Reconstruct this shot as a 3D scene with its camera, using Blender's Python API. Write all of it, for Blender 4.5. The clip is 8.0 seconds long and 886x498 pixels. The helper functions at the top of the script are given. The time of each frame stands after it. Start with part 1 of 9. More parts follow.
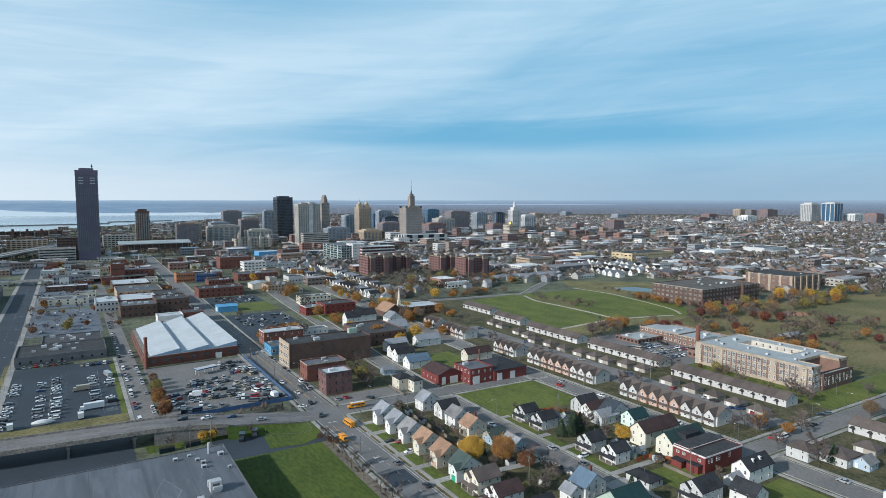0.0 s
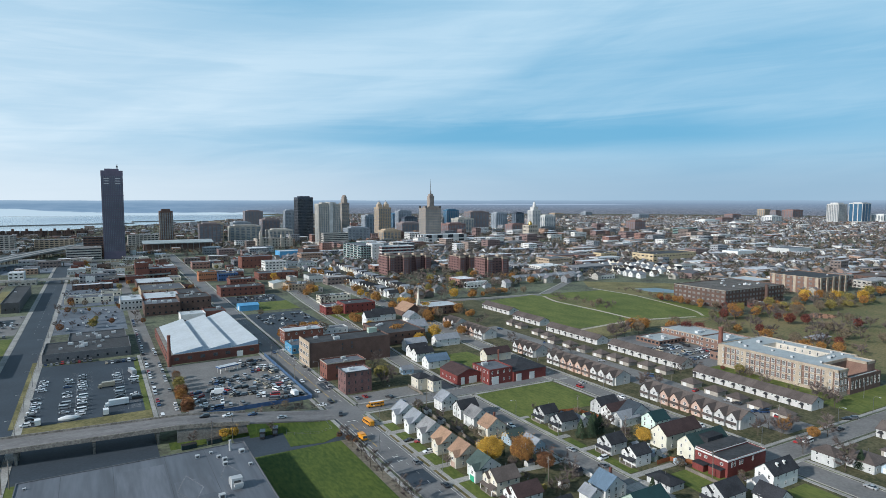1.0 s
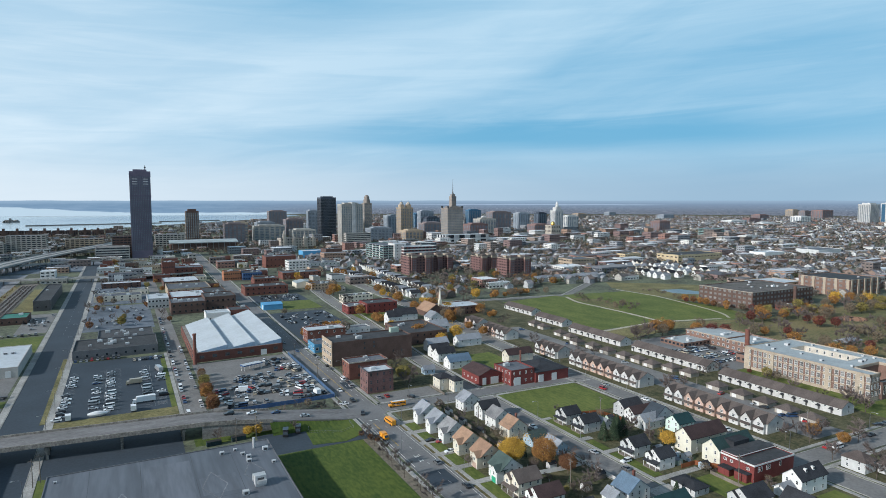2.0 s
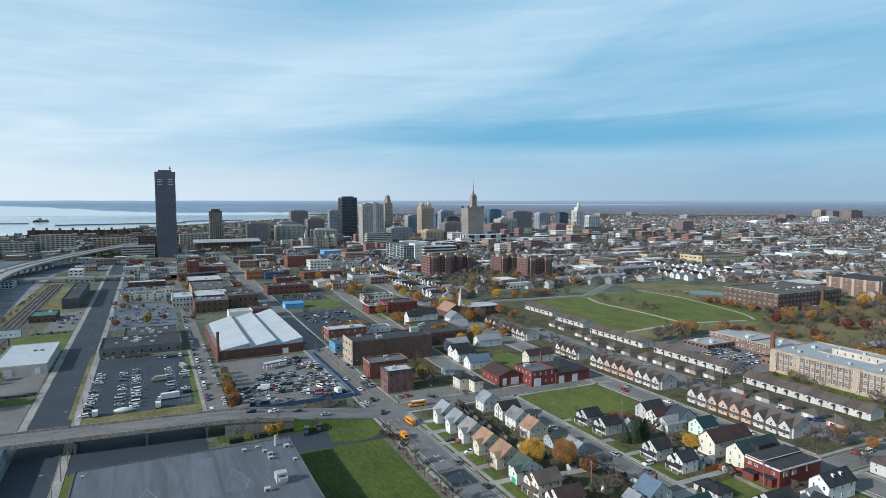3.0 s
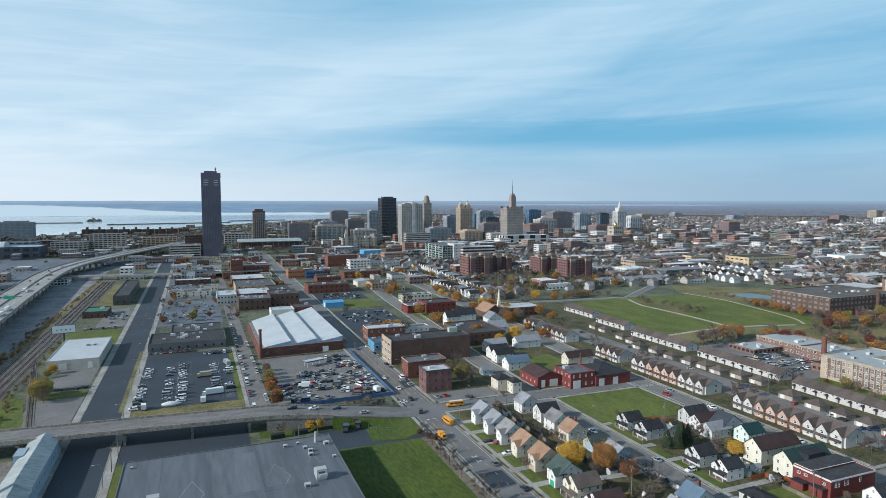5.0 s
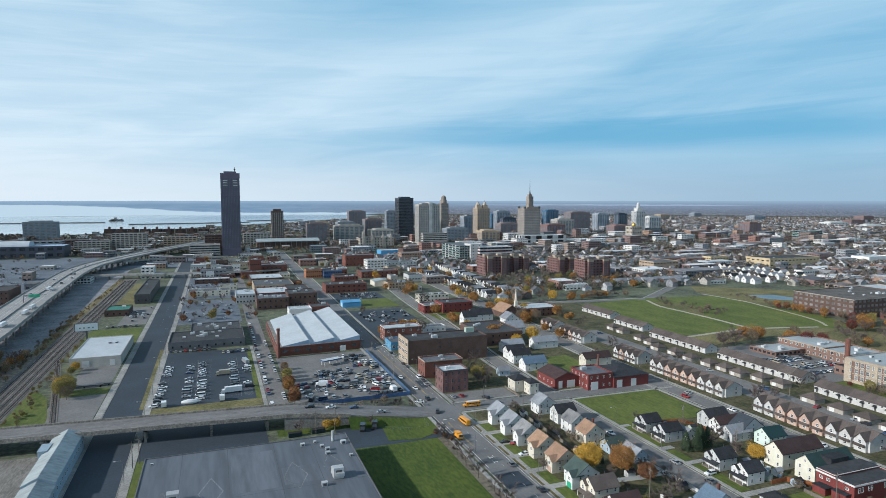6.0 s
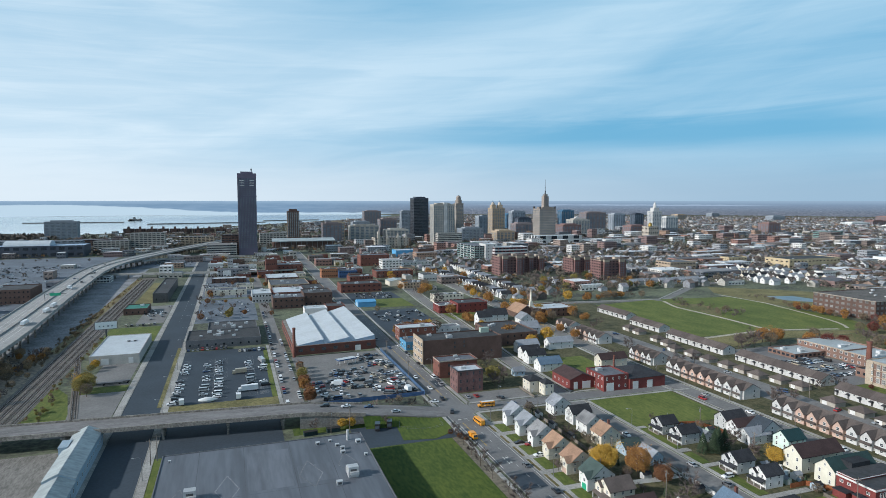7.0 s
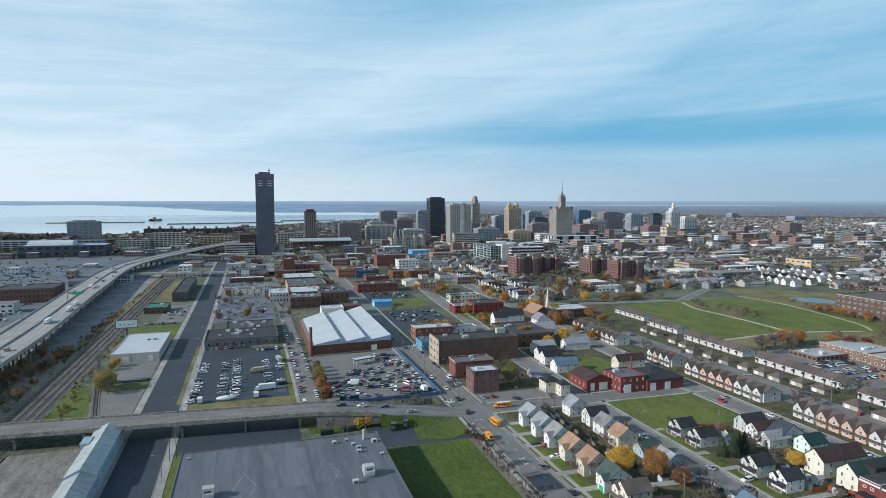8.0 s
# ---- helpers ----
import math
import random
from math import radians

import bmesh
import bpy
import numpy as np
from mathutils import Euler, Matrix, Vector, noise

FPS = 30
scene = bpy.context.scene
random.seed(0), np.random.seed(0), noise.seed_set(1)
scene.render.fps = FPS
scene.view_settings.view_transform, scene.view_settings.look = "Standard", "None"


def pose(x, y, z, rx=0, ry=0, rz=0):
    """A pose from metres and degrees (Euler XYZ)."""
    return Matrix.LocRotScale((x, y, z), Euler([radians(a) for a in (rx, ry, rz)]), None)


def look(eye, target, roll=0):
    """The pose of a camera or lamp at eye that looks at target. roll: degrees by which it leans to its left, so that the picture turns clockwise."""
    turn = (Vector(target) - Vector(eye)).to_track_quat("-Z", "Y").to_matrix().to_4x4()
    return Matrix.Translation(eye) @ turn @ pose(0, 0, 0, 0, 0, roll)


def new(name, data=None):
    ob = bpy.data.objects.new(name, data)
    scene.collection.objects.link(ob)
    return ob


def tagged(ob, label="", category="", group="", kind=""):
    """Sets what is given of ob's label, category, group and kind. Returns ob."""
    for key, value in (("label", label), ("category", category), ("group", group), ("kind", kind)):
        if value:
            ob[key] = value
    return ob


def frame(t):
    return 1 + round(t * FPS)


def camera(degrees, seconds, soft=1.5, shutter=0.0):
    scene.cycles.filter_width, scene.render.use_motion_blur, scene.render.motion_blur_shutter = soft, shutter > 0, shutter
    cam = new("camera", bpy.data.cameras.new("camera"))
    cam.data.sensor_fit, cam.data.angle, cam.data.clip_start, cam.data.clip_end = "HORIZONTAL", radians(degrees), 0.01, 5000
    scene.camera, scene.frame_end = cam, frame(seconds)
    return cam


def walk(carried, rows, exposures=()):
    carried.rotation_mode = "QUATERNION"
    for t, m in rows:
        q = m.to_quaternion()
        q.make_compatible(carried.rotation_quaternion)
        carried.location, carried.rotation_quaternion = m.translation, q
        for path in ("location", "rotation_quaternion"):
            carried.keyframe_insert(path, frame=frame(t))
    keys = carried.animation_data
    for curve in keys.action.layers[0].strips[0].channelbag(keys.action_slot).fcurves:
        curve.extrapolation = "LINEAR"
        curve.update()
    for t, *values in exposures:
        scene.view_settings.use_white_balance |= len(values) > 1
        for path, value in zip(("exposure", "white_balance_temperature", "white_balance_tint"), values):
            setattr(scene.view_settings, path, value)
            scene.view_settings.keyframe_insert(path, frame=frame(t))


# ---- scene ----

# ---- camera: it hangs in one spot 105 m over the ground and pans left ----
EYE = (0.0, 0.0, 105.0)
GRID = -31.3  # the streets run along +y; the camera starts turned this far from them
cam = camera(71.55, 8.0, soft=0.7)
PATH = [
    (0.0, pose(*EYE, 85.47, 0.0, GRID + 0.00)),
    (0.5, pose(*EYE, 85.47, 0.0, GRID + 0.82)),
    (1.0, pose(*EYE, 85.47, 0.0, GRID + 1.80)),
    (1.5, pose(*EYE, 85.48, 0.0, GRID + 2.85)),
    (3.0, pose(*EYE, 85.49, 0.0, GRID + 5.76)),
    (3.5, pose(*EYE, 85.50, 0.0, GRID + 6.71)),
    (4.0, pose(*EYE, 85.51, 0.0, GRID + 7.64)),
    (4.5, pose(*EYE, 85.51, 0.0, GRID + 8.52)),
    (6.0, pose(*EYE, 85.52, 0.0, GRID + 10.96)),
    (6.5, pose(*EYE, 85.52, 0.0, GRID + 11.64)),
    (7.0, pose(*EYE, 85.52, 0.0, GRID + 12.35)),
    (7.5, pose(*EYE, 85.53, 0.0, GRID + 13.12)),
    (8.0, pose(*EYE, 85.54, 0.0, GRID + 13.87)),
]
walk(cam, PATH, exposures=[(0.0, 0.0, 5950, 10), (8.0, 0.0, 5950, 10)])

# ---- sky and sun ----
SUN_AZ, SUN_EL = 94.5, 26.0  # degrees left of +y, and above the horizon


def node(tree, kind, inputs=(), **attrs):
    n = tree.nodes.new(kind)
    for k, v in attrs.items():
        setattr(n, k, v)
    for key, v in dict(inputs).items():
        if isinstance(v, bpy.types.NodeSocket):
            tree.links.new(v, n.inputs[key])
        else:
            n.inputs[key].default_value = v
    return n


def calc(tree, op, a, b=0.0, c=0.0):
    return node(tree, "ShaderNodeMath", {0: a, 1: b, 2: c}, operation=op).outputs[0]


def ramp01(tree, v, lo, hi):
    return node(tree, "ShaderNodeMapRange", {0: v, 1: lo, 2: hi, 3: 0.0, 4: 1.0},
                interpolation_type="SMOOTHSTEP").outputs[0]


def blend(tree, f, a, b, mode="MIX"):
    n = node(tree, "ShaderNodeMix", {0: f}, data_type="RGBA", blend_type=mode)
    for k, v in ((6, a), (7, b)):
        if isinstance(v, bpy.types.NodeSocket):
            tree.links.new(v, n.inputs[k])
        else:
            n.inputs[k].default_value = (*v, 1)
    return n.outputs[2]


def make_world():
    w = bpy.data.worlds.new("sky")
    scene.world = w
    w.use_nodes = True
    t = w.node_tree
    t.nodes.clear()
    sky = node(t, "ShaderNodeTexSky", sky_type="NISHITA", sun_disc=False, sun_elevation=radians(SUN_EL),
               sun_rotation=radians(-SUN_AZ), air_density=1.0, dust_density=1.0, ozone_density=1.5)
    way = node(t, "ShaderNodeTexCoord").outputs["Generated"]
    sep = node(t, "ShaderNodeSeparateXYZ", {0: way})
    az = calc(t, "ARCTAN2", sep.outputs[0], sep.outputs[1])     # radians right of +y
    el = calc(t, "ARCSINE", sep.outputs[2])
    # a broad thin veil that climbs from the lake side to the upper right, drawn out in soft wisps
    rise = calc(t, "MULTIPLY_ADD", az, -0.20, el)
    bend = node(t, "ShaderNodeTexNoise", {"Vector": node(t, "ShaderNodeCombineXYZ", {0: calc(t, "MULTIPLY", az, 1.6), 1: calc(t, "MULTIPLY", el, 5.0), 2: 0.4}).outputs[0],
                                          "Scale": 1.0, "Detail": 3.0, "Roughness": 0.5}).outputs[0]
    swirl = calc(t, "MULTIPLY_ADD", bend, 0.14, rise)
    p1 = node(t, "ShaderNodeCombineXYZ", {0: calc(t, "MULTIPLY", az, 1.7), 1: calc(t, "MULTIPLY", swirl, 9.0), 2: 3.7}).outputs[0]
    n1 = node(t, "ShaderNodeTexNoise", {"Vector": p1, "Scale": 1.0, "Detail": 6.0, "Roughness": 0.52, "Distortion": 0.5}).outputs[0]
    p2 = node(t, "ShaderNodeCombineXYZ", {0: calc(t, "MULTIPLY", az, 3.4), 1: calc(t, "MULTIPLY", calc(t, "MULTIPLY_ADD", az, -0.03, el), 42.0), 2: 1.3}).outputs[0]
    n2 = node(t, "ShaderNodeTexNoise", {"Vector": p2, "Scale": 1.0, "Detail": 6.0, "Roughness": 0.6, "Distortion": 0.6}).outputs[0]
    band = calc(t, "SUBTRACT", 1.0, ramp01(t, calc(t, "ABSOLUTE", calc(t, "SUBTRACT", calc(t, "MULTIPLY_ADD", n1, 0.07, rise), 0.190)), 0.0, 0.125))
    wisps = ramp01(t, n1, 0.30, 0.70)
    left = calc(t, "SUBTRACT", 1.0, ramp01(t, az, -0.42, 0.75))
    cover = calc(t, "MULTIPLY_ADD", wisps, 0.34, calc(t, "MULTIPLY_ADD", band, 0.26, 0.36))
    cover = calc(t, "MULTIPLY_ADD", left, 0.18, cover)
    cover = calc(t, "MULTIPLY_ADD", calc(t, "SUBTRACT", ramp01(t, n2, 0.32, 0.72), 0.5), 0.20, cover)
    # a deeper blue hole above the veil
    hx = calc(t, "MULTIPLY", calc(t, "SUBTRACT", az, 0.26), 2.6)
    hy = calc(t, "MULTIPLY", calc(t, "SUBTRACT", calc(t, "MULTIPLY_ADD", n1, 0.08, el), 0.375), 8.0)
    hole = calc(t, "SUBTRACT", 1.0, ramp01(t, calc(t, "SQRT", calc(t, "ADD", calc(t, "MULTIPLY", hx, hx), calc(t, "MULTIPLY", hy, hy))), 0.1, 1.0))
    cover = calc(t, "MULTIPLY", cover, calc(t, "SUBTRACT", 1.0, calc(t, "MULTIPLY", hole, 0.55)))
    # the clear gap low in the sky, ragged above, widening to the right
    wav = calc(t, "MULTIPLY_ADD", n2, 0.034, calc(t, "MULTIPLY_ADD", n1, 0.026, -0.030))
    off = calc(t, "ABSOLUTE", calc(t, "SUBTRACT", calc(t, "ADD", el, wav), 0.104))
    wide = calc(t, "MULTIPLY_ADD", ramp01(t, az, 0.05, 0.62), 0.022, 0.008)
    gap = calc(t, "SUBTRACT", 1.0, ramp01(t, calc(t, "DIVIDE", off, wide), 0.15, 1.25))
    gap = calc(t, "MULTIPLY", gap, calc(t, "MULTIPLY", ramp01(t, az, 0.10, 0.55), calc(t, "SUBTRACT", 1.0, calc(t, "MULTIPLY", ramp01(t, az, 0.85, 1.15), 0.55))))
    cover = calc(t, "MULTIPLY", cover, calc(t, "SUBTRACT", 1.0, calc(t, "MULTIPLY", gap, 0.85)))
    cover = calc(t, "MAXIMUM", calc(t, "MINIMUM", cover, 0.95), 0.04)
    # the veil thins out towards a deep blue zenith
    high = ramp01(t, el, 0.38, 0.9)
    cover = calc(t, "MULTIPLY", cover, calc(t, "SUBTRACT", 1.0, calc(t, "MULTIPLY", high, 0.75)))
    haze = calc(t, "SUBTRACT", 1.0, ramp01(t, el, 0.005, 0.098))
    base = node(t, "ShaderNodeVectorMath", {0: sky.outputs[0], "Scale": 0.065}, operation="SCALE").outputs[0]
    base = blend(t, calc(t, "SUBTRACT", 0.85, calc(t, "MULTIPLY", high, 0.8)), base, (0.15, 0.46, 0.68))
    cloud_col = blend(t, left, (0.52, 0.71, 0.81), (0.77, 0.87, 0.90))
    c = blend(t, cover, base, cloud_col)
    low = calc(t, "SUBTRACT", 1.0, ramp01(t, az, -0.25, 1.0))
    haze_col = blend(t, low, (0.37, 0.50, 0.60), (0.79, 0.85, 0.86))
    c = blend(t, calc(t, "MULTIPLY", haze, 0.85), c, haze_col)
    bg = node(t, "ShaderNodeBackground", {"Color": c, "Strength": 1.0})
    out = node(t, "ShaderNodeOutputWorld")
    t.links.new(bg.outputs[0], out.inputs[0])


make_world()
sun = new("sun", bpy.data.lights.new("sun", "SUN"))
sun.data.energy, sun.data.angle, sun.data.color = 4.8, radians(1.4), (1.0, 0.93, 0.82)
to_sun = Vector((-math.sin(radians(SUN_AZ)) * math.cos(radians(SUN_EL)), math.cos(radians(SUN_AZ)) * math.cos(radians(SUN_EL)),
                 math.sin(radians(SUN_EL))))
sun.matrix_world = look((0, 0, 300), tuple(Vector((0, 0, 300)) - to_sun))

# ---- materials ----
def mat(name, c, rough=0.85, metal=0.0, grain=2.0, patch=0.08, amt=0.22, c2=None, rnd=0.0, bump=0.0, spec=0.4, stretch=(1, 1, 1)):
    """A surface with broad patches and fine grain at world scale; rnd shifts the tone from object to object."""
    m = bpy.data.materials.new(name)
    m.use_nodes = True
    t = m.node_tree
    b = t.nodes["Principled BSDF"]
    pos = node(t, "ShaderNodeNewGeometry").outputs["Position"]
    pos = node(t, "ShaderNodeVectorMath", {0: pos, 1: stretch}, operation="MULTIPLY").outputs[0]
    n1 = node(t, "ShaderNodeTexNoise", {"Vector": pos, "Scale": patch, "Detail": 4.0, "Roughness": 0.6}).outputs[0]
    n2 = node(t, "ShaderNodeTexNoise", {"Vector": pos, "Scale": grain, "Detail": 3.0, "Roughness": 0.6}).outputs[0]
    v = calc(t, "MULTIPLY_ADD", n2, 0.5, calc(t, "MULTIPLY", n1, 0.5))
    v = ramp01(t, v, 0.34, 0.66)
    lo = tuple(x * (1 - amt) for x in c)
    hi = tuple(min(1, x * (1 + amt)) for x in (c2 or c))
    col = blend(t, v, lo, hi)
    if rnd:
        r = node(t, "ShaderNodeObjectInfo").outputs["Random"]
        col = node(t, "ShaderNodeHueSaturation", {"Hue": calc(t, "MULTIPLY_ADD", r, 0.02 * rnd, 0.5 - 0.01 * rnd),
                   "Value": calc(t, "MULTIPLY_ADD", r, rnd, 1 - rnd / 2), "Color": col}).outputs[0]
    t.links.new(col, b.inputs["Base Color"])
    b.inputs["Roughness"].default_value, b.inputs["Metallic"].default_value = rough, metal
    b.inputs["Specular IOR Level"].default_value = spec
    if bump:
        bn = node(t, "ShaderNodeBump", {"Height": n2, "Strength": bump, "Distance": 0.1})
        t.links.new(bn.outputs[0], b.inputs["Normal"])
    return m


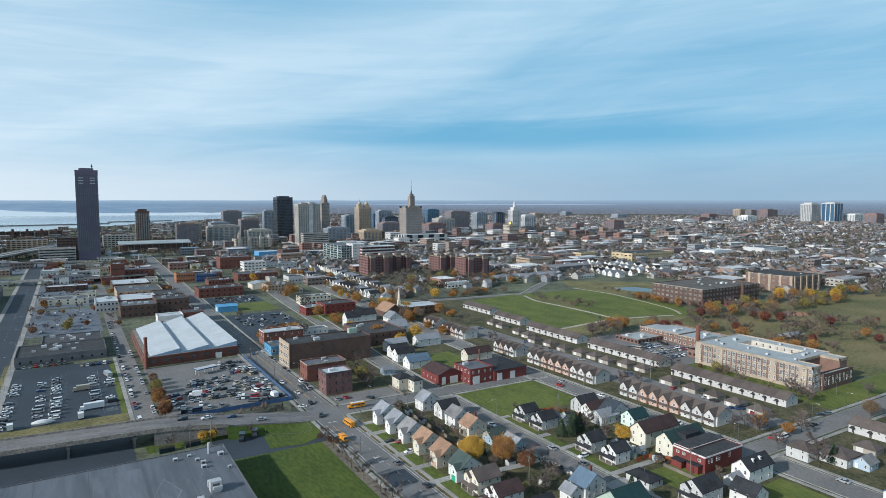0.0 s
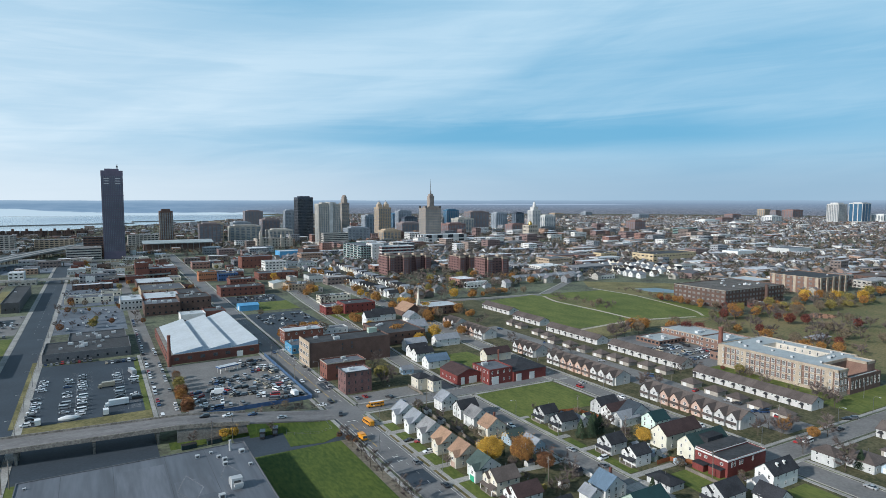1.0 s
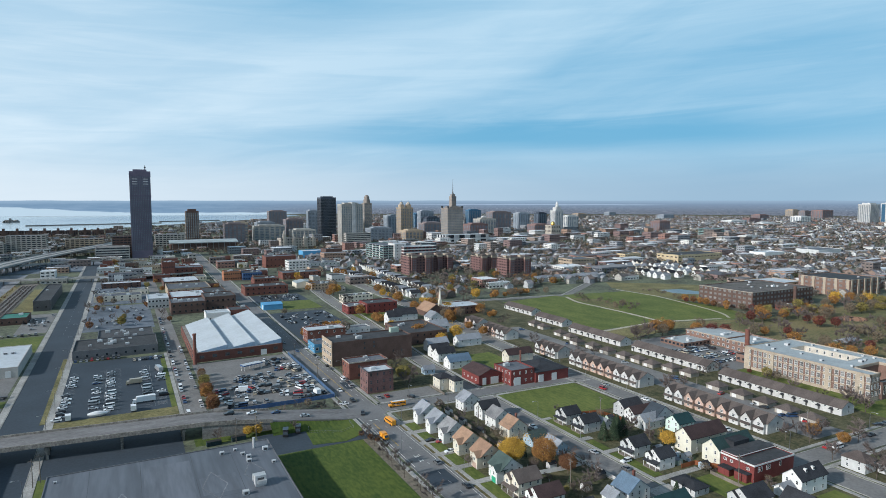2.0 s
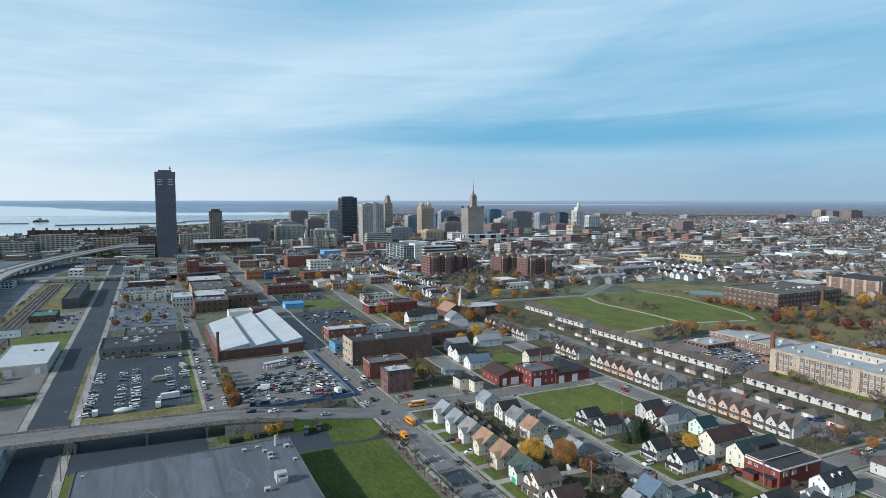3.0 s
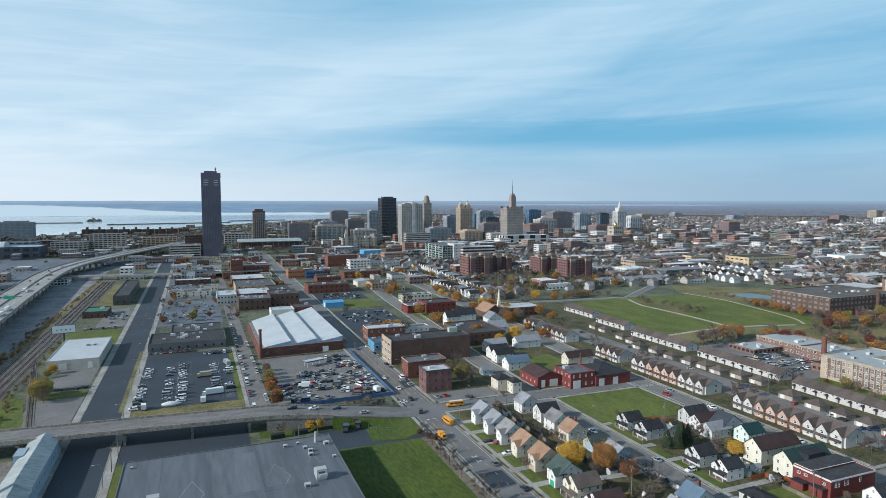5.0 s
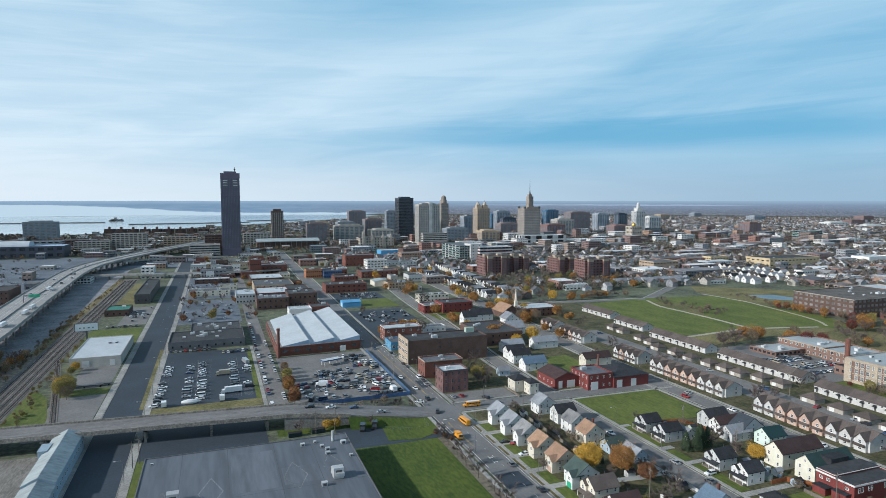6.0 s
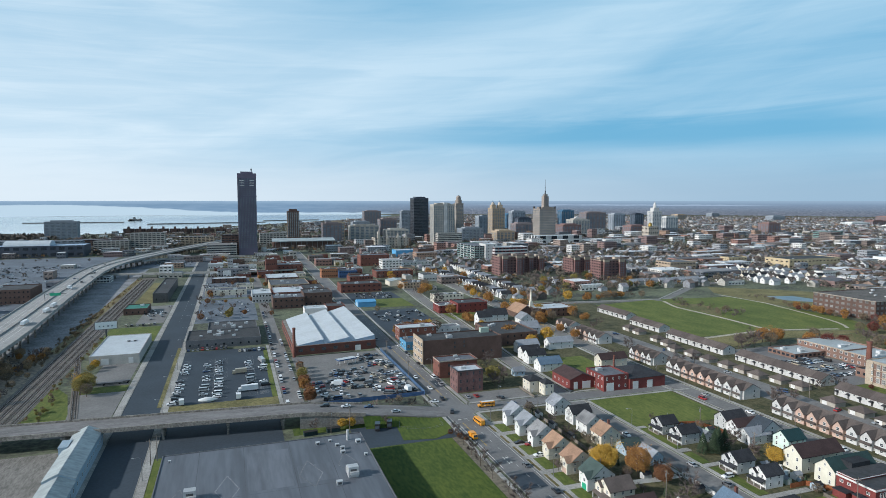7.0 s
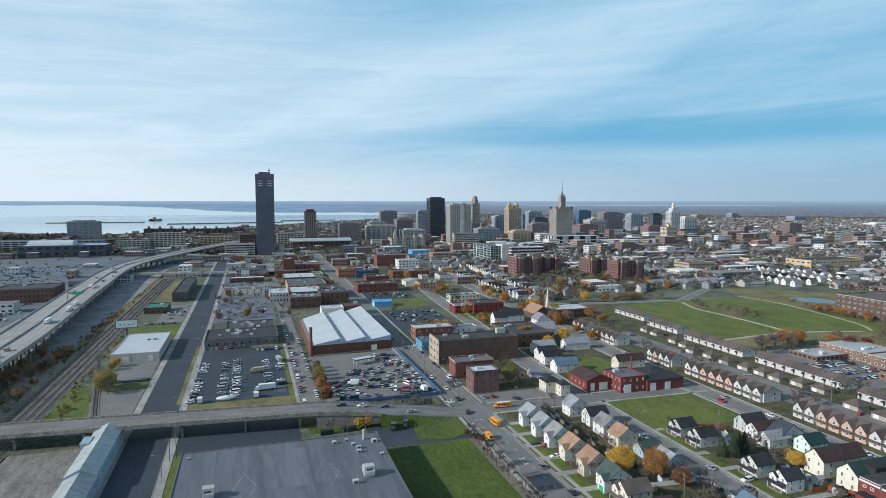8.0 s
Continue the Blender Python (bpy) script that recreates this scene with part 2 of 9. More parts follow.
M = {
    "ground": mat("ground", (0.065, 0.065, 0.06), 0.95, patch=0.02, grain=0.3, amt=0.5, c2=(0.10, 0.115, 0.07)),
    "asphalt": mat("asphalt", (0.155, 0.155, 0.157), 0.85, patch=0.05, grain=0.9, amt=0.18),
    "asphalt_new": mat("asphalt_new", (0.034, 0.047, 0.063), 0.8, patch=0.04, grain=0.8, amt=0.18),
    "asphalt_old": mat("asphalt_old", (0.168, 0.165, 0.162), 0.9, patch=0.06, grain=0.7, amt=0.2),
    "concrete": mat("concrete", (0.29, 0.285, 0.27), 0.85, patch=0.1, grain=1.5, amt=0.3),
    "concrete_dark": mat("concrete_dark", (0.19, 0.185, 0.18), 0.9, patch=0.1, grain=1.0, amt=0.35),
    "grass": mat("grass", (0.075, 0.115, 0.017), 0.95, patch=0.05, grain=0.5, amt=0.26, c2=(0.108, 0.122, 0.026), stretch=(1.4, 0.6, 1)),
    "grass_dry": mat("grass_dry", (0.13, 0.125, 0.045), 0.95, patch=0.05, grain=0.6, amt=0.4, c2=(0.16, 0.14, 0.06)),
    "dirt": mat("dirt", (0.15, 0.13, 0.10), 0.95, patch=0.05, grain=0.5, amt=0.4),
    "ballast": mat("ballast", (0.16, 0.145, 0.13), 0.95, patch=0.1, grain=2.0, amt=0.35),
    "steel": mat("steel", (0.30, 0.30, 0.31), 0.4, 0.9),
    "steel_dark": mat("steel_dark", (0.10, 0.10, 0.105), 0.5, 0.6),
    "white_line": mat("white_line", (0.6, 0.6, 0.57), 0.7, amt=0.3, grain=3),
    "yellow_line": mat("yellow_line", (0.45, 0.30, 0.06), 0.7, amt=0.3, grain=3),
    "brick_red": mat("brick_red", (0.15, 0.062, 0.048), 0.9, patch=0.2, grain=3, rnd=0.3),
    "brick_brown": mat("brick_brown", (0.105, 0.066, 0.055), 0.9, patch=0.2, grain=3, rnd=0.25),
    "brick_tan": mat("brick_tan", (0.36, 0.285, 0.21), 0.9, patch=0.2, grain=3, rnd=0.2),
    "stone": mat("stone", (0.36, 0.32, 0.275), 0.85, patch=0.1, grain=1.5, rnd=0.2),
    "red_paint": mat("red_paint", (0.155, 0.036, 0.033), 0.7, patch=0.2, grain=2),
    "siding_white": mat("siding_white", (0.62, 0.62, 0.61), 0.6, patch=0.3, grain=1, amt=0.08, rnd=0.12),
    "siding_cream": mat("siding_cream", (0.55, 0.51, 0.43), 0.65, patch=0.3, grain=1, amt=0.1, rnd=0.2),
    "siding_peach": mat("siding_peach", (0.44, 0.315, 0.26), 0.65, patch=0.3, grain=1, amt=0.1, rnd=0.1),
    "siding_grey": mat("siding_grey", (0.42, 0.43, 0.43), 0.65, patch=0.3, grain=1, amt=0.1, rnd=0.3),
    "siding_blue": mat("siding_blue", (0.33, 0.42, 0.5), 0.65, patch=0.3, grain=1, amt=0.1, rnd=0.3),
    "siding_green": mat("siding_green", (0.34, 0.42, 0.36), 0.65, patch=0.3, grain=1, amt=0.1, rnd=0.2),
    "shingle_dark": mat("shingle_dark", (0.033, 0.035, 0.041), 0.9, patch=0.3, grain=3, amt=0.3, rnd=0.25, spec=0.2),
    "shingle_brown": mat("shingle_brown", (0.092, 0.075, 0.069), 0.9, patch=0.3, grain=3, amt=0.25, rnd=0.4),
    "shingle_grey": mat("shingle_grey", (0.20, 0.20, 0.205), 0.9, patch=0.3, grain=3, amt=0.25, rnd=0.4),
    "shingle_green": mat("shingle_green", (0.05, 0.075, 0.07), 0.85, patch=0.3, grain=3, amt=0.25, rnd=0.3),
    "shingle_red": mat("shingle_red", (0.05, 0.03, 0.03), 0.9, patch=0.3, grain=3, amt=0.25, rnd=0.3),
    "shingle_tan": mat("shingle_tan", (0.27, 0.17, 0.115), 0.9, patch=0.3, grain=3, amt=0.2, rnd=0.2),
    "membrane_white": mat("membrane_white", (0.45, 0.485, 0.515), 0.6, patch=0.08, grain=0.6, amt=0.10),
    "membrane_grey": mat("membrane_grey", (0.098, 0.105, 0.12), 0.75, patch=0.05, grain=0.5, amt=0.28, rnd=0.4),
    "membrane_dark": mat("membrane_dark", (0.05, 0.051, 0.055), 0.8, patch=0.06, grain=0.5, amt=0.38, rnd=0.5),
    "glass": mat("glass", (0.02, 0.026, 0.034), 0.12, spec=0.8, amt=0.4, grain=0.4),
    "trim": mat("trim", (0.6, 0.6, 0.59), 0.55, amt=0.08),
    "bark": mat("bark", (0.09, 0.072, 0.058), 0.95, grain=4, rnd=0.3),
    "rubber": mat("rubber", (0.02, 0.02, 0.02), 0.8),
    # base colour raised to carry the reflected sky on top of the gloss
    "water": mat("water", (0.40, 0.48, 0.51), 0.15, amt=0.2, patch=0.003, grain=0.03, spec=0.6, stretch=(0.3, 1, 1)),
    "yard": mat("yard", (0.045, 0.06, 0.018), 0.95, patch=0.10, grain=0.6, amt=0.45, c2=(0.085, 0.075, 0.04)),
    "park_grass": mat("park_grass", (0.095, 0.118, 0.036), 0.95, patch=0.018, grain=0.5, amt=0.32, c2=(0.16, 0.125, 0.06)),
    "path": mat("path", (0.36, 0.33, 0.27), 0.9, patch=0.1, grain=1.0),
    "clay": mat("clay", (0.33, 0.17, 0.10), 0.95, patch=0.1, grain=1.0),
    "dirt_pale": mat("dirt_pale", (0.18, 0.17, 0.155), 0.95, patch=0.12, grain=0.7, amt=0.4, stretch=(2.5, 0.6, 1)),
    "timber_dark": mat("timber_dark", (0.07, 0.055, 0.045), 0.95, grain=2),
    "timber_orange": mat("timber_orange", (0.26, 0.09, 0.035), 0.85, grain=2, rnd=0.2),
    "timber_grey": mat("timber_grey", (0.16, 0.14, 0.12), 0.95, grain=2, rnd=0.4),
    "deck": mat("deck", (0.17, 0.165, 0.165), 0.9, patch=0.15, grain=1.0, amt=0.3, stretch=(0.4, 1.5, 1)),
    "deck_pale": mat("deck_pale", (0.28, 0.275, 0.27), 0.85, patch=0.05, grain=0.6, amt=0.2),
    "concrete_old": mat("concrete_old", (0.20, 0.185, 0.165), 0.9, patch=0.3, grain=1.2, amt=0.4),
    "lawn_worn": mat("lawn_worn", (0.10, 0.095, 0.03), 0.95, patch=0.15, grain=0.8, amt=0.35, c2=(0.13, 0.10, 0.045)),
    "panel_beige": mat("panel_beige", (0.42, 0.40, 0.37), 0.7, patch=0.2, amt=0.12),
    "membrane_pale": mat("membrane_pale", (0.33, 0.36, 0.37), 0.65, patch=0.08, grain=0.6, amt=0.14),
    "gravel_grey": mat("gravel_grey", (0.205, 0.21, 0.225), 0.95, patch=0.06, grain=0.5, amt=0.4),
    # asphalt of the far lots, lifted and blued to stand for haze
    "asphalt_hazed": mat("asphalt_hazed", (0.115, 0.136, 0.165), 0.85, patch=0.03, grain=0.3, amt=0.3),
    "stone_brown": mat("stone_brown", (0.25, 0.215, 0.19), 0.85, patch=0.05, grain=0.6, amt=0.2),
    "straw": mat("straw", (0.22, 0.165, 0.085), 0.95, patch=0.2, grain=0.8, amt=0.45, c2=(0.16, 0.14, 0.07)),
    "brick_flat": mat("brick_flat", (0.16, 0.09, 0.085), 0.9, patch=0.2, grain=1, rnd=0.2, amt=0.25),
    "membrane_wide": mat("membrane_wide", (0.105, 0.117, 0.138), 0.65, patch=0.06, grain=0.22, amt=0.24, stretch=(1.6, 0.16, 1)),
    "grass_lush": mat("grass_lush", (0.036, 0.076, 0.007), 0.95, patch=0.025, grain=0.5, amt=0.26, c2=(0.070, 0.092, 0.012), stretch=(1.6, 0.5, 1)),
    "far_land_hazed": None,
    "pond_water": mat("pond_water", (0.10, 0.135, 0.16), 0.3, patch=0.08, grain=0.6, amt=0.4, spec=0.5),
    "glass_room": mat("glass_room", (0.06, 0.068, 0.078), 0.15, spec=0.7, grain=0.5, patch=0.3, amt=0.55),
    "shingle_navy": mat("shingle_navy", (0.035, 0.046, 0.060), 0.85, patch=0.3, grain=3, amt=0.25),
    "earth_grey": mat("earth_grey", (0.22, 0.20, 0.18), 0.95, patch=0.05, grain=0.4, amt=0.45, c2=(0.25, 0.205, 0.15)),
    "roof_gravel": mat("roof_gravel", (0.10, 0.092, 0.085), 0.95, patch=0.09, grain=0.6, amt=0.45),
    "membrane_sheet": mat("membrane_sheet", (0.118, 0.130, 0.152), 0.7, patch=0.06, grain=0.3, amt=0.24, stretch=(1.6, 0.2, 1)),
    "siding_ivory": mat("siding_ivory", (0.60, 0.58, 0.49), 0.65, patch=0.3, grain=1, amt=0.08),
    "panel_white": mat("panel_white", (0.8, 0.8, 0.79), 0.5, amt=0.05),
    # lightened and blued: reflected sky and haze are put into this glass colour
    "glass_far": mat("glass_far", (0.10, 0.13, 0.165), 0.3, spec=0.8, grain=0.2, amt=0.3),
    "glass_blind": mat("glass_blind", (0.15, 0.15, 0.148), 0.35, spec=0.6, grain=0.35, patch=0.2, amt=0.6),
    "row_white": mat("row_white", (0.47, 0.47, 0.465), 0.7, patch=0.3, grain=1, amt=0.12, rnd=0.12),
    "row_beige": mat("row_beige", (0.32, 0.295, 0.26), 0.7, patch=0.3, grain=1, amt=0.12, rnd=0.12),
    # both far brick tones are greyed to hold distance haze in the colour
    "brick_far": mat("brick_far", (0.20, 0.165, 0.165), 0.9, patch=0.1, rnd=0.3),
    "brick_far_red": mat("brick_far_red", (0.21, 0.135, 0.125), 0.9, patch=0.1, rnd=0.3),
    "faded_line": mat("faded_line", (0.22, 0.22, 0.22), 0.8, amt=0.4, grain=2),
    "twig": mat("twig", (0.135, 0.108, 0.10), 0.95, grain=4),
    "paint_blue_dull": mat("paint_blue_dull", (0.045, 0.09, 0.17), 0.7, patch=0.3),
    "skip_green": mat("skip_green", (0.02, 0.04, 0.045), 0.6),
    # the brown, black and grey tower tones are blued for distance haze
    "tower_brown": mat("tower_brown", (0.12, 0.105, 0.15), 0.7, patch=0.03, grain=0.3, amt=0.15),
    "tower_rib": mat("tower_rib", (0.14, 0.125, 0.15), 0.7),
    "tower_black": mat("tower_black", (0.05, 0.06, 0.082), 0.5),
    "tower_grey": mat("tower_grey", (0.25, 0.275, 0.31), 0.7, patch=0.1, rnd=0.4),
    "concrete_tower": mat("concrete_tower", (0.34, 0.32, 0.29), 0.8, patch=0.1, rnd=0.2),
    "concrete_pale": mat("concrete_pale", (0.46, 0.46, 0.455), 0.8, patch=0.1, rnd=0.15),
    "glass_dark": mat("glass_dark", (0.012, 0.014, 0.018), 0.2, spec=0.6),
    "glass_blue": mat("glass_blue", (0.05, 0.12, 0.20), 0.2, spec=0.8, grain=0.3),
    "glass_green": mat("glass_green", (0.14, 0.24, 0.22), 0.25, spec=0.7, grain=0.3),
    "gold": mat("gold", (0.36, 0.23, 0.06), 0.35, 0.8),
    "siding_yellow": mat("siding_yellow", (0.46, 0.37, 0.24), 0.85, patch=0.1),
    "shingle_slate": mat("shingle_slate", (0.22, 0.235, 0.26), 0.85, patch=0.3, grain=3, amt=0.2, rnd=0.4),
    "shingle_maroon": mat("shingle_maroon", (0.05, 0.03, 0.03), 0.9, patch=0.3, grain=3, amt=0.25, rnd=0.2),
    "shingle_darkgreen": mat("shingle_darkgreen", (0.02, 0.045, 0.045), 0.85, patch=0.3, grain=3, amt=0.25),
    "roof_blue": mat("roof_blue", (0.10, 0.15, 0.21), 0.75, patch=0.3, grain=3, amt=0.2),
    "roof_teal": mat("roof_teal", (0.012, 0.040, 0.043), 0.7, patch=0.3, grain=3, amt=0.2),
    "roof_green": mat("roof_green", (0.03, 0.16, 0.12), 0.6, patch=0.3, grain=3, amt=0.2),
    "siding_mint": mat("siding_mint", (0.55, 0.66, 0.60), 0.6, patch=0.3, grain=1, amt=0.1),
    "paint_green": mat("paint_green", (0.03, 0.30, 0.17), 0.5),
    "paint_blue": mat("paint_blue", (0.09, 0.26, 0.42), 0.6, patch=0.3),
    "paint_navy": mat("paint_navy", (0.05, 0.10, 0.22), 0.7, patch=0.3),
    "metal_bright": mat("metal_bright", (0.10, 0.30, 0.52), 0.5, patch=0.1, amt=0.15),
    "metal_blue": mat("metal_blue", (0.31, 0.345, 0.35), 0.5, 0.0, patch=0.12, grain=0.7, amt=0.25, stretch=(0.3, 1, 1)),
    "membrane_blue": mat("membrane_blue", (0.30, 0.40, 0.52), 0.6, patch=0.1, amt=0.15),
    "brick_orange": mat("brick_orange", (0.34, 0.15, 0.08), 0.9, patch=0.2, grain=3, rnd=0.2),
    "brick_school": mat("brick_school", (0.185, 0.115, 0.092), 0.9, patch=0.15, grain=2.5, amt=0.2),
    "stone_pale": mat("stone_pale", (0.36, 0.30, 0.235), 0.8, patch=0.2, grain=2),
    "panel_grey": mat("panel_grey", (0.11, 0.115, 0.125), 0.7),
    "panel_cream": mat("panel_cream", (0.50, 0.46, 0.40), 0.7, patch=0.2),
    "seam": mat("seam", (0.086, 0.092, 0.106), 0.8),
    "stain": mat("stain", (0.175, 0.184, 0.20), 0.85, grain=1.5, amt=0.4),
    "awning": mat("awning", (0.035, 0.035, 0.04), 0.7),
    "vent_metal": mat("vent_metal", (0.5, 0.51, 0.52), 0.5, 0.3, amt=0.15, rnd=0.4),
}


# the distance wall glows, with air haze painted into its colours
def make_far_land():
    m = bpy.data.materials.new("far_land_hazed")
    m.use_nodes = True
    t = m.node_tree
    t.nodes.remove(t.nodes["Principled BSDF"])
    pos = node(t, "ShaderNodeNewGeometry").outputs["Position"]
    pos = node(t, "ShaderNodeVectorMath", {0: pos, 1: (1, 1, 14)}, operation="MULTIPLY").outputs[0]
    n = node(t, "ShaderNodeTexNoise", {"Vector": pos, "Scale": 0.006, "Detail": 6.0, "Roughness": 0.65}).outputs[0]
    near = node(t, "ShaderNodeVectorMath", {0: node(t, "ShaderNodeNewGeometry").outputs["Position"], 1: (1, 1, 3.2)}, operation="MULTIPLY").outputs[0]
    fine = node(t, "ShaderNodeTexNoise", {"Vector": near, "Scale": 0.085, "Detail": 4.0, "Roughness": 0.7}).outputs[0]
    speck = node(t, "ShaderNodeTexNoise", {"Vector": near, "Scale": 0.11, "Detail": 2.0, "Roughness": 0.6}).outputs[0]
    xyz = node(t, "ShaderNodeSeparateXYZ", {0: node(t, "ShaderNodeNewGeometry").outputs["Position"]})
    east = ramp01(t, xyz.outputs[0], 300.0, 1700.0)
    west = calc(t, "SUBTRACT", 1.0, ramp01(t, xyz.outputs[0], -1150.0, 300.0))
    up = xyz.outputs[2]
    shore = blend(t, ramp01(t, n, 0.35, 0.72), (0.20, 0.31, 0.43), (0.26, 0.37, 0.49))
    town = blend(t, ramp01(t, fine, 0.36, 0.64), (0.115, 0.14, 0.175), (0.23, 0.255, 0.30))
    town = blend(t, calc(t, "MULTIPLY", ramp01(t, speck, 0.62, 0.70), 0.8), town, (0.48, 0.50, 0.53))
    # haze painted over the town, thicker with height
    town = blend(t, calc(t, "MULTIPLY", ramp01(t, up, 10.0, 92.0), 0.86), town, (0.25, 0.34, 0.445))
    # a far reach of river shows as a pale line
    reach = calc(t, "SUBTRACT", 1.0, ramp01(t, calc(t, "ABSOLUTE", calc(t, "SUBTRACT", calc(t, "MULTIPLY_ADD", n, 14.0, up), 80.0)), 2.0, 6.0))
    reach = calc(t, "MULTIPLY", reach, calc(t, "MULTIPLY", ramp01(t, xyz.outputs[0], 1500.0, 2500.0), calc(t, "SUBTRACT", 1.0, ramp01(t, xyz.outputs[0], 3300.0, 3700.0))))
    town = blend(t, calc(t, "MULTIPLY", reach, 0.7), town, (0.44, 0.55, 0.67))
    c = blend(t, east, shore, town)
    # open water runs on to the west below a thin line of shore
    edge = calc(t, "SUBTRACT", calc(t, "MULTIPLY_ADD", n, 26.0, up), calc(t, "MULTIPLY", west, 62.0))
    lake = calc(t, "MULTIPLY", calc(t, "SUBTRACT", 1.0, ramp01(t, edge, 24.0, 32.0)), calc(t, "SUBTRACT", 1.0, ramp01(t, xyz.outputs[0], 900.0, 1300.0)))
    # reflected sky on this far water is painted as a pale glow
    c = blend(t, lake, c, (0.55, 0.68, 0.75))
    # a last veil of painted haze along the skyline
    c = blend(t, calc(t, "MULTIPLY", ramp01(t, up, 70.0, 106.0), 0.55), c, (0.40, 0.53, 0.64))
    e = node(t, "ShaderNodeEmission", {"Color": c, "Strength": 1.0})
    t.links.new(e.outputs[0], t.nodes["Material Output"].inputs[0])
    return m


M["far_land_hazed"] = make_far_land()

# ---- builders ----
class MB:
    """Collects faces for one mesh; several materials by slot."""

    def __init__(self):
        self.v, self.f, self.s = [], [], []

    def face(self, pts, slot=0):
        n = len(self.v)
        self.v += [tuple(p) for p in pts]
        self.f.append(tuple(range(n, n + len(pts))))
        self.s.append(slot)

    def box(self, x0, y0, z0, x1, y1, z1, slot=0, bottom=False, top=True, top_slot=None):
        p = [(x0, y0, z0), (x1, y0, z0), (x1, y1, z0), (x0, y1, z0), (x0, y0, z1), (x1, y0, z1), (x1, y1, z1), (x0, y1, z1)]
        n = len(self.v)
        self.v += p
        fs = [(0, 1, 5, 4), (1, 2, 6, 5), (2, 3, 7, 6), (3, 0, 4, 7)]
        ss = [slot] * 4
        if top:
            fs.append((4, 5, 6, 7))
            ss.append(slot if top_slot is None else top_slot)
        if bottom:
            fs.append((3, 2, 1, 0))
            ss.append(slot)
        self.f += [tuple(n + i for i in f) for f in fs]
        self.s += ss

    def prism(self, pts, z0, z1, slot=0, top_slot=None):
        """An upright prism on a counter-clockwise outline."""
        n, k = len(self.v), len(pts)
        self.v += [(x, y, z0) for x, y in pts] + [(x, y, z1) for x, y in pts]
        for i in range(k):
            j = (i + 1) % k
            self.f.append((n + i, n + j, n + k + j, n + k + i))
            self.s.append(slot)
        self.f.append(tuple(n + k + i for i in range(k)))
        self.s.append(slot if top_slot is None else top_slot)

    def tube(self, a, b, r0, r1, sides=6, slot=0, cap=True):
        a, b = Vector(a), Vector(b)
        d = (b - a).normalized()
        u = d.orthogonal().normalized()
        w = d.cross(u)
        n = len(self.v)
        for c, r in ((a, r0), (b, r1)):
            for i in range(sides):
                q = 2 * math.pi * i / sides
                self.v.append(tuple(c + (u * math.cos(q) + w * math.sin(q)) * r))
        for i in range(sides):
            j = (i + 1) % sides
            self.f.append((n + i, n + j, n + sides + j, n + sides + i))
            self.s.append(slot)
        if cap:
            self.f.append(tuple(n + sides + i for i in range(sides)))
            self.s.append(slot)

    def mesh(self, name, mats, smooth=False):
        me = bpy.data.meshes.new(name)
        me.from_pydata(self.v, [], self.f)
        for m in mats if isinstance(mats, (list, tuple)) else [mats]:
            me.materials.append(m)
        me.polygons.foreach_set("material_index", self.s)
        if smooth:
            me.polygons.foreach_set("use_smooth", [True] * len(self.f))
        me.update()
        return me


def thing(name, x, y, z=0.0, rz=0.0, label="", category="", group="", kind=""):
    ob = new(name)
    ob.empty_display_size = 0.5
    ob.matrix_basis = pose(x, y, z, 0, 0, rz)
    return tagged(ob, label, category, group, kind)


def part(name, data, mats, parent, label="", at=None):
    """One mesh object under a thing or a part. data: an MB, or a mesh that several parts share."""
    me = data.mesh(name, mats) if isinstance(data, MB) else data
    ob = new(name, me)
    ob.parent = parent
    if at is not None:
        ob.matrix_basis = at
    return tagged(ob, label)


def setting(name, mb, mats, label, category):
    return tagged(new(name, mb.mesh(name, mats)), label, category, kind="structure")


def slab(name, x0, y0, x1, y1, z, material, label, category, thick=0.3):
    b = MB()
    b.box(x0, y0, z - thick, x1, y1, z)
    return setting(name, b, M[material], label, category)

# ---- ground, water, distance ----
b = MB()
b.face([(4900 * math.cos(2 * math.pi * i / 96), 4900 * math.sin(2 * math.pi * i / 96), 0.0) for i in range(96)])
setting("ground", b, M["ground"], "flat city ground of worn lots and dry grass", "ground")

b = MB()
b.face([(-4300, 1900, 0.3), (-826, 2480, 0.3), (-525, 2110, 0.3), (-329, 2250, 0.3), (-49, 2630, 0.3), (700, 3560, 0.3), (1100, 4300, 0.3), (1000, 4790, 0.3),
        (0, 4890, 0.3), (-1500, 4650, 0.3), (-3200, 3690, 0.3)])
setting("water", b, M["water"], "calm pale blue lake, sky reflection put into its colour", "lake")

# glowing wall at the ground's rim, carrying the painted distance haze
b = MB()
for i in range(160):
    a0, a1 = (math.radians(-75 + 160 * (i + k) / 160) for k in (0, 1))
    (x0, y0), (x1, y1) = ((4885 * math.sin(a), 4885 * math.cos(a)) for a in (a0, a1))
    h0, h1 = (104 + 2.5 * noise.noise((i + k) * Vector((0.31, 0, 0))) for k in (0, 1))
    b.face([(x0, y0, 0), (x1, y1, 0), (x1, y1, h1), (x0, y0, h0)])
setting("backdrop", b, M["far_land_hazed"], "far shore and wooded horizon with blue haze painted in", "distant land")


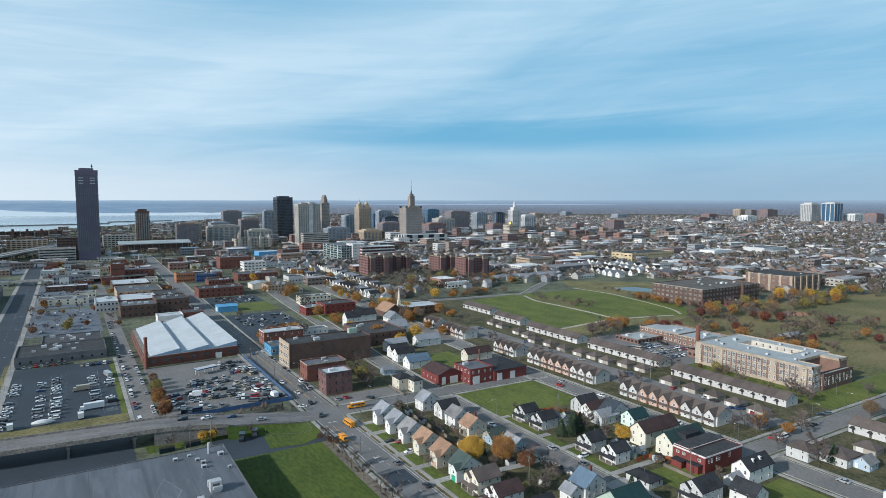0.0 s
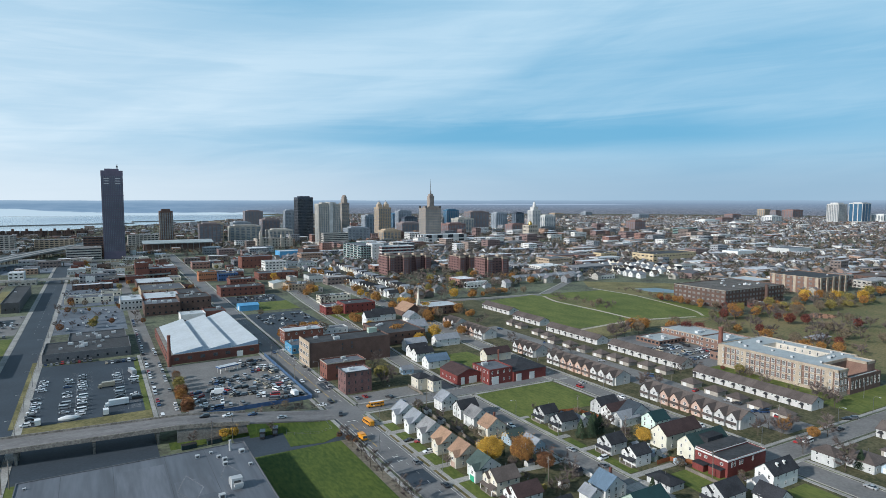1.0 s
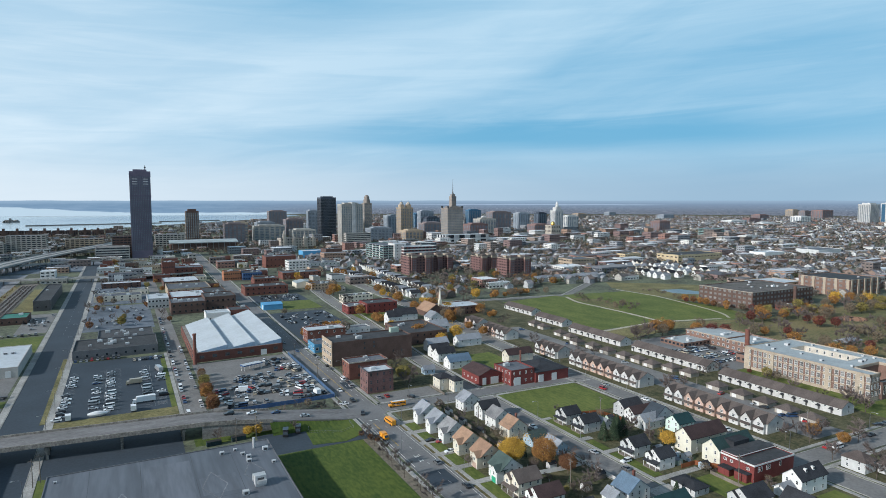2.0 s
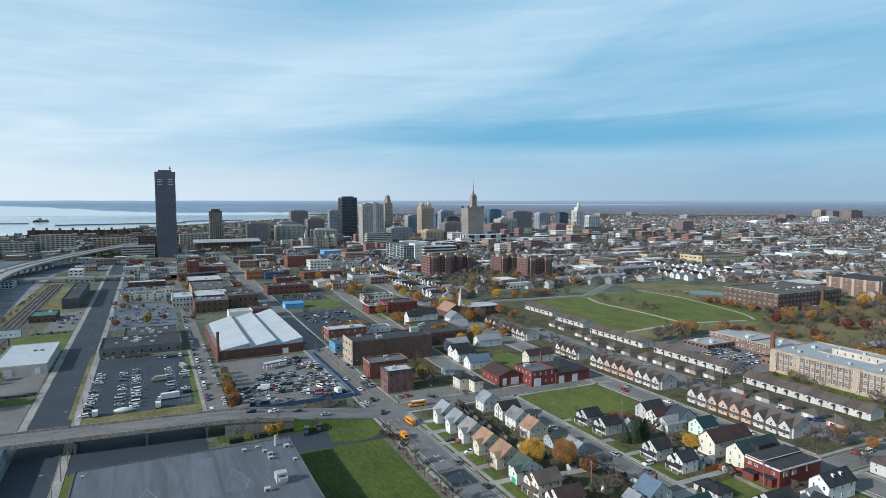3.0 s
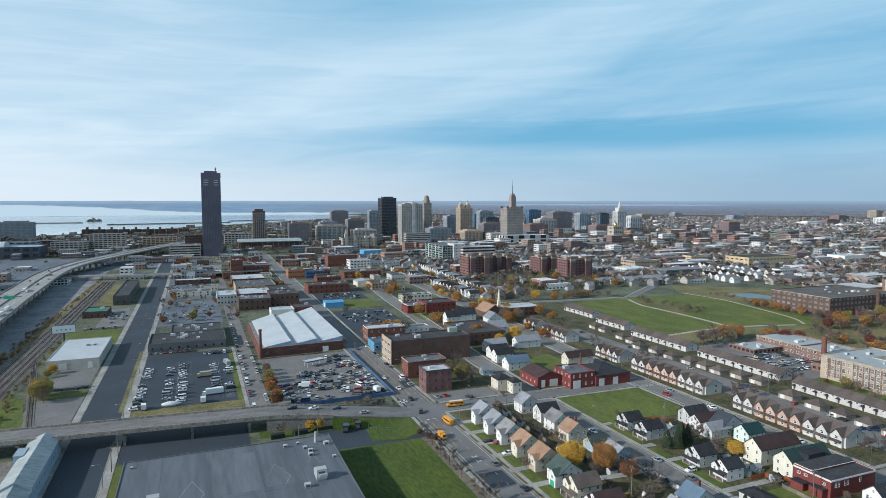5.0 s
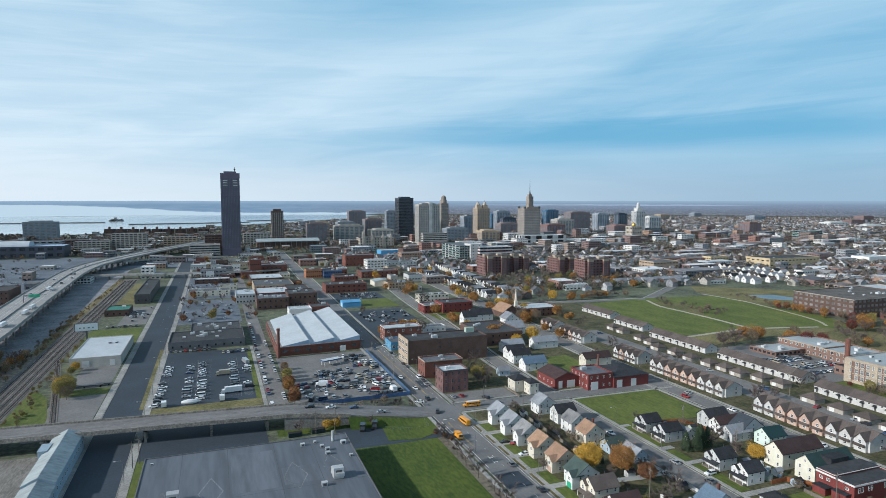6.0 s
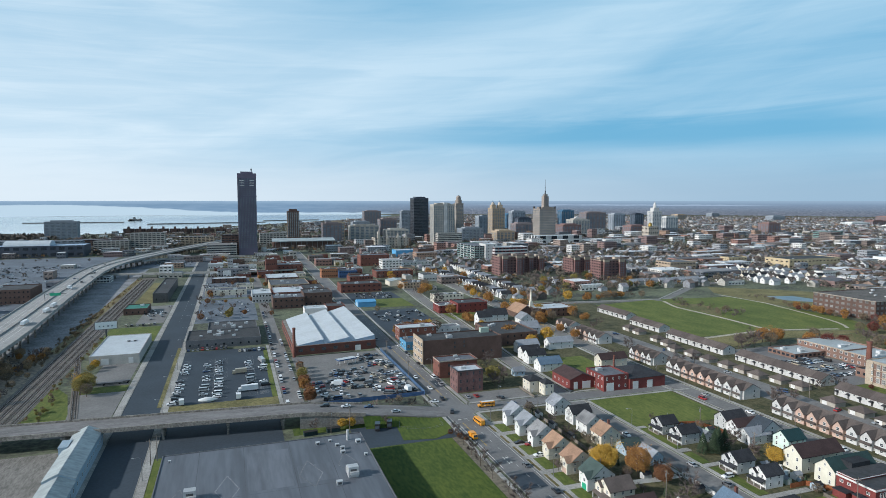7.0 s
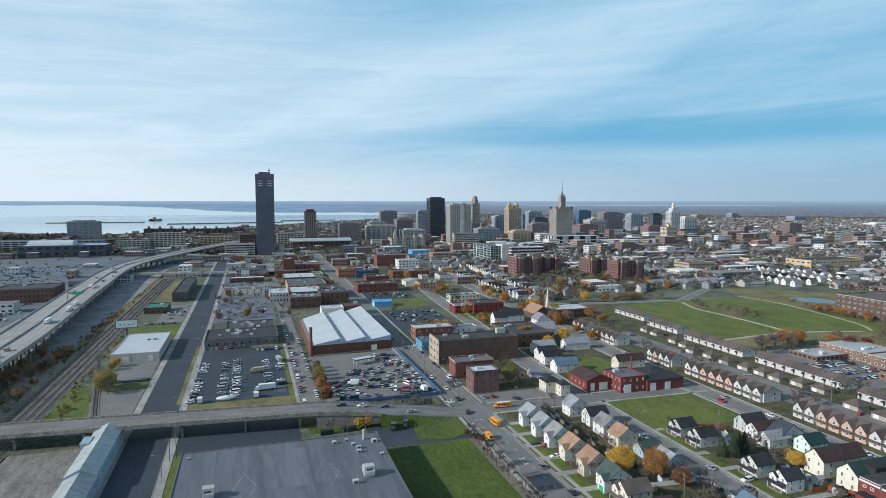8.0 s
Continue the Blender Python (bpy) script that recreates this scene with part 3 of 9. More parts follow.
# ---- streets ----
def ribbon(mb, pts, left, right, z0, z1, slot=0):
    """A slab swept along a line of (x, y) or (x, y, rise), from left to right of it."""
    pts = [Vector((p[0], p[1], p[2] if len(p) > 2 else 0.0)) for p in pts]
    rows = []
    for i, p in enumerate(pts):
        d = (pts[min(i + 1, len(pts) - 1)] - pts[max(i - 1, 0)])
        n = Vector((d.y, -d.x, 0)).normalized()
        a, c = p - n * left, p + n * right
        rows.append([(a.x, a.y, p.z + z0), (c.x, c.y, p.z + z0), (c.x, c.y, p.z + z1), (a.x, a.y, p.z + z1)])
    for r0, r1 in zip(rows, rows[1:]):
        mb.face([r0[3], r0[2], r1[2], r1[3]], slot)
        mb.face([r0[0], r0[3], r1[3], r1[0]], slot)
        mb.face([r0[2], r0[1], r1[1], r1[2]], slot)
        mb.face([r0[1], r0[0], r1[0], r1[1]], slot)
    mb.face(rows[0], slot)
    mb.face(rows[-1][::-1], slot)


def smooth_line(pts, n=6):
    out = []
    for i in range(len(pts) - 1):
        q = [Vector((*pts[min(max(k, 0), len(pts) - 1)], 0)[:3]) for k in (i - 1, i, i + 1, i + 2)]
        for j in range(n):
            t = j / n
            out.append(tuple(0.5 * (2 * q[1] + (q[2] - q[0]) * t + (2 * q[0] - 5 * q[1] + 4 * q[2] - q[3]) * t * t
                                    + (3 * q[1] - q[0] - 3 * q[2] + q[3]) * t ** 3)))
    out.append((*pts[-1], 0)[:3])
    return out


def street(name, pts, width, material, label, z=0.06, walk_w=1.8, verge=1.5, sides="LR", z_walk=0.18):
    b = MB()
    ribbon(b, pts, width / 2, width / 2, -0.3, z)
    setting("road_" + name, b, M[material], label, "street")
    for s in sides:
        b = MB()
        k = MB()
        e = width / 2
        if s == "L":
            ribbon(b, pts, e + verge + walk_w, -e - verge, -0.3, z_walk)
            ribbon(k, pts, e + 0.25, -e, -0.3, 0.2)
        else:
            ribbon(b, pts, -e - verge, e + verge + walk_w, -0.3, z_walk)
            ribbon(k, pts, -e, e + 0.25, -0.3, 0.2)
        setting("pavement_" + name, b, M["concrete"], "pale concrete pavement beside the street", "pavement")
        setting("kerb_" + name, k, M["concrete"], "pale concrete kerb of the street", "kerb")


street("main", [(104, 40), (104, 276)], 13, "asphalt", "grey asphalt main street with worn lane lines")
street("main_far", [(104.6, 290), (104, 420), (109, 660), (116, 1000), (122, 1300)], 13, "asphalt", "grey asphalt main street running downtown")
street("left", [(-43.5, 40), (-45, 330), (-45, 580), (-46.5, 1150)], 17.5, "asphalt_new", "wide dark asphalt road with pale pavements", walk_w=3.2, verge=0.4)
street("cross", [(113, 284), (240, 282)], 10, "asphalt", "grey asphalt cross street", sides="LR")
street("second", [(167, 60), (168, 277)], 9.5, "asphalt_old", "narrow worn residential street", z=0.07, verge=1.2)
street("second_far", [(168, 288), (170, 357), (182, 497), (191, 627), (235, 1092)], 9, "asphalt_old", "worn residential street among houses", z=0.07)
street("third", [(238, 60), (238, 138)], 13, "asphalt_old", "residential street at the corner lots", z=0.08)
street("third_far", [(238, 155), (237, 311), (243, 416), (249, 493), (254, 597), (262, 830)], 11, "asphalt_old", "residential street along the row houses", z=0.08)
street("side", [(230, 146.5), (420, 146.5)], 11, "asphalt_old", "worn side street past the school", z=0.065)
street("park", [(262, 556), (309, 553), (434, 537), (543, 616), (640, 640)], 8, "asphalt_old", "narrow road along the park", z=0.06, sides="L")
slab("junction", 97.5, 276, 112.8, 290, 0.05, "asphalt", "worn asphalt street junction", "street")
slab("alley", 23.5, 300, 33.5, 930, 0.05, "asphalt_old", "worn alley beside the car park", "street")
slab("alley_pavement", 21.2, 304, 23.2, 460, 0.12, "concrete", "pale concrete pavement strip", "pavement")

# lane lines of the two big streets
b = MB()
for y in range(60, 270, 9):
    b.box(104.9, y, 0.0, 105.02, y + 2.6, 0.075)
for x, ya, yb in ((109.4, 60, 268), (98.6, 214, 268)):
    b.box(x, ya, 0.0, x + 0.16, yb, 0.075)
for y in range(300, 560, 9):
    b.box(108.5, y, 0.0, 108.64, y + 3, 0.075)
for x0 in (100.4, 102.0):
    b.box(x0, 270, 0, x0 + 3.0, 270.5, 0.075)
setting("lane_lines", b, M["white_line"], "worn white dashed lane lines", "road marking")
b = MB()
for x in (101.0, 101.35):
    b.box(x, 236, 0.0, x + 0.13, 266, 0.076)
for x in (105.0, 105.35):
    b.box(x, 300, 0.0, x + 0.13, 420, 0.076)
setting("centre_lines", b, M["yellow_line"], "worn double yellow centre line", "road marking")
b = MB()
for y in range(560, 900, 14):
    b.box(-45.1, y, 0, -45.0, y + 3.3, 0.075)
setting("lane_lines_left", b, M["white_line"], "faded dashed lane lines on the wide road", "road marking")
# turn arrows
for y in (217.0, 221.5):
    b = MB()
    b.box(102.6, y, 0, 102.9, y + 2.6, 0.077)
    b.box(102.6, y + 1.0, 0, 103.9, y + 1.4, 0.077)
    b.face([(103.9, y + 0.4, 0.077), (104.7, y + 1.2, 0.077), (103.9, y + 2.0, 0.077)])
    setting("turn_arrow", b, M["white_line"], "white painted turn arrow on asphalt", "road marking")
slab("asphalt_patch", 98.0, 195, 108.2, 207.5, 0.068, "asphalt_new", "fresh dark asphalt patch in the street", "street")
slab("asphalt_patch", 107.0, 322, 112.0, 336, 0.068, "asphalt_new", "fresh dark asphalt patch in the street", "street")

# ---- lots, lawns, yards ----
slab("lot_left", -35, 335.5, 21, 455, 0.05, "asphalt_new", "dark asphalt car park with faded stall lines", "car park")
slab("lot_right", 35.5, 313, 96, 418, 0.045, "asphalt_old", "worn car yard crowded with vehicles", "car park")
slab("verge_grass", -36, 306, 21, 335.4, 0.1, "grass_dry", "strip of yellowing grass before the car park", "lawn")
slab("verge_grass", 18.4, 335.5, 21, 452, 0.14, "grass", "narrow grass strip beside the car park", "lawn")
slab("verge_grass", -38.5, 335.5, -35.2, 470, 0.14, "grass_dry", "narrow dry grass strip beside the road", "lawn")
slab("lawn_near", 49, 40, 90, 250, 0.08, "grass_lush", "mown green lawn beside the warehouse", "lawn")
slab("verge_grass", 90.2, 40, 95, 250, 0.07, "dirt", "bare earth strip with shrubs along the street", "verge")
slab("drive_lot", 49, 250.5, 97, 281, 0.06, "asphalt_new", "asphalt drive behind the warehouse", "car park")
b = MB()
b.prism([(69, 254), (83, 251.5), (92, 256), (95.5, 266), (95, 286), (71, 281)], -0.2, 0.16)
setting("lawn_fenced", b, M["grass_lush"], "small fenced green lawn by the junction", "lawn")
slab("bank_grass", 24, 275, 71, 284, 0.09, "grass_lush", "rough grass bank under the viaduct", "lawn")
slab("warehouse_yard", -30, 247.8, 49, 267.5, 0.04, "asphalt_new", "asphalt yard behind the warehouse", "car park")
slab("under_viaduct", -34, 268, 19.5, 305, 0.03, "asphalt_new", "dark damp asphalt under the viaduct", "yard")
slab("warehouse_apron", -34.5, 200, -27.6, 268, 0.07, "grass", "green strip beside the warehouse", "lawn")
slab("lawn_corner", 175.5, 231, 227, 274.5, 0.1, "grass", "mown green vacant corner lot", "lawn")
slab("lawn_corner", 196, 108, 226, 126, 0.1, "grass", "mown green corner lot by the white house", "lawn")
slab("lawn_yard", 193, 217, 208, 229.5, 0.12, "grass", "green fenced back yard by the corner lot", "lawn")
slab("lawn_yard", 186, 140, 204, 156, 0.12, "grass", "bright green back yard by the red building", "lawn")
slab("gravel_lot", 115.5, 290, 150, 307, 0.06, "asphalt_old", "worn asphalt lot beside the brick block", "car park")
slab("yard_block", 116, 40, 160.5, 276, 0.05, "yard", "patchy grass and earth of back yards", "yard")
slab("yard_block", 174, 40, 228.5, 276, 0.05, "yard", "patchy grass and earth of back yards", "yard")
slab("yard_block", 116, 307.5, 162, 500, 0.04, "yard", "patchy grass and earth of back yards", "yard")
slab("yard_block", 177, 290, 231, 560, 0.03, "yard", "patchy grass and worn lots", "yard")
slab("yard_block", 246, 155, 345, 545, 0.035, "yard", "patchy brown grass round the row houses", "yard")
slab("yard_block", 247, 60, 345, 139, 0.045, "yard", "patchy brown grass round corner houses", "yard")
slab("row_lane", 267, 158, 289, 420, 0.07, "asphalt_old", "worn asphalt court behind the row houses", "car park")
slab("lawn_strip", 184, 505, 228, 545, 0.09, "grass", "green lot before the red building", "lawn")
slab("lawn_strip", 182, 318, 222, 358, 0.09, "grass", "green lot beside the red garage", "lawn")
slab("lawn_strip", 134, 588, 172, 640, 0.09, "grass", "green lot beside the blue shed", "lawn")
slab("store_lot", 116, 640, 172, 690, 0.05, "asphalt_new", "asphalt lot before the brick row", "car park")
slab("store_lot", 116, 440, 168, 575, 0.05, "asphalt_new", "asphalt lot beside the street", "car park")
slab("lot_far", -35, 560, 20, 690, 0.05, "asphalt_hazed", "worn asphalt lots with small trees", "car park")
slab("lot_far", -35, 700, 20, 900, 0.05, "asphalt_hazed", "worn asphalt lots with low buildings", "car park")
slab("school_lot", 327, 249, 376.8, 338, 0.06, "asphalt", "asphalt school car park with parked cars", "car park")
slab("school_lawn", 324, 156, 343.3, 248, 0.12, "grass", "green lawn before the long school", "lawn")
slab("school_lawn", 343.6, 156, 440, 174.6, 0.11, "grass", "green lawn beside the long school", "lawn")
b = MB()
b.prism([(345, 530), (336, 470), (334, 400), (341, 379), (410, 380), (413, 425), (412, 495), (424, 528), (420, 541)], -0.2, 0.09)
setting("park_lawn", b, M["grass"], "broad green park field beside the path", "park")
b = MB()
b.prism([(415, 380), (500, 352), (520, 400), (516, 478), (515, 530), (430, 541), (427, 527), (416, 495), (417, 425)], -0.2, 0.09)
setting("park_lawn", b, M["grass"], "green park field beyond the path", "park")
b = MB()
b.prism([(426, 520), (419, 492), (420, 440), (430, 452), (446, 470), (448, 500)], -0.2, 0.105)
setting("park_lawn", b, M["park_grass"], "worn brown strip of park grass", "park")
b = MB()
b.prism([(523, 440), (560, 450), (620, 450), (640, 520), (600, 560), (548, 600), (520, 560), (520, 480)], -0.2, 0.09)
setting("park_lawn", b, M["grass_dry"], "yellowing park field by the pond", "park")
b = MB()
b.prism([(334, 345), (400, 352), (500, 350), (413, 378), (340, 377)], -0.2, 0.085)
setting("park_lawn", b, M["grass_dry"], "dry grass at the end of the park", "park")
b = MB()
b.prism([(398, 180), (445, 150), (760, 150), (800, 330), (650, 352), (560, 350), (400, 350)], -0.2, 0.07)
setting("park_lawn", b, M["park_grass"], "park grass browned by fallen leaves", "park")
for k, (pts, w) in enumerate((([(426, 528), (415, 496), (415, 461), (415, 425), (412, 380)], 3.2), ([(341, 374), (383, 379), (412, 380), (470, 366)], 3.6), ([(514, 545), (517, 500), (516, 477), (497, 395), (480, 366)], 2.6))):
    b = MB()
    ribbon(b, smooth_line(pts), w / 2, w / 2, -0.2, 0.14)
    setting("park_path", b, M["path"], "pale gravel path across the park", "path")
b = MB()
b.prism([(556, 520), (552, 492), (570, 474), (588, 486), (584, 512)], -0.1, 0.12)
setting("pond", b, M["pond_water"], "small blue park pond", "pond")
b = MB()
b.prism([(572 + 14 * math.cos(i * 0.52), 312 + 12 * math.sin(i * 0.52)) for i in range(12)], -0.1, 0.13)
setting("ball_field", b, M["clay"], "red clay infield of a ball field", "ball field")
slab("lot_rail", -82, 306, -58, 372, 0.06, "asphalt_old", "worn yard before the white store", "car park")
slab("verge_rail", -82, 372, -58, 384, 0.1, "grass", "green strip by the yard", "lawn")
slab("store_yard", -80, 386, -59, 438, 0.07, "asphalt_old", "concrete yard of the white store", "car park")
b = MB()
b.prism([(-97.4, 322), (-77, 322), (-79, 340), (-86.5, 374), (-95, 390), (-97.4, 384)], -0.2, 0.08)
setting("lawn_rail", b, M["grass"], "rough green triangle beside the tracks", "lawn")
slab("lawn_rail", -96, 502, -58, 560, 0.08, "grass", "green lot behind the white store", "lawn")
slab("store_lot", -80, 575, -58, 670, 0.06, "asphalt_old", "asphalt lot by the green store", "car park")
slab("lawn_rail", -96, 690, -80, 860, 0.08, "grass_dry", "dry grass beside the tracks", "lawn")
slab("rail_bed", -115, 180, -97.6, 920, 0.05, "ballast", "wide bed of brown railway ballast", "railway")
slab("rail_yard_earth", -199, 200, -115.2, 480, 0.03, "earth_grey", "brown scrubland beside the railway", "scrub")
slab("rail_yard_gravel", -199, 480.2, -122.2, 1040, 0.03, "gravel_grey", "dull grey gravel under the elevated highway", "gravel")
slab("straw_strip", -122, 480.2, -115.2, 900, 0.06, "straw", "dry straw coloured weeds beside the tracks", "verge")
slab("dirt_yard", -100, 180, -64, 288, 0.05, "dirt_pale", "rutted pale dirt yard under the viaduct", "yard")
slab("highway_ground", -520, 560, -200, 1290, 0.04, "asphalt_hazed", "worn lots beside the highway", "car park")
slab("highway_ground", -199, 1050, 0, 1230, 0.045, "asphalt_hazed", "parking lots by the ramps", "car park")

# stall lines of the dark car park
b = MB()
for x in (-12.6, 11.0):
    b.box(x, 342, 0, x + 0.14, 430, 0.066)
for y in range(342, 432, 3):
    for x in (-16.8, -8.6, -31, 6):
        b.box(x, y, 0, x + 4.0, y + 0.1, 0.066)
for i in range(9):
    b.box(12.4, 343 + i * 1.6, 0, 17.2, 343.3 + i * 1.6, 0.066)
setting("stall_lines", b, M["faded_line"], "faded white stall lines", "road marking")

# ---- railway ----
def track(x, y0, y1, turn=0.0):
    ob = thing("railway_track", x, y0, 0, turn, "railway track of steel rails on brown ballast", "railway", "railway tracks", "structure")
    m = MB()
    m.prism([(-1.9, 0), (1.9, 0), (1.9, y1 - y0), (-1.9, y1 - y0)], 0.0, 0.22)
    part("ballast", m, M["ballast"], ob)
    m = MB()
    for k in range(0, int(y1 - y0), 1):
        m.box(-1.25, k, 0.2, 1.25, k + 0.3, 0.3)
    tagged(part("sleepers", m, M["timber_dark"], ob), kind="stuff")
    for s in (-0.75, 0.68):
        m = MB()
        m.box(s, 0, 0.28, s + 0.09, y1 - y0, 0.46)
        part("rail", m, M["steel"], ob)


for x in (-112.2, -108.2, -104.2, -100.2):
    track(x, 180, 900)
track(-71, 310, 470, 10.6)


# ---- viaduct over the wide road ----
def bridge_y(x):
    return 297.5 - 0.085 * (x + 65)


def bridge_z(x):
    return 7.0 * (1 - max(0.0, min(1.0, (x - 30) / 66.0)) ** 1.15)


bridge = thing("road_viaduct", 0, 0, 0, 0, "long weathered concrete road viaduct on piers", "viaduct", kind="structure")
line = [(x, bridge_y(x), bridge_z(x)) for x in range(-260, 97, 6)] + [(98.5, bridge_y(98.5), 0.0)]
m = MB()
ribbon(m, line, 7.6, 7.6, -0.5, 0.08)
part("deck", m, M["deck"], bridge, "worn grey concrete deck")
for s in (-1, 1):
    m = MB()
    ribbon(m, [p for p in line if p[0] < 60], 7.9 if s < 0 else -7.3, -7.3 if s < 0 else 7.9, -0.9, 0.95)
    part("parapet", m, M["concrete_old"], bridge, "stained concrete parapet")
for s in (-5, -1.7, 1.7, 5):
    m = MB()
    ribbon(m, [(p[0], p[1] + s, p[2]) for p in line if p[0] < 28], 0.25, 0.25, -1.7, -0.5)
    part("girder", m, M["steel_dark"], bridge)
for x in (-232, -205, -178, -151, -124, -97, -70, -31, -4, 20):
    m = MB()
    y = bridge_y(x)
    for s in (-5.2, 0, 5.2):
        m.box(x - 0.5, y + s - 0.5, 0, x + 0.5, y + s + 0.5, 4.6)
    m.box(x - 0.7, y - 7.4, 4.5, x + 0.7, y + 7.4, 5.35)
    part("pier", m, M["concrete_old"], bridge, "stained concrete pier")
m = MB()
ribbon(m, [p for p in line if p[0] >= 26], 7.5, 7.5, -7.2, -0.5)
part("ramp_wall", m, M["concrete_dark"], bridge, "concrete retaining wall of the ramp")
m = MB()
for x in range(56, 96, 4):
    lo = [(q, bridge_y(q) - 15.0, 0.1) for q in (x, x + 4)]
    hi = [(q, bridge_y(q) - 7.55, max(0.12, bridge_z(q) - 0.6)) for q in (x, x + 4)]
    m.face([lo[0], lo[1], hi[1], hi[0]])
part("bank", m, M["grass_lush"], bridge, "grass bank below the ramp")
m = MB()
for x in range(-250, 90, 14):
    m.box(x, bridge_y(x) - 0.1, bridge_z(x) + 0.05, x + 5, bridge_y(x) + 0.1, bridge_z(x) + 0.1)
part("lane_line", m, M["faded_line"], bridge)


# ---- elevated highway ----
hw = thing("elevated_highway", 0, 0, 0, 0, "elevated concrete highway on many piers", "highway", kind="structure")
hw_line = smooth_line([(-152, 150), (-153, 350), (-154, 500), (-168, 740), (-172, 990), (-120, 1220), (-35, 1480), (40, 1750), (60, 2000)], 10)
hw_line = [(x, y, 12.0) for x, y, z in hw_line]
m = MB()
ribbon(m, hw_line, 15.5, 15.5, -1.4, 0.0)
part("deck", m, M["deck_pale"], hw, "pale grey concrete carriageway")
for a, c in ((15.8, -15.3), (-15.3, 15.8), (0.3, 0.3)):
    m = MB()
    ribbon(m, hw_line, a, c, -1.6, 0.9)
    part("barrier", m, M["concrete"], hw)
m = MB()
for s in (-8, -4.5, 4.5, 8):
    ribbon(m, hw_line, -s + 0.1, s + 0.1, 0.0, 0.03)
part("lane_line", m, M["white_line"], hw)
for i in range(2, len(hw_line) - 1, 1):
    x, y, z = hw_line[i]
    d = Vector(hw_line[i + 1]) - Vector(hw_line[i - 1])
    m = MB()
    for s in (-11, -4, 4, 11):
        m.box(s - 0.6, -0.7, 0, s + 0.6, 0.7, 9.6)
    m.box(-14, -0.9, 9.4, 14, 0.9, 10.7)
    part("pier", m, M["concrete_old"], hw, "", pose(x, y, 0, 0, 0, math.degrees(math.atan2(-d.x, d.y))))
for name, pts, w, z in (("ramp_bridge", [(-175, 930), (-80, 916), (40, 906), (95, 918)], 5, 6.0),
                        ("ramp_bridge", [(-190, 960), (-172, 1060), (-130, 1120), (-60, 1150), (20, 1150)], 4, 7.0),
                        ("ramp_bridge", [(-190, 1280), (-110, 1330), (-30, 1360), (60, 1500)], 4, 8.0)):
    ob = thing(name, 0, 0, 0, 0, "grey concrete slip road bridge on piers", "bridge", "slip road bridges", "structure")
    ln = [(x, y, z) for x, y, _ in smooth_line(pts, 6)]
    m = MB()
    ribbon(m, ln, w, w, -1.2, 0.0)
    part("deck", m, M["deck_pale"], ob)
    for a, c in ((w + 0.2, -w + 0.2), (-w + 0.2, w + 0.2)):
        m = MB()
        ribbon(m, ln, a, c, -1.4, 0.8)
        part("barrier", m, M["concrete"], ob)
    for i in range(1, len(ln) - 1):
        m = MB()
        m.box(ln[i][0] - 0.7, ln[i][1] - 0.7, 0, ln[i][0] + 0.7, ln[i][1] + 0.7, z - 1.1)
        part("pier", m, M["concrete_old"], ob)

# ---- windows, roofs, houses ----
CACHE = {}
TURN = {"-x": -90, "+x": 90, "-y": 0, "+y": 180}


def pane_grid(xs, zs, glass_cells, front=-0.07, back=-0.03):
    """One connected frame that faces -y, with glass set back in some cells of its grid."""
    m, ids = MB(), {}

    def at(x, y, z):
        k = (round(x, 4), round(y, 4), round(z, 4))
        if k not in ids:
            ids[k] = len(m.v)
            m.v.append((x, y, z))
        return ids[k]

    def quad(p, slot):
        m.f.append(tuple(at(*c) for c in p))
        m.s.append(slot)

    for i, (x0, x1) in enumerate(zip(xs, xs[1:])):
        for j, (z0, z1) in enumerate(zip(zs, zs[1:])):
            q = [(x0, z0), (x1, z0), (x1, z1), (x0, z1)]
            if (i, j) in glass_cells:
                quad([(x, back, z) for x, z in q], 1)
                for a, c in zip(q, q[1:] + q[:1]):
                    quad([(a[0], front, a[1]), (c[0], front, c[1]), (c[0], back, c[1]), (a[0], back, a[1])], 0)
            else:
                quad([(x, front, z) for x, z in q], 0)
    rim = [(xs[0], zs[0]), (xs[-1], zs[0]), (xs[-1], zs[-1]), (xs[0], zs[-1])]
    for a, c in zip(rim, rim[1:] + rim[:1]):
        quad([(a[0], 0.02, a[1]), (c[0], 0.02, c[1]), (c[0], front, c[1]), (a[0], front, a[1])], 0)
    return m


def window_mesh(w, h, frame_mat="trim", bars=1, glass="glass_room"):
    """A framed sash window that faces -y, from its middle at the sill."""
    key = (round(w, 2), round(h, 2), frame_mat, bars, glass)
    if key not in CACHE:
        e = 0.12
        m = pane_grid([-w / 2, -w / 2 + e, w / 2 - e, w / 2], [-0.08, e, h / 2 - 0.05, h / 2 + 0.05, h - e, h], {(1, 1), (1, 3)})
        CACHE[key] = m.mesh("window", [M[frame_mat], M[glass]])
    return CACHE[key]


def row_mesh(n, pitch, w, h, wall_mat, glass="glass"):
    """One storey's windows on one side: a band of the wall with n panes set back in it."""
    key = ("row", n, round(pitch, 2), round(w, 2), round(h, 2), wall_mat, glass)
    if key not in CACHE:
        xs, cells = [-n * pitch / 2 + 0.2], set()
        for i in range(n):
            c = (i - (n - 1) / 2) * pitch
            cells.add((len(xs), 1))
            xs += [c - w / 2, c + w / 2]
        xs.append(n * pitch / 2 - 0.2)
        m = pane_grid(xs, [-0.2, 0.0, h, h + 0.2], cells, -0.12, -0.02)
        CACHE[key] = m.mesh("window_band", [M[wall_mat], M[glass]])
    return CACHE[key]


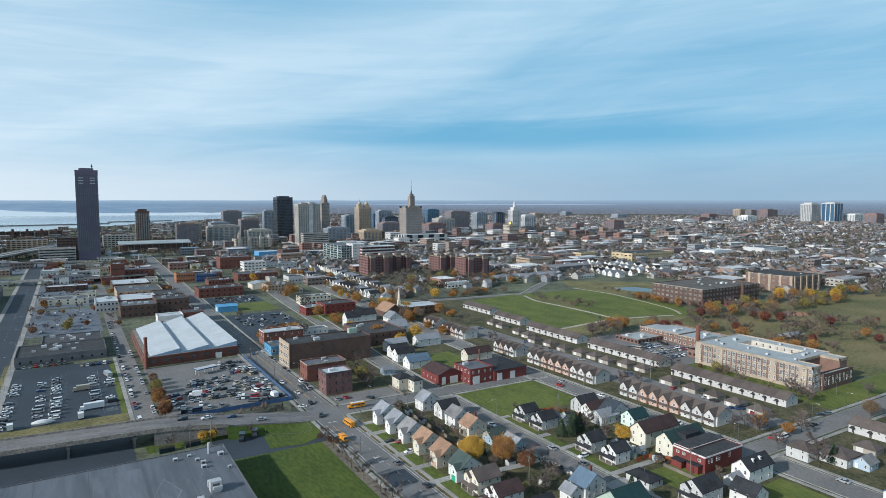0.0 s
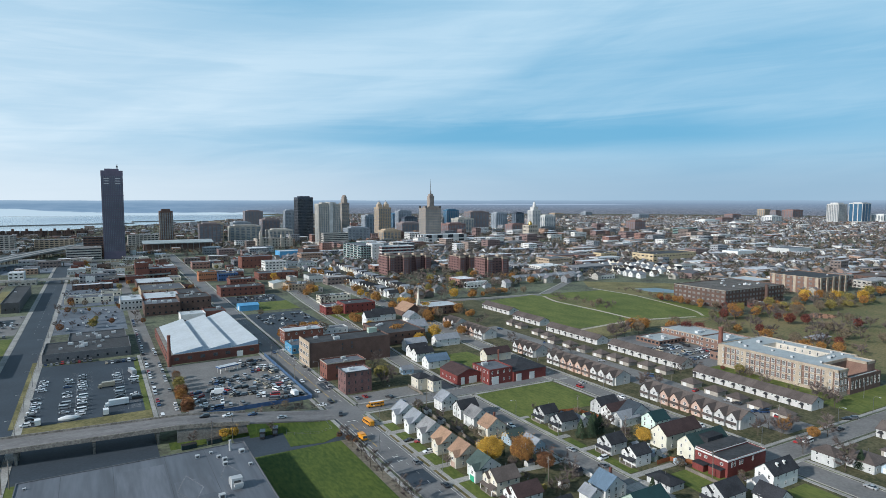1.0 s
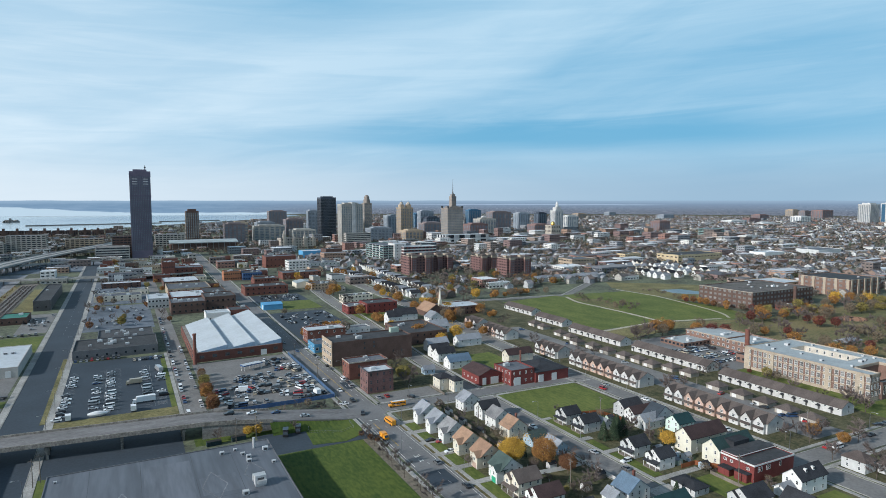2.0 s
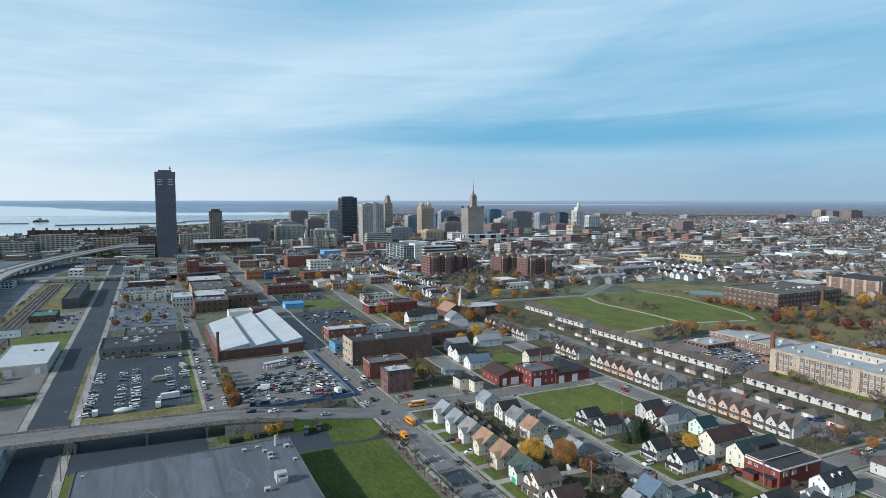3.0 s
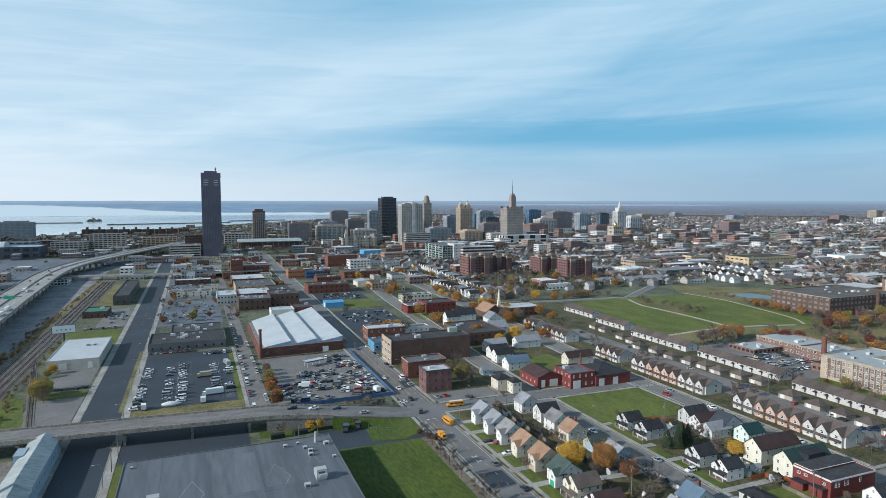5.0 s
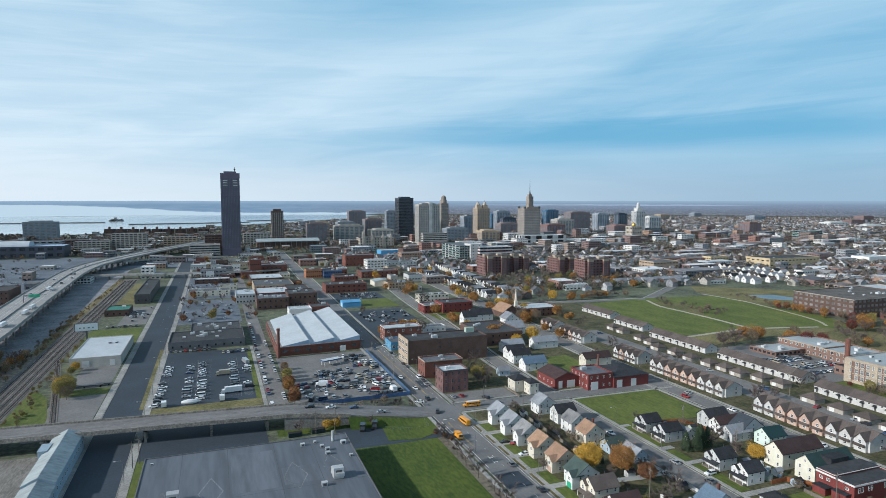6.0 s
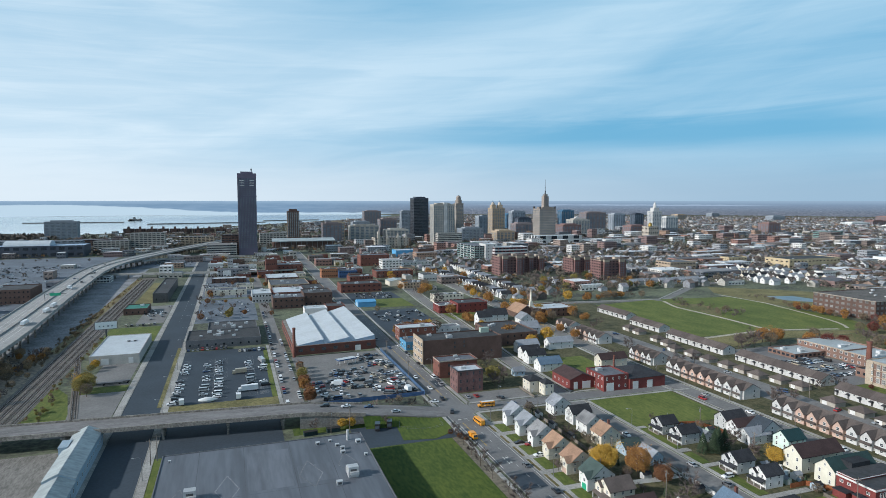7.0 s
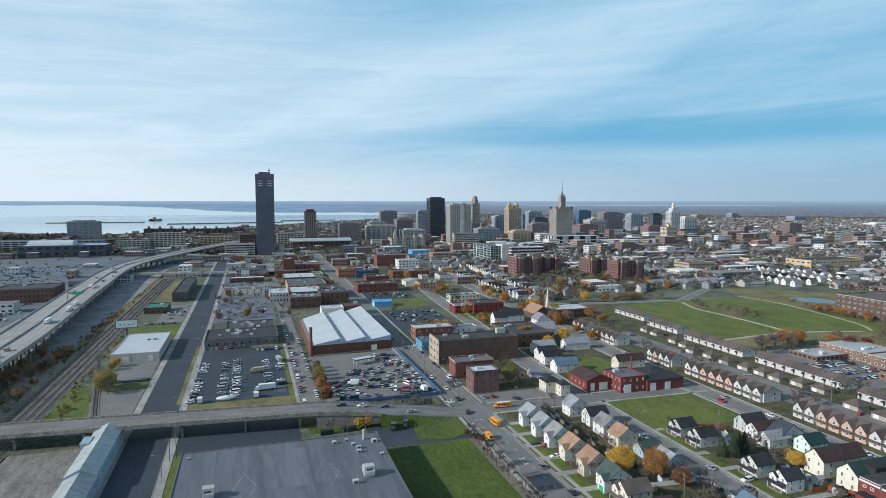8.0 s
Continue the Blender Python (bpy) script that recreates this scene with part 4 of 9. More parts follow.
def on_face(side, w, d, along, z, off=0.0):
    """The pose on a side of a w by d footprint about the origin."""
    if side == "-y":
        return pose(along, -d / 2 - off, z)
    if side == "+y":
        return pose(-along, d / 2 + off, z, 0, 0, 180)
    if side == "-x":
        return pose(-w / 2 - off, -along, z, 0, 0, -90)
    return pose(w / 2 + off, along, z, 0, 0, 90)


def gable_body(w, d, eave, rise, axis):
    m = MB()
    a, c = w / 2, d / 2
    m.box(-a, -c, 0, a, c, eave, top=False)
    if axis == "x":
        for x in (-a, a):
            m.face([(x, -c, eave), (x, c, eave), (x, 0, eave + rise)][:: 1 if x > 0 else -1])
    elif axis == "y":
        for y in (-c, c):
            m.face([(-a, y, eave), (a, y, eave), (0, y, eave + rise)][:: 1 if y < 0 else -1])
    return m


def gable_roof(w, d, eave, rise, axis, over=0.45, th=0.22):
    """Two sloped slabs that overhang the walls."""
    m = MB()
    l, s = (w, d) if axis == "x" else (d, w)
    l, half = l / 2 + over, s / 2
    k = rise / half
    for sgn in (-1, 1):
        o, zo = sgn * (half + over), eave - k * over
        q = [(-l, o, zo), (l, o, zo), (l, 0, eave + rise), (-l, 0, eave + rise)]
        q = [(x, y, z) if axis == "x" else (y, x, z) for x, y, z in q]
        up = [(x, y, z + th) for x, y, z in q]
        m.face(up)
        m.face(q[::-1])
        for i in range(4):
            j = (i + 1) % 4
            m.face([q[i], q[j], up[j], up[i]])
    return m


def hip_roof(w, d, eave, rise, over=0.45, th=0.2):
    m = MB()
    a, c = w / 2 + over, d / 2 + over
    r = max(0.0, a - c), max(0.0, c - a)
    base = [(-a, -c), (a, -c), (a, c), (-a, c)]
    top = [(-r[0], -r[1]), (r[0], -r[1]), (r[0], r[1]), (-r[0], r[1])]
    for i in range(4):
        j = (i + 1) % 4
        m.face([(*base[i], eave), (*base[j], eave), (*base[j], eave + th), (*base[i], eave + th)])
        m.face([(*base[i], eave + th), (*base[j], eave + th), (*top[j], eave + rise), (*top[i], eave + rise)])
    m.face([(*p, eave) for p in base[::-1]])
    return m


def house(x0, y0, x1, y1, eave, axis, wall, roof, label, rise=None, front="-x", porch=False, wing=False, chimney=False,
          door_mat="trim", floors=2, few=False, category="house", group="", dormer=False):
    w, d = x1 - x0, y1 - y0
    ob = thing("house", (x0 + x1) / 2, (y0 + y1) / 2, 0, 0, label, category, group)
    span = d if axis == "x" else w
    rise = rise or span * 0.38
    if axis == "hip":
        body = MB()
        body.box(-w / 2, -d / 2, 0, w / 2, d / 2, eave, top=False)
        top = hip_roof(w, d, eave, rise)
    else:
        body, top = gable_body(w, d, eave, rise, axis), gable_roof(w, d, eave, rise, axis)
    part("wall", body, M[wall], ob)
    part("roof", top, M[roof], ob)
    storey = eave / floors
    for side in ("-x", "-y", "+x", "+y"):
        run = d if side in ("-x", "+x") else w
        n = 2 if run < 9.5 else 3
        if side in ("+x", "+y") and side != front:
            n = 1
        if few and side in ("+x", "+y"):
            continue
        for f in range(floors):
            for i in range(n):
                if side == front and f == 0 and i == 0:
                    continue
                if few and (i + f) % 2:
                    continue
                along = (i - (n - 1) / 2) * run / n
                part("window", window_mesh(0.95, 1.45), None, ob, "", on_face(side, w, d, along, f * storey + 0.95))
    if axis in ("x", "y"):
        side = "-x" if axis == "x" else "-y"
        part("window", window_mesh(0.8, 1.0), None, ob, "", on_face(side, w, d, 0, eave + rise * 0.22))
    run = d if front in ("-x", "+x") else w
    m = MB()
    m.box(-0.5, -0.09, 0.2, 0.5, 0.02, 2.25)
    part("door", m, M[door_mat], ob, "", on_face(front, w, d, -run * 0.3, 0))
    if porch:
        p = MB()
        p.box(-run / 2 + 0.2, -2.1, 0, run / 2 - 0.2, 0, 0.5)
        deck = part("porch_deck", p, M["timber_grey"], ob, "", on_face(front, w, d, 0, 0, 0.02))
        p = MB()
        p.face([(-run / 2, -2.4, 2.75), (run / 2, -2.4, 2.75), (run / 2, 0, 3.5), (-run / 2, 0, 3.5)])
        p.face([(-run / 2, -2.4, 2.6), (-run / 2, 0, 3.35), (run / 2, 0, 3.35), (run / 2, -2.4, 2.6)])
        p.face([(-run / 2, -2.4, 2.6), (run / 2, -2.4, 2.6), (run / 2, -2.4, 2.75), (-run / 2, -2.4, 2.75)])
        part("porch_roof", p, M[roof], ob, "", on_face(front, w, d, 0, 0, 0.02))
        for k in (-1, 0, 1):
            p = MB()
            p.box(k * (run / 2 - 0.4) - 0.09, -2.1, 0.5, k * (run / 2 - 0.4) + 0.09, -1.92, 2.7)
            part("porch_post", p, M["trim"], deck)
    if porch and axis == "x" and front == "-x":
        # a shallow upper bay with its own small gable over the porch
        bw, bh = run * 0.46, eave
        p = MB()
        p.box(-bw / 2, -0.9, 2.9, bw / 2, 0, bh, top=False)
        p.face([(-bw / 2, -0.9, bh), (bw / 2, -0.9, bh), (0, -0.9, bh + bw * 0.4)])
        bay = part("bay_wall", p, M[wall], ob, "", on_face(front, w, d, -run * 0.26, 0))
        p = MB()
        for s in (-1, 1):
            q = [(s * (bw / 2 + 0.3), -1.25, bh - 0.25), (0, -1.25, bh + bw * 0.4 + 0.06), (0, 3.2, bh + bw * 0.4 + 0.06), (s * (bw / 2 + 0.3), 3.2, bh - 0.25)]
            up = [(a, c, z + 0.16) for a, c, z in q]
            p.face(up[::s])
            p.face([q[0], q[1], up[1], up[0]][::s])
            p.face([q[3], q[0], up[0], up[3]][::s])
        part("bay_roof", p, M[roof], bay)
        part("window", window_mesh(1.2, 1.3), None, bay, "", pose(0, -0.9, eave - 1.9))
    if wing:
        # a lower gabled bay with a garage door on the front
        bw, bd, bh = 4.4, 1.8, eave
        p = MB()
        p.box(-bw / 2, -bd, 0, bw / 2, 0, bh, top=False)
        p.face([(-bw / 2, -bd, bh), (bw / 2, -bd, bh), (0, -bd, bh + 1.7)])
        at = on_face(front, w, d, run * 0.5 - bw / 2, 0, 0.0)
        bay = part("bay_wall", p, M[wall], ob, "", at)
        p = MB()
        for s in (-1, 1):
            p.face([(s * (bw / 2 + 0.35), -bd - 0.35, bh - 0.25), (0, -bd - 0.35, bh + 1.75), (0, 3.2, bh + 1.75), (s * (bw / 2 + 0.35), 3.2, bh - 0.25)][::s])
            p.face([(s * (bw / 2 + 0.35), -bd - 0.35, bh - 0.4), (0, -bd - 0.35, bh + 1.6), (0, -bd - 0.35, bh + 1.75), (s * (bw / 2 + 0.35), -bd - 0.35, bh - 0.25)][::s])
        part("bay_roof", p, M[roof], bay)
        p = MB()
        p.box(-1.4, -bd - 0.05, 0.1, 1.4, -bd + 0.02, 2.3)
        for k in range(1, 4):
            p.box(-1.4, -bd - 0.075, 0.1 + k * 0.55, 1.4, -bd, 0.14 + k * 0.55)
        part("garage_door", p, M[door_mat], bay)
        part("window", window_mesh(1.2, 1.3), None, bay, "", pose(0, -bd, 3.0))
    if chimney:
        p = MB()
        p.box(-0.4, -0.4, eave, 0.4, 0.4, eave + rise + 1.0)
        p.box(-0.48, -0.48, eave + rise + 0.85, 0.48, 0.48, eave + rise + 1.05, 0, True)
        part("chimney", p, M["brick_red"], ob, "", pose(w * 0.2, d * 0.1, 0))
    else:
        p = MB()
        p.tube((0, 0, eave), (0, 0, eave + rise + 0.5), 0.08, 0.08, 6)
        part("vent_pipe", p, M["steel"], ob, "", pose(w * 0.22, d * 0.12, 0))
    return ob


# ---- flat-roofed buildings ----
def flat(name, x0, y0, x1, y1, h, wall, roof, label, category, floors=2, bays=(4, 4), win=(1.2, 1.5), frame_mat="trim", parapet=0.7,
         units=1, singly=False, sides=("-x", "-y"), cornice="", group="", base=0.0, z_sill=1.0, fill=0.0, glass="glass"):
    w, d = x1 - x0, y1 - y0
    ob = thing(name, (x0 + x1) / 2, (y0 + y1) / 2, base, 0, label, category, group)
    e = 0.35
    m = MB()
    m.box(-w / 2, -d / 2, 0, w / 2, d / 2, h, top=False)
    o = [(-w / 2, -d / 2), (w / 2, -d / 2), (w / 2, d / 2), (-w / 2, d / 2)]
    n = [(-w / 2 + e, -d / 2 + e), (w / 2 - e, -d / 2 + e), (w / 2 - e, d / 2 - e), (-w / 2 + e, d / 2 - e)]
    for i in range(4):
        j = (i + 1) % 4
        m.face([(*o[i], h), (*o[j], h), (*n[j], h), (*n[i], h)])
        m.face([(*n[j], h), (*n[j], h - parapet), (*n[i], h - parapet), (*n[i], h)][::-1])
    part("wall", m, M[wall], ob)
    m = MB()
    m.face([(*p, h - parapet) for p in n])
    part("roof", m, M[roof], ob)
    if cornice:
        m = MB()
        for s, q in ((("-y"), w), (("+y"), w), (("-x"), d), (("+x"), d)):
            f = on_face(s, w, d, 0, 0)
            c = MB()
            c.box(-q / 2 - 0.15, -0.18, h - 0.55, q / 2 + 0.15, 0.0, h + 0.06, 0, True)
            m_v = [tuple(f @ Vector(v)) for v in c.v]
            k = len(m.v)
            m.v += m_v
            m.f += [tuple(k + i for i in fc) for fc in c.f]
            m.s += c.s
        part("cornice", m, M[cornice], ob)
    storey = h / floors
    for side in sides:
        run, nb = (d, bays[1]) if side in ("-x", "+x") else (w, bays[0])
        if not nb:
            continue
        ww = fill * run / nb if fill else min(win[0], run / nb * 0.85)
        for f in range(floors):
            z = f * storey + z_sill * storey / 3.4
            wh = min(win[1], storey * 0.8)
            if singly:
                for i in range(nb):
                    part("window", window_mesh(ww, wh, frame_mat), None, ob, "", on_face(side, w, d, (i - (nb - 1) / 2) * run / nb, z))
            else:
                part("window_band", row_mesh(nb, run / nb, min(ww, run / nb - 0.5), wh, frame_mat if frame_mat != "trim" else wall, glass), None, ob, "", on_face(side, w, d, 0, z))
    rs = random.Random(int(x0 * 7 + y0 * 13))
    for i in range(units):
        ux, uy = rs.uniform(-0.35, 0.35) * w, rs.uniform(-0.35, 0.35) * d
        a = min(rs.uniform(0.9, 2.0), w * 0.12)
        m = MB()
        m.box(-a, -a * 0.7, 0, a, a * 0.7, a * 0.9)
        m.box(-a * 0.7, -a * 0.72, a * 0.25, a * 0.1, -a * 0.7, a * 0.75)
        m.tube((a * 0.5, 0, a * 0.9), (a * 0.5, 0, a * 1.1), a * 0.35, a * 0.35, 8)
        part("rooftop_unit", m, M["vent_metal"], ob, "pale metal rooftop unit", pose(ux, uy, h - parapet))
    return ob


def stack(name, x, y, r, h, material, label, z=0.0):
    m = MB()
    m.tube((0, 0, 0), (0, 0, h), r, r * 0.82, 12)
    m.tube((0, 0, h - 1.2), (0, 0, h + 0.05), r * 0.98, r * 0.98, 12)
    ob = new(name, m.mesh(name, M[material]))
    ob.matrix_basis = pose(x, y, z)
    return tagged(ob, label, "chimney")

# ---- large near buildings ----
# warehouse with the wide grey membrane roof
wh = flat("warehouse", -27, 110, 48.5, 247.4, 9, "panel_grey", "membrane_wide", "large warehouse with a wide weathered grey flat roof", "warehouse", floors=1,
          bays=(0, 0), parapet=0.3, units=0)
WH = (10.75, 178.7)
def roof_unit(x, y, z, w, d, h, parent, c, label="pale metal rooftop unit", tall=False):
    m = MB()
    m.box(-w / 2, -d / 2, 0.25, w / 2, d / 2, h)
    m.box(-w / 2 + 0.1, -d / 2 + 0.1, 0, w / 2 - 0.1, d / 2 - 0.1, 0.25)
    m.box(-w * 0.3, -d / 2 - 0.04, h * 0.2, w * 0.3, -d / 2, h * 0.8, 1)
    if tall:
        m.box(-w / 2 - 0.2, d / 2, h * 0.2, w / 2 * 0.4, d / 2 + 1.6, h * 0.8)
        m.box(-w * 0.3, -d / 2 - 1.0, h * 0.3, w * 0.5, -d / 2, h * 0.6)
    part("rooftop_unit", m, [M["vent_metal"], M["steel_dark"]], parent, label, pose(x - c[0], y - c[1], z))


for x, y, s, tall in ((38, 208, 3.6, True), (-15, 207, 3.6, True), (32.5, 203, 2.0, False), (30, 240, 1.6, False), (37, 236, 1.5, False), (38.5, 232.5, 1.7, False),
                      (38, 228.5, 1.7, False), (46, 224, 1.3, False), (-24, 241, 1.0, False), (45.5, 237, 2.0, False), (35, 241.5, 1.2, False)):
    roof_unit(x, y, 8.7, s, s * 0.8, s * (1.05 if tall else 0.7), wh, WH, tall=tall)
m = MB()
m.tube((0, 0, 0), (0, 0, 4.2), 0.55, 0.55, 10)
part("exhaust_stack", m, M["vent_metal"], wh, "grey metal exhaust stack", pose(42 - WH[0], 241 - WH[1], 8.7))
m = MB()
for x in (-14, 2, 19, 33):
    m.box(x - WH[0], 112 - WH[1], 8.7, x + 0.2 - WH[0], 246.5 - WH[1], 8.712)
m.box(-26 - WH[0], 205 - WH[1], 8.7, 47.5 - WH[0], 205.2 - WH[1], 8.714)
part("roof_seam", m, M["seam"], wh, "darker welded roof seams")
for x, y, k in ((-19, 216, 1.5), (-4, 222, 1.6), (24, 226, 1.7), (38, 229, 1.5), (12, 196, 1.4)):
    # pale worn water marks spreading from a drain
    m = MB()
    for s in (-1, 1):
        m.face([(0, 0, 0), (s * 2.4 * k, -7 * k, 0), (s * 2.4 * k + 0.5, -7 * k, 0), (0.5, 0, 0)][::s])
        m.face([(s * 2.4 * k, -7 * k, 0), (0.3, -13 * k, 0), (0.7, -13 * k, 0), (s * 2.4 * k + 0.5, -7 * k, 0)][::s])
    part("drain_stain", m, M["stain"], wh, "pale dried water mark", pose(x - WH[0], y - WH[1], 8.75))

for x0, y0, x1, y1 in ((-12, 186, 1.5, 203), (3, 207, 18.4, 240), (20, 208, 32, 222)):
    m = MB()
    m.box(x0 - WH[0], y0 - WH[1], 8.7, x1 - WH[0], y1 - WH[1], 8.716)
    part("roof_sheet", m, M["membrane_sheet"], wh, "paler weathered membrane sheet")

# brick factory under a saw-tooth of white roofs
FX, FY = 66, 421
fac = thing("factory", FX, FY, 0, 0, "red brick factory under three white membrane roofs", "factory")
m = MB()
m.prism([(-29, 0), (29, 4), (27, 132), (-29, 98)], 0, 6.2)
part("wall", m, M["brick_red"], fac)
m = MB()
m.prism([(-28.4, 0.7), (28.4, 4.6), (26.5, 131), (-28.4, 97.2)], 6.0, 6.24)
part("flat_roof", m, M["concrete_old"], fac, "gravelled roof margin behind the parapet")
for i in range(3):
    # each bay rises gently to one side and drops in a short step
    xa, xb = -25.6 + i * 18.0, -25.6 + (i + 1) * 18.0 + (0.3 if i == 2 else 0)
    ya, yb = (xa + 29) / 58 * 4 + 1.6, (xb + 29) / 58 * 4 + 1.6
    fa, fb = 98 + (xa + 29) / 56 * 34, 98 + (xb + 29) / 56 * 34
    m = MB()
    top = [(xa, ya, 6.6), (xb, yb, 9.4), (xb, fb, 9.4), (xa, fa, 6.6)]
    low = [(x, y, 6.1) for x, y, z in top]
    m.face(top)
    for k in range(4):
        j = (k + 1) % 4
        m.face([low[k], low[j], top[j], top[k]], 1)
    part("roof", m, [M["membrane_white"], M["membrane_blue"]], fac, "white membrane roof bay")
for i in range(7):
    part("window", window_mesh(3.0, 2.0, "steel_dark"), None, fac, "", pose(-24 + i * 8, (i * 8 + 5) / 58 * 4 - 0.05, 2.4))
for i in range(10):
    part("window", window_mesh(3.2, 2.2, "steel_dark"), None, fac, "", pose(-29, 8 + i * 9, 2.2, 0, 0, -90))
m = MB()
m.box(-2, -0.15, 0, 2, 0.1, 3.6)
part("loading_door", m, M["trim"], fac, "white loading door", pose(16, 3.0, 0))
stack("factory_chimney", 37.5, 417.6, 1.15, 20, "brick_red", "tall square-topped red brick factory chimney")
flat("annex", 60, 556, 80, 572, 8.5, "siding_white", "membrane_white", "white boxed annex behind the factory", "building", 1, (3, 3))
flat("annex", 80, 560, 97, 580, 9, "brick_red", "membrane_dark", "red brick annex behind the factory", "building", 1, (3, 3))

# brick blocks along the main street
flat("brick_block", 114, 371, 169, 392, 15.5, "brick_brown", "membrane_dark", "long brown brick block with a pale front", "building", 3, (0, 5), (2.2, 2.2),
     singly=True, units=3, sides=("-x",))
bf = thing("shop_front", 113.7, 381.5, 0, 0, "tan brick street front with three storeys of windows", "building front")
m = MB()
m.box(-0.25, -10.6, 0, 0.28, 10.6, 16.2)
part("wall", m, M["brick_tan"], bf)
for f in range(3):
    for i in range(6):
        part("window", window_mesh(2.0, 2.3, "trim"), None, bf, "", pose(-0.26, -8.4 + i * 3.35, 1.5 + f * 5.0, 0, 0, -90))
blk = [o for o in scene.objects if o.name == "brick_block"][0]
for x, z in ((-6, 9.0), (-6, 12.0), (0.5, 9.5), (0.5, 12.2), (20, 5), (14, 5)):
    part("window", window_mesh(1.3, 1.7, "brick_brown"), None, blk, "", pose(x, -10.5, z))
m = MB()
m.box(-3, -1.6, 0, 3, 1.6, 3.2)
part("roof_hut", m, M["siding_green"], blk, "pale green roof hut", pose(21, 5, 14.8))
flat("brick_block", 114, 338.5, 138, 351, 10.3, "brick_red", "membrane_grey", "two storey red brick block with dark cornice", "building", 2, (2, 3), (1.2, 1.8), singly=True, frame_mat="brick_brown", cornice="stone", units=2)
flat("brick_block", 114.5, 309, 129.5, 321, 12.3, "brick_flat", "membrane_white", "three storey brown brick block with white roof", "building", 3, (4, 3), (1.2, 2.0), singly=True, frame_mat="brick_flat", cornice="steel_dark", units=1)
flat("store", 113.6, 411, 125, 428, 6, "paint_blue", "membrane_grey", "bright blue painted storefront", "store", 1, (3, 3), (2.0, 2.0), singly=True)
flat("store", 125, 404, 138, 430, 7.5, "brick_red", "membrane_dark", "red brick building behind the blue storefront", "store", 2, (3, 3))
flat("store", 117, 441, 146, 455, 10, "brick_red", "membrane_white", "red brick block with a white roof edge", "building", 2, (5, 3), (1.3, 1.7), singly=True, cornice="trim")
flat("store", 150, 458, 172, 468, 5, "siding_white", "membrane_grey", "low white shop beside autumn trees", "store", 1, (5, 2), (1.4, 1.4), singly=True)
flat("flats", 180, 402, 212, 446, 9, "brick_brown", "membrane_dark", "brown brick flats with a dark roof", "building", 2, (6, 6), (1.2, 1.5), units=2)

# red garages at the cross street
ga = thing("garage", 183.5, 304, 0, 0, "red painted gabled garage with white doors", "garage")
part("wall", gable_body(15.5, 20, 5.6, 3.0, "y"), M["red_paint"], ga)
part("roof", gable_roof(15.5, 20, 5.6, 3.0, "y", 0.3), M["shingle_red"], ga, "dark red shingle roof")
for x, w in ((-4.2, 2.4), (2.6, 5.2)):
    m = MB()
    m.box(x - w / 2, -10.12, 0.1, x + w / 2, -9.95, 4.2)
    for k in range(1, 5):
        m.box(x - w / 2, -10.15, k * 0.85, x + w / 2, -10.0, k * 0.85 + 0.06)
    part("garage_door", m, M["trim"], ga, "white panel door")
for i in range(4):
    part("window", window_mesh(1.1, 1.3), None, ga, "", on_face("-x", 15.5, 20, -7 + i * 4.5, 2.2))
g2 = flat("garage", 191.5, 285, 207.5, 303, 9.0, "red_paint", "membrane_grey", "red painted two storey garage with a white door", "garage", 2, (4, 5), (0.9, 1.6), singly=True, units=1, z_sill=1.3)
m = MB()
m.box(-6.2, -9.14, 0.1, -1.6, -8.95, 4.6)
for k in range(1, 6):
    m.box(-6.2, -9.17, k * 0.8, -1.6, -9.0, k * 0.8 + 0.06)
part("garage_door", m, M["trim"], g2, "white panel door")
g3 = thing("garage", 219.5, 296, 0, 0, "long red painted workshop with a dark hipped roof", "garage")
m = MB()
m.box(-11.8, -12, 0, 11.8, 12, 6.0, top=False)
part("wall", m, M["red_paint"], g3)
part("roof", hip_roof(23.6, 24, 6.0, 3.6), M["shingle_dark"], g3)
for x in (1.5, -8):
    m = MB()
    m.box(x - 1.8, -12.12, 0.1, x + 1.8, -11.95, 4.4)
    part("garage_door", m, M["trim"], g3, "white panel door")
stack("garage_chimney", 210.5, 303.5, 0.6, 14.5, "brick_red", "red brick chimney beside the garages")

# the long school with the pale roof and light court
SX, SY = 366, 211.5
sc = thing("school", SX, SY, 0, 0, "long three storey tan brick school with pale roof", "school")
h = 14.0
OUT = [(-22.5, -35), (-14, -35), (-14, -22), (10, -22), (10, -33), (18, -33), (18, -22), (22, -22), (22, 38), (-22.5, 38)]
inner = (-2, -12, 12, 22)
m = MB()
m.prism(OUT, 0, h)
del m.f[-1], m.s[-1]
part("wall", m, M["brick_school"], sc)
m = MB()
m.box(*inner[:2], 4, *inner[2:], h, top=False)
part("court_wall", m, M["panel_cream"], sc, "cream painted light court wall")
m = MB()
xs, ys = (-22.5, inner[0], inner[2], 22), (-22, inner[1], inner[3], 38)
for i in range(3):
    for j in range(3):
        z = h - 0.35 if (i, j) != (1, 1) else 4.0
        m.face([(xs[i], ys[j], z), (xs[i + 1], ys[j], z), (xs[i + 1], ys[j + 1], z), (xs[i], ys[j + 1], z)])
for x0, y0, x1 in ((-22.5, -35, -14), (10, -33, 18)):
    m.face([(x0, y0, h - 0.35), (x1, y0, h - 0.35), (x1, -22, h - 0.35), (x0, -22, h - 0.35)])
part("roof", m, M["membrane_pale"], sc, "pale membrane roof")
m = MB()
for (xa, ya), (xb, yb) in zip(OUT, OUT[1:] + OUT[:1]):
    m.box(min(xa, xb) - 0.3, min(ya, yb) - 0.3, h - 1.3, max(xa, xb) + 0.3, max(ya, yb) + 0.3, h + 0.15, 0, True)
part("cornice", m, M["stone_pale"], sc, "pale stone cornice")
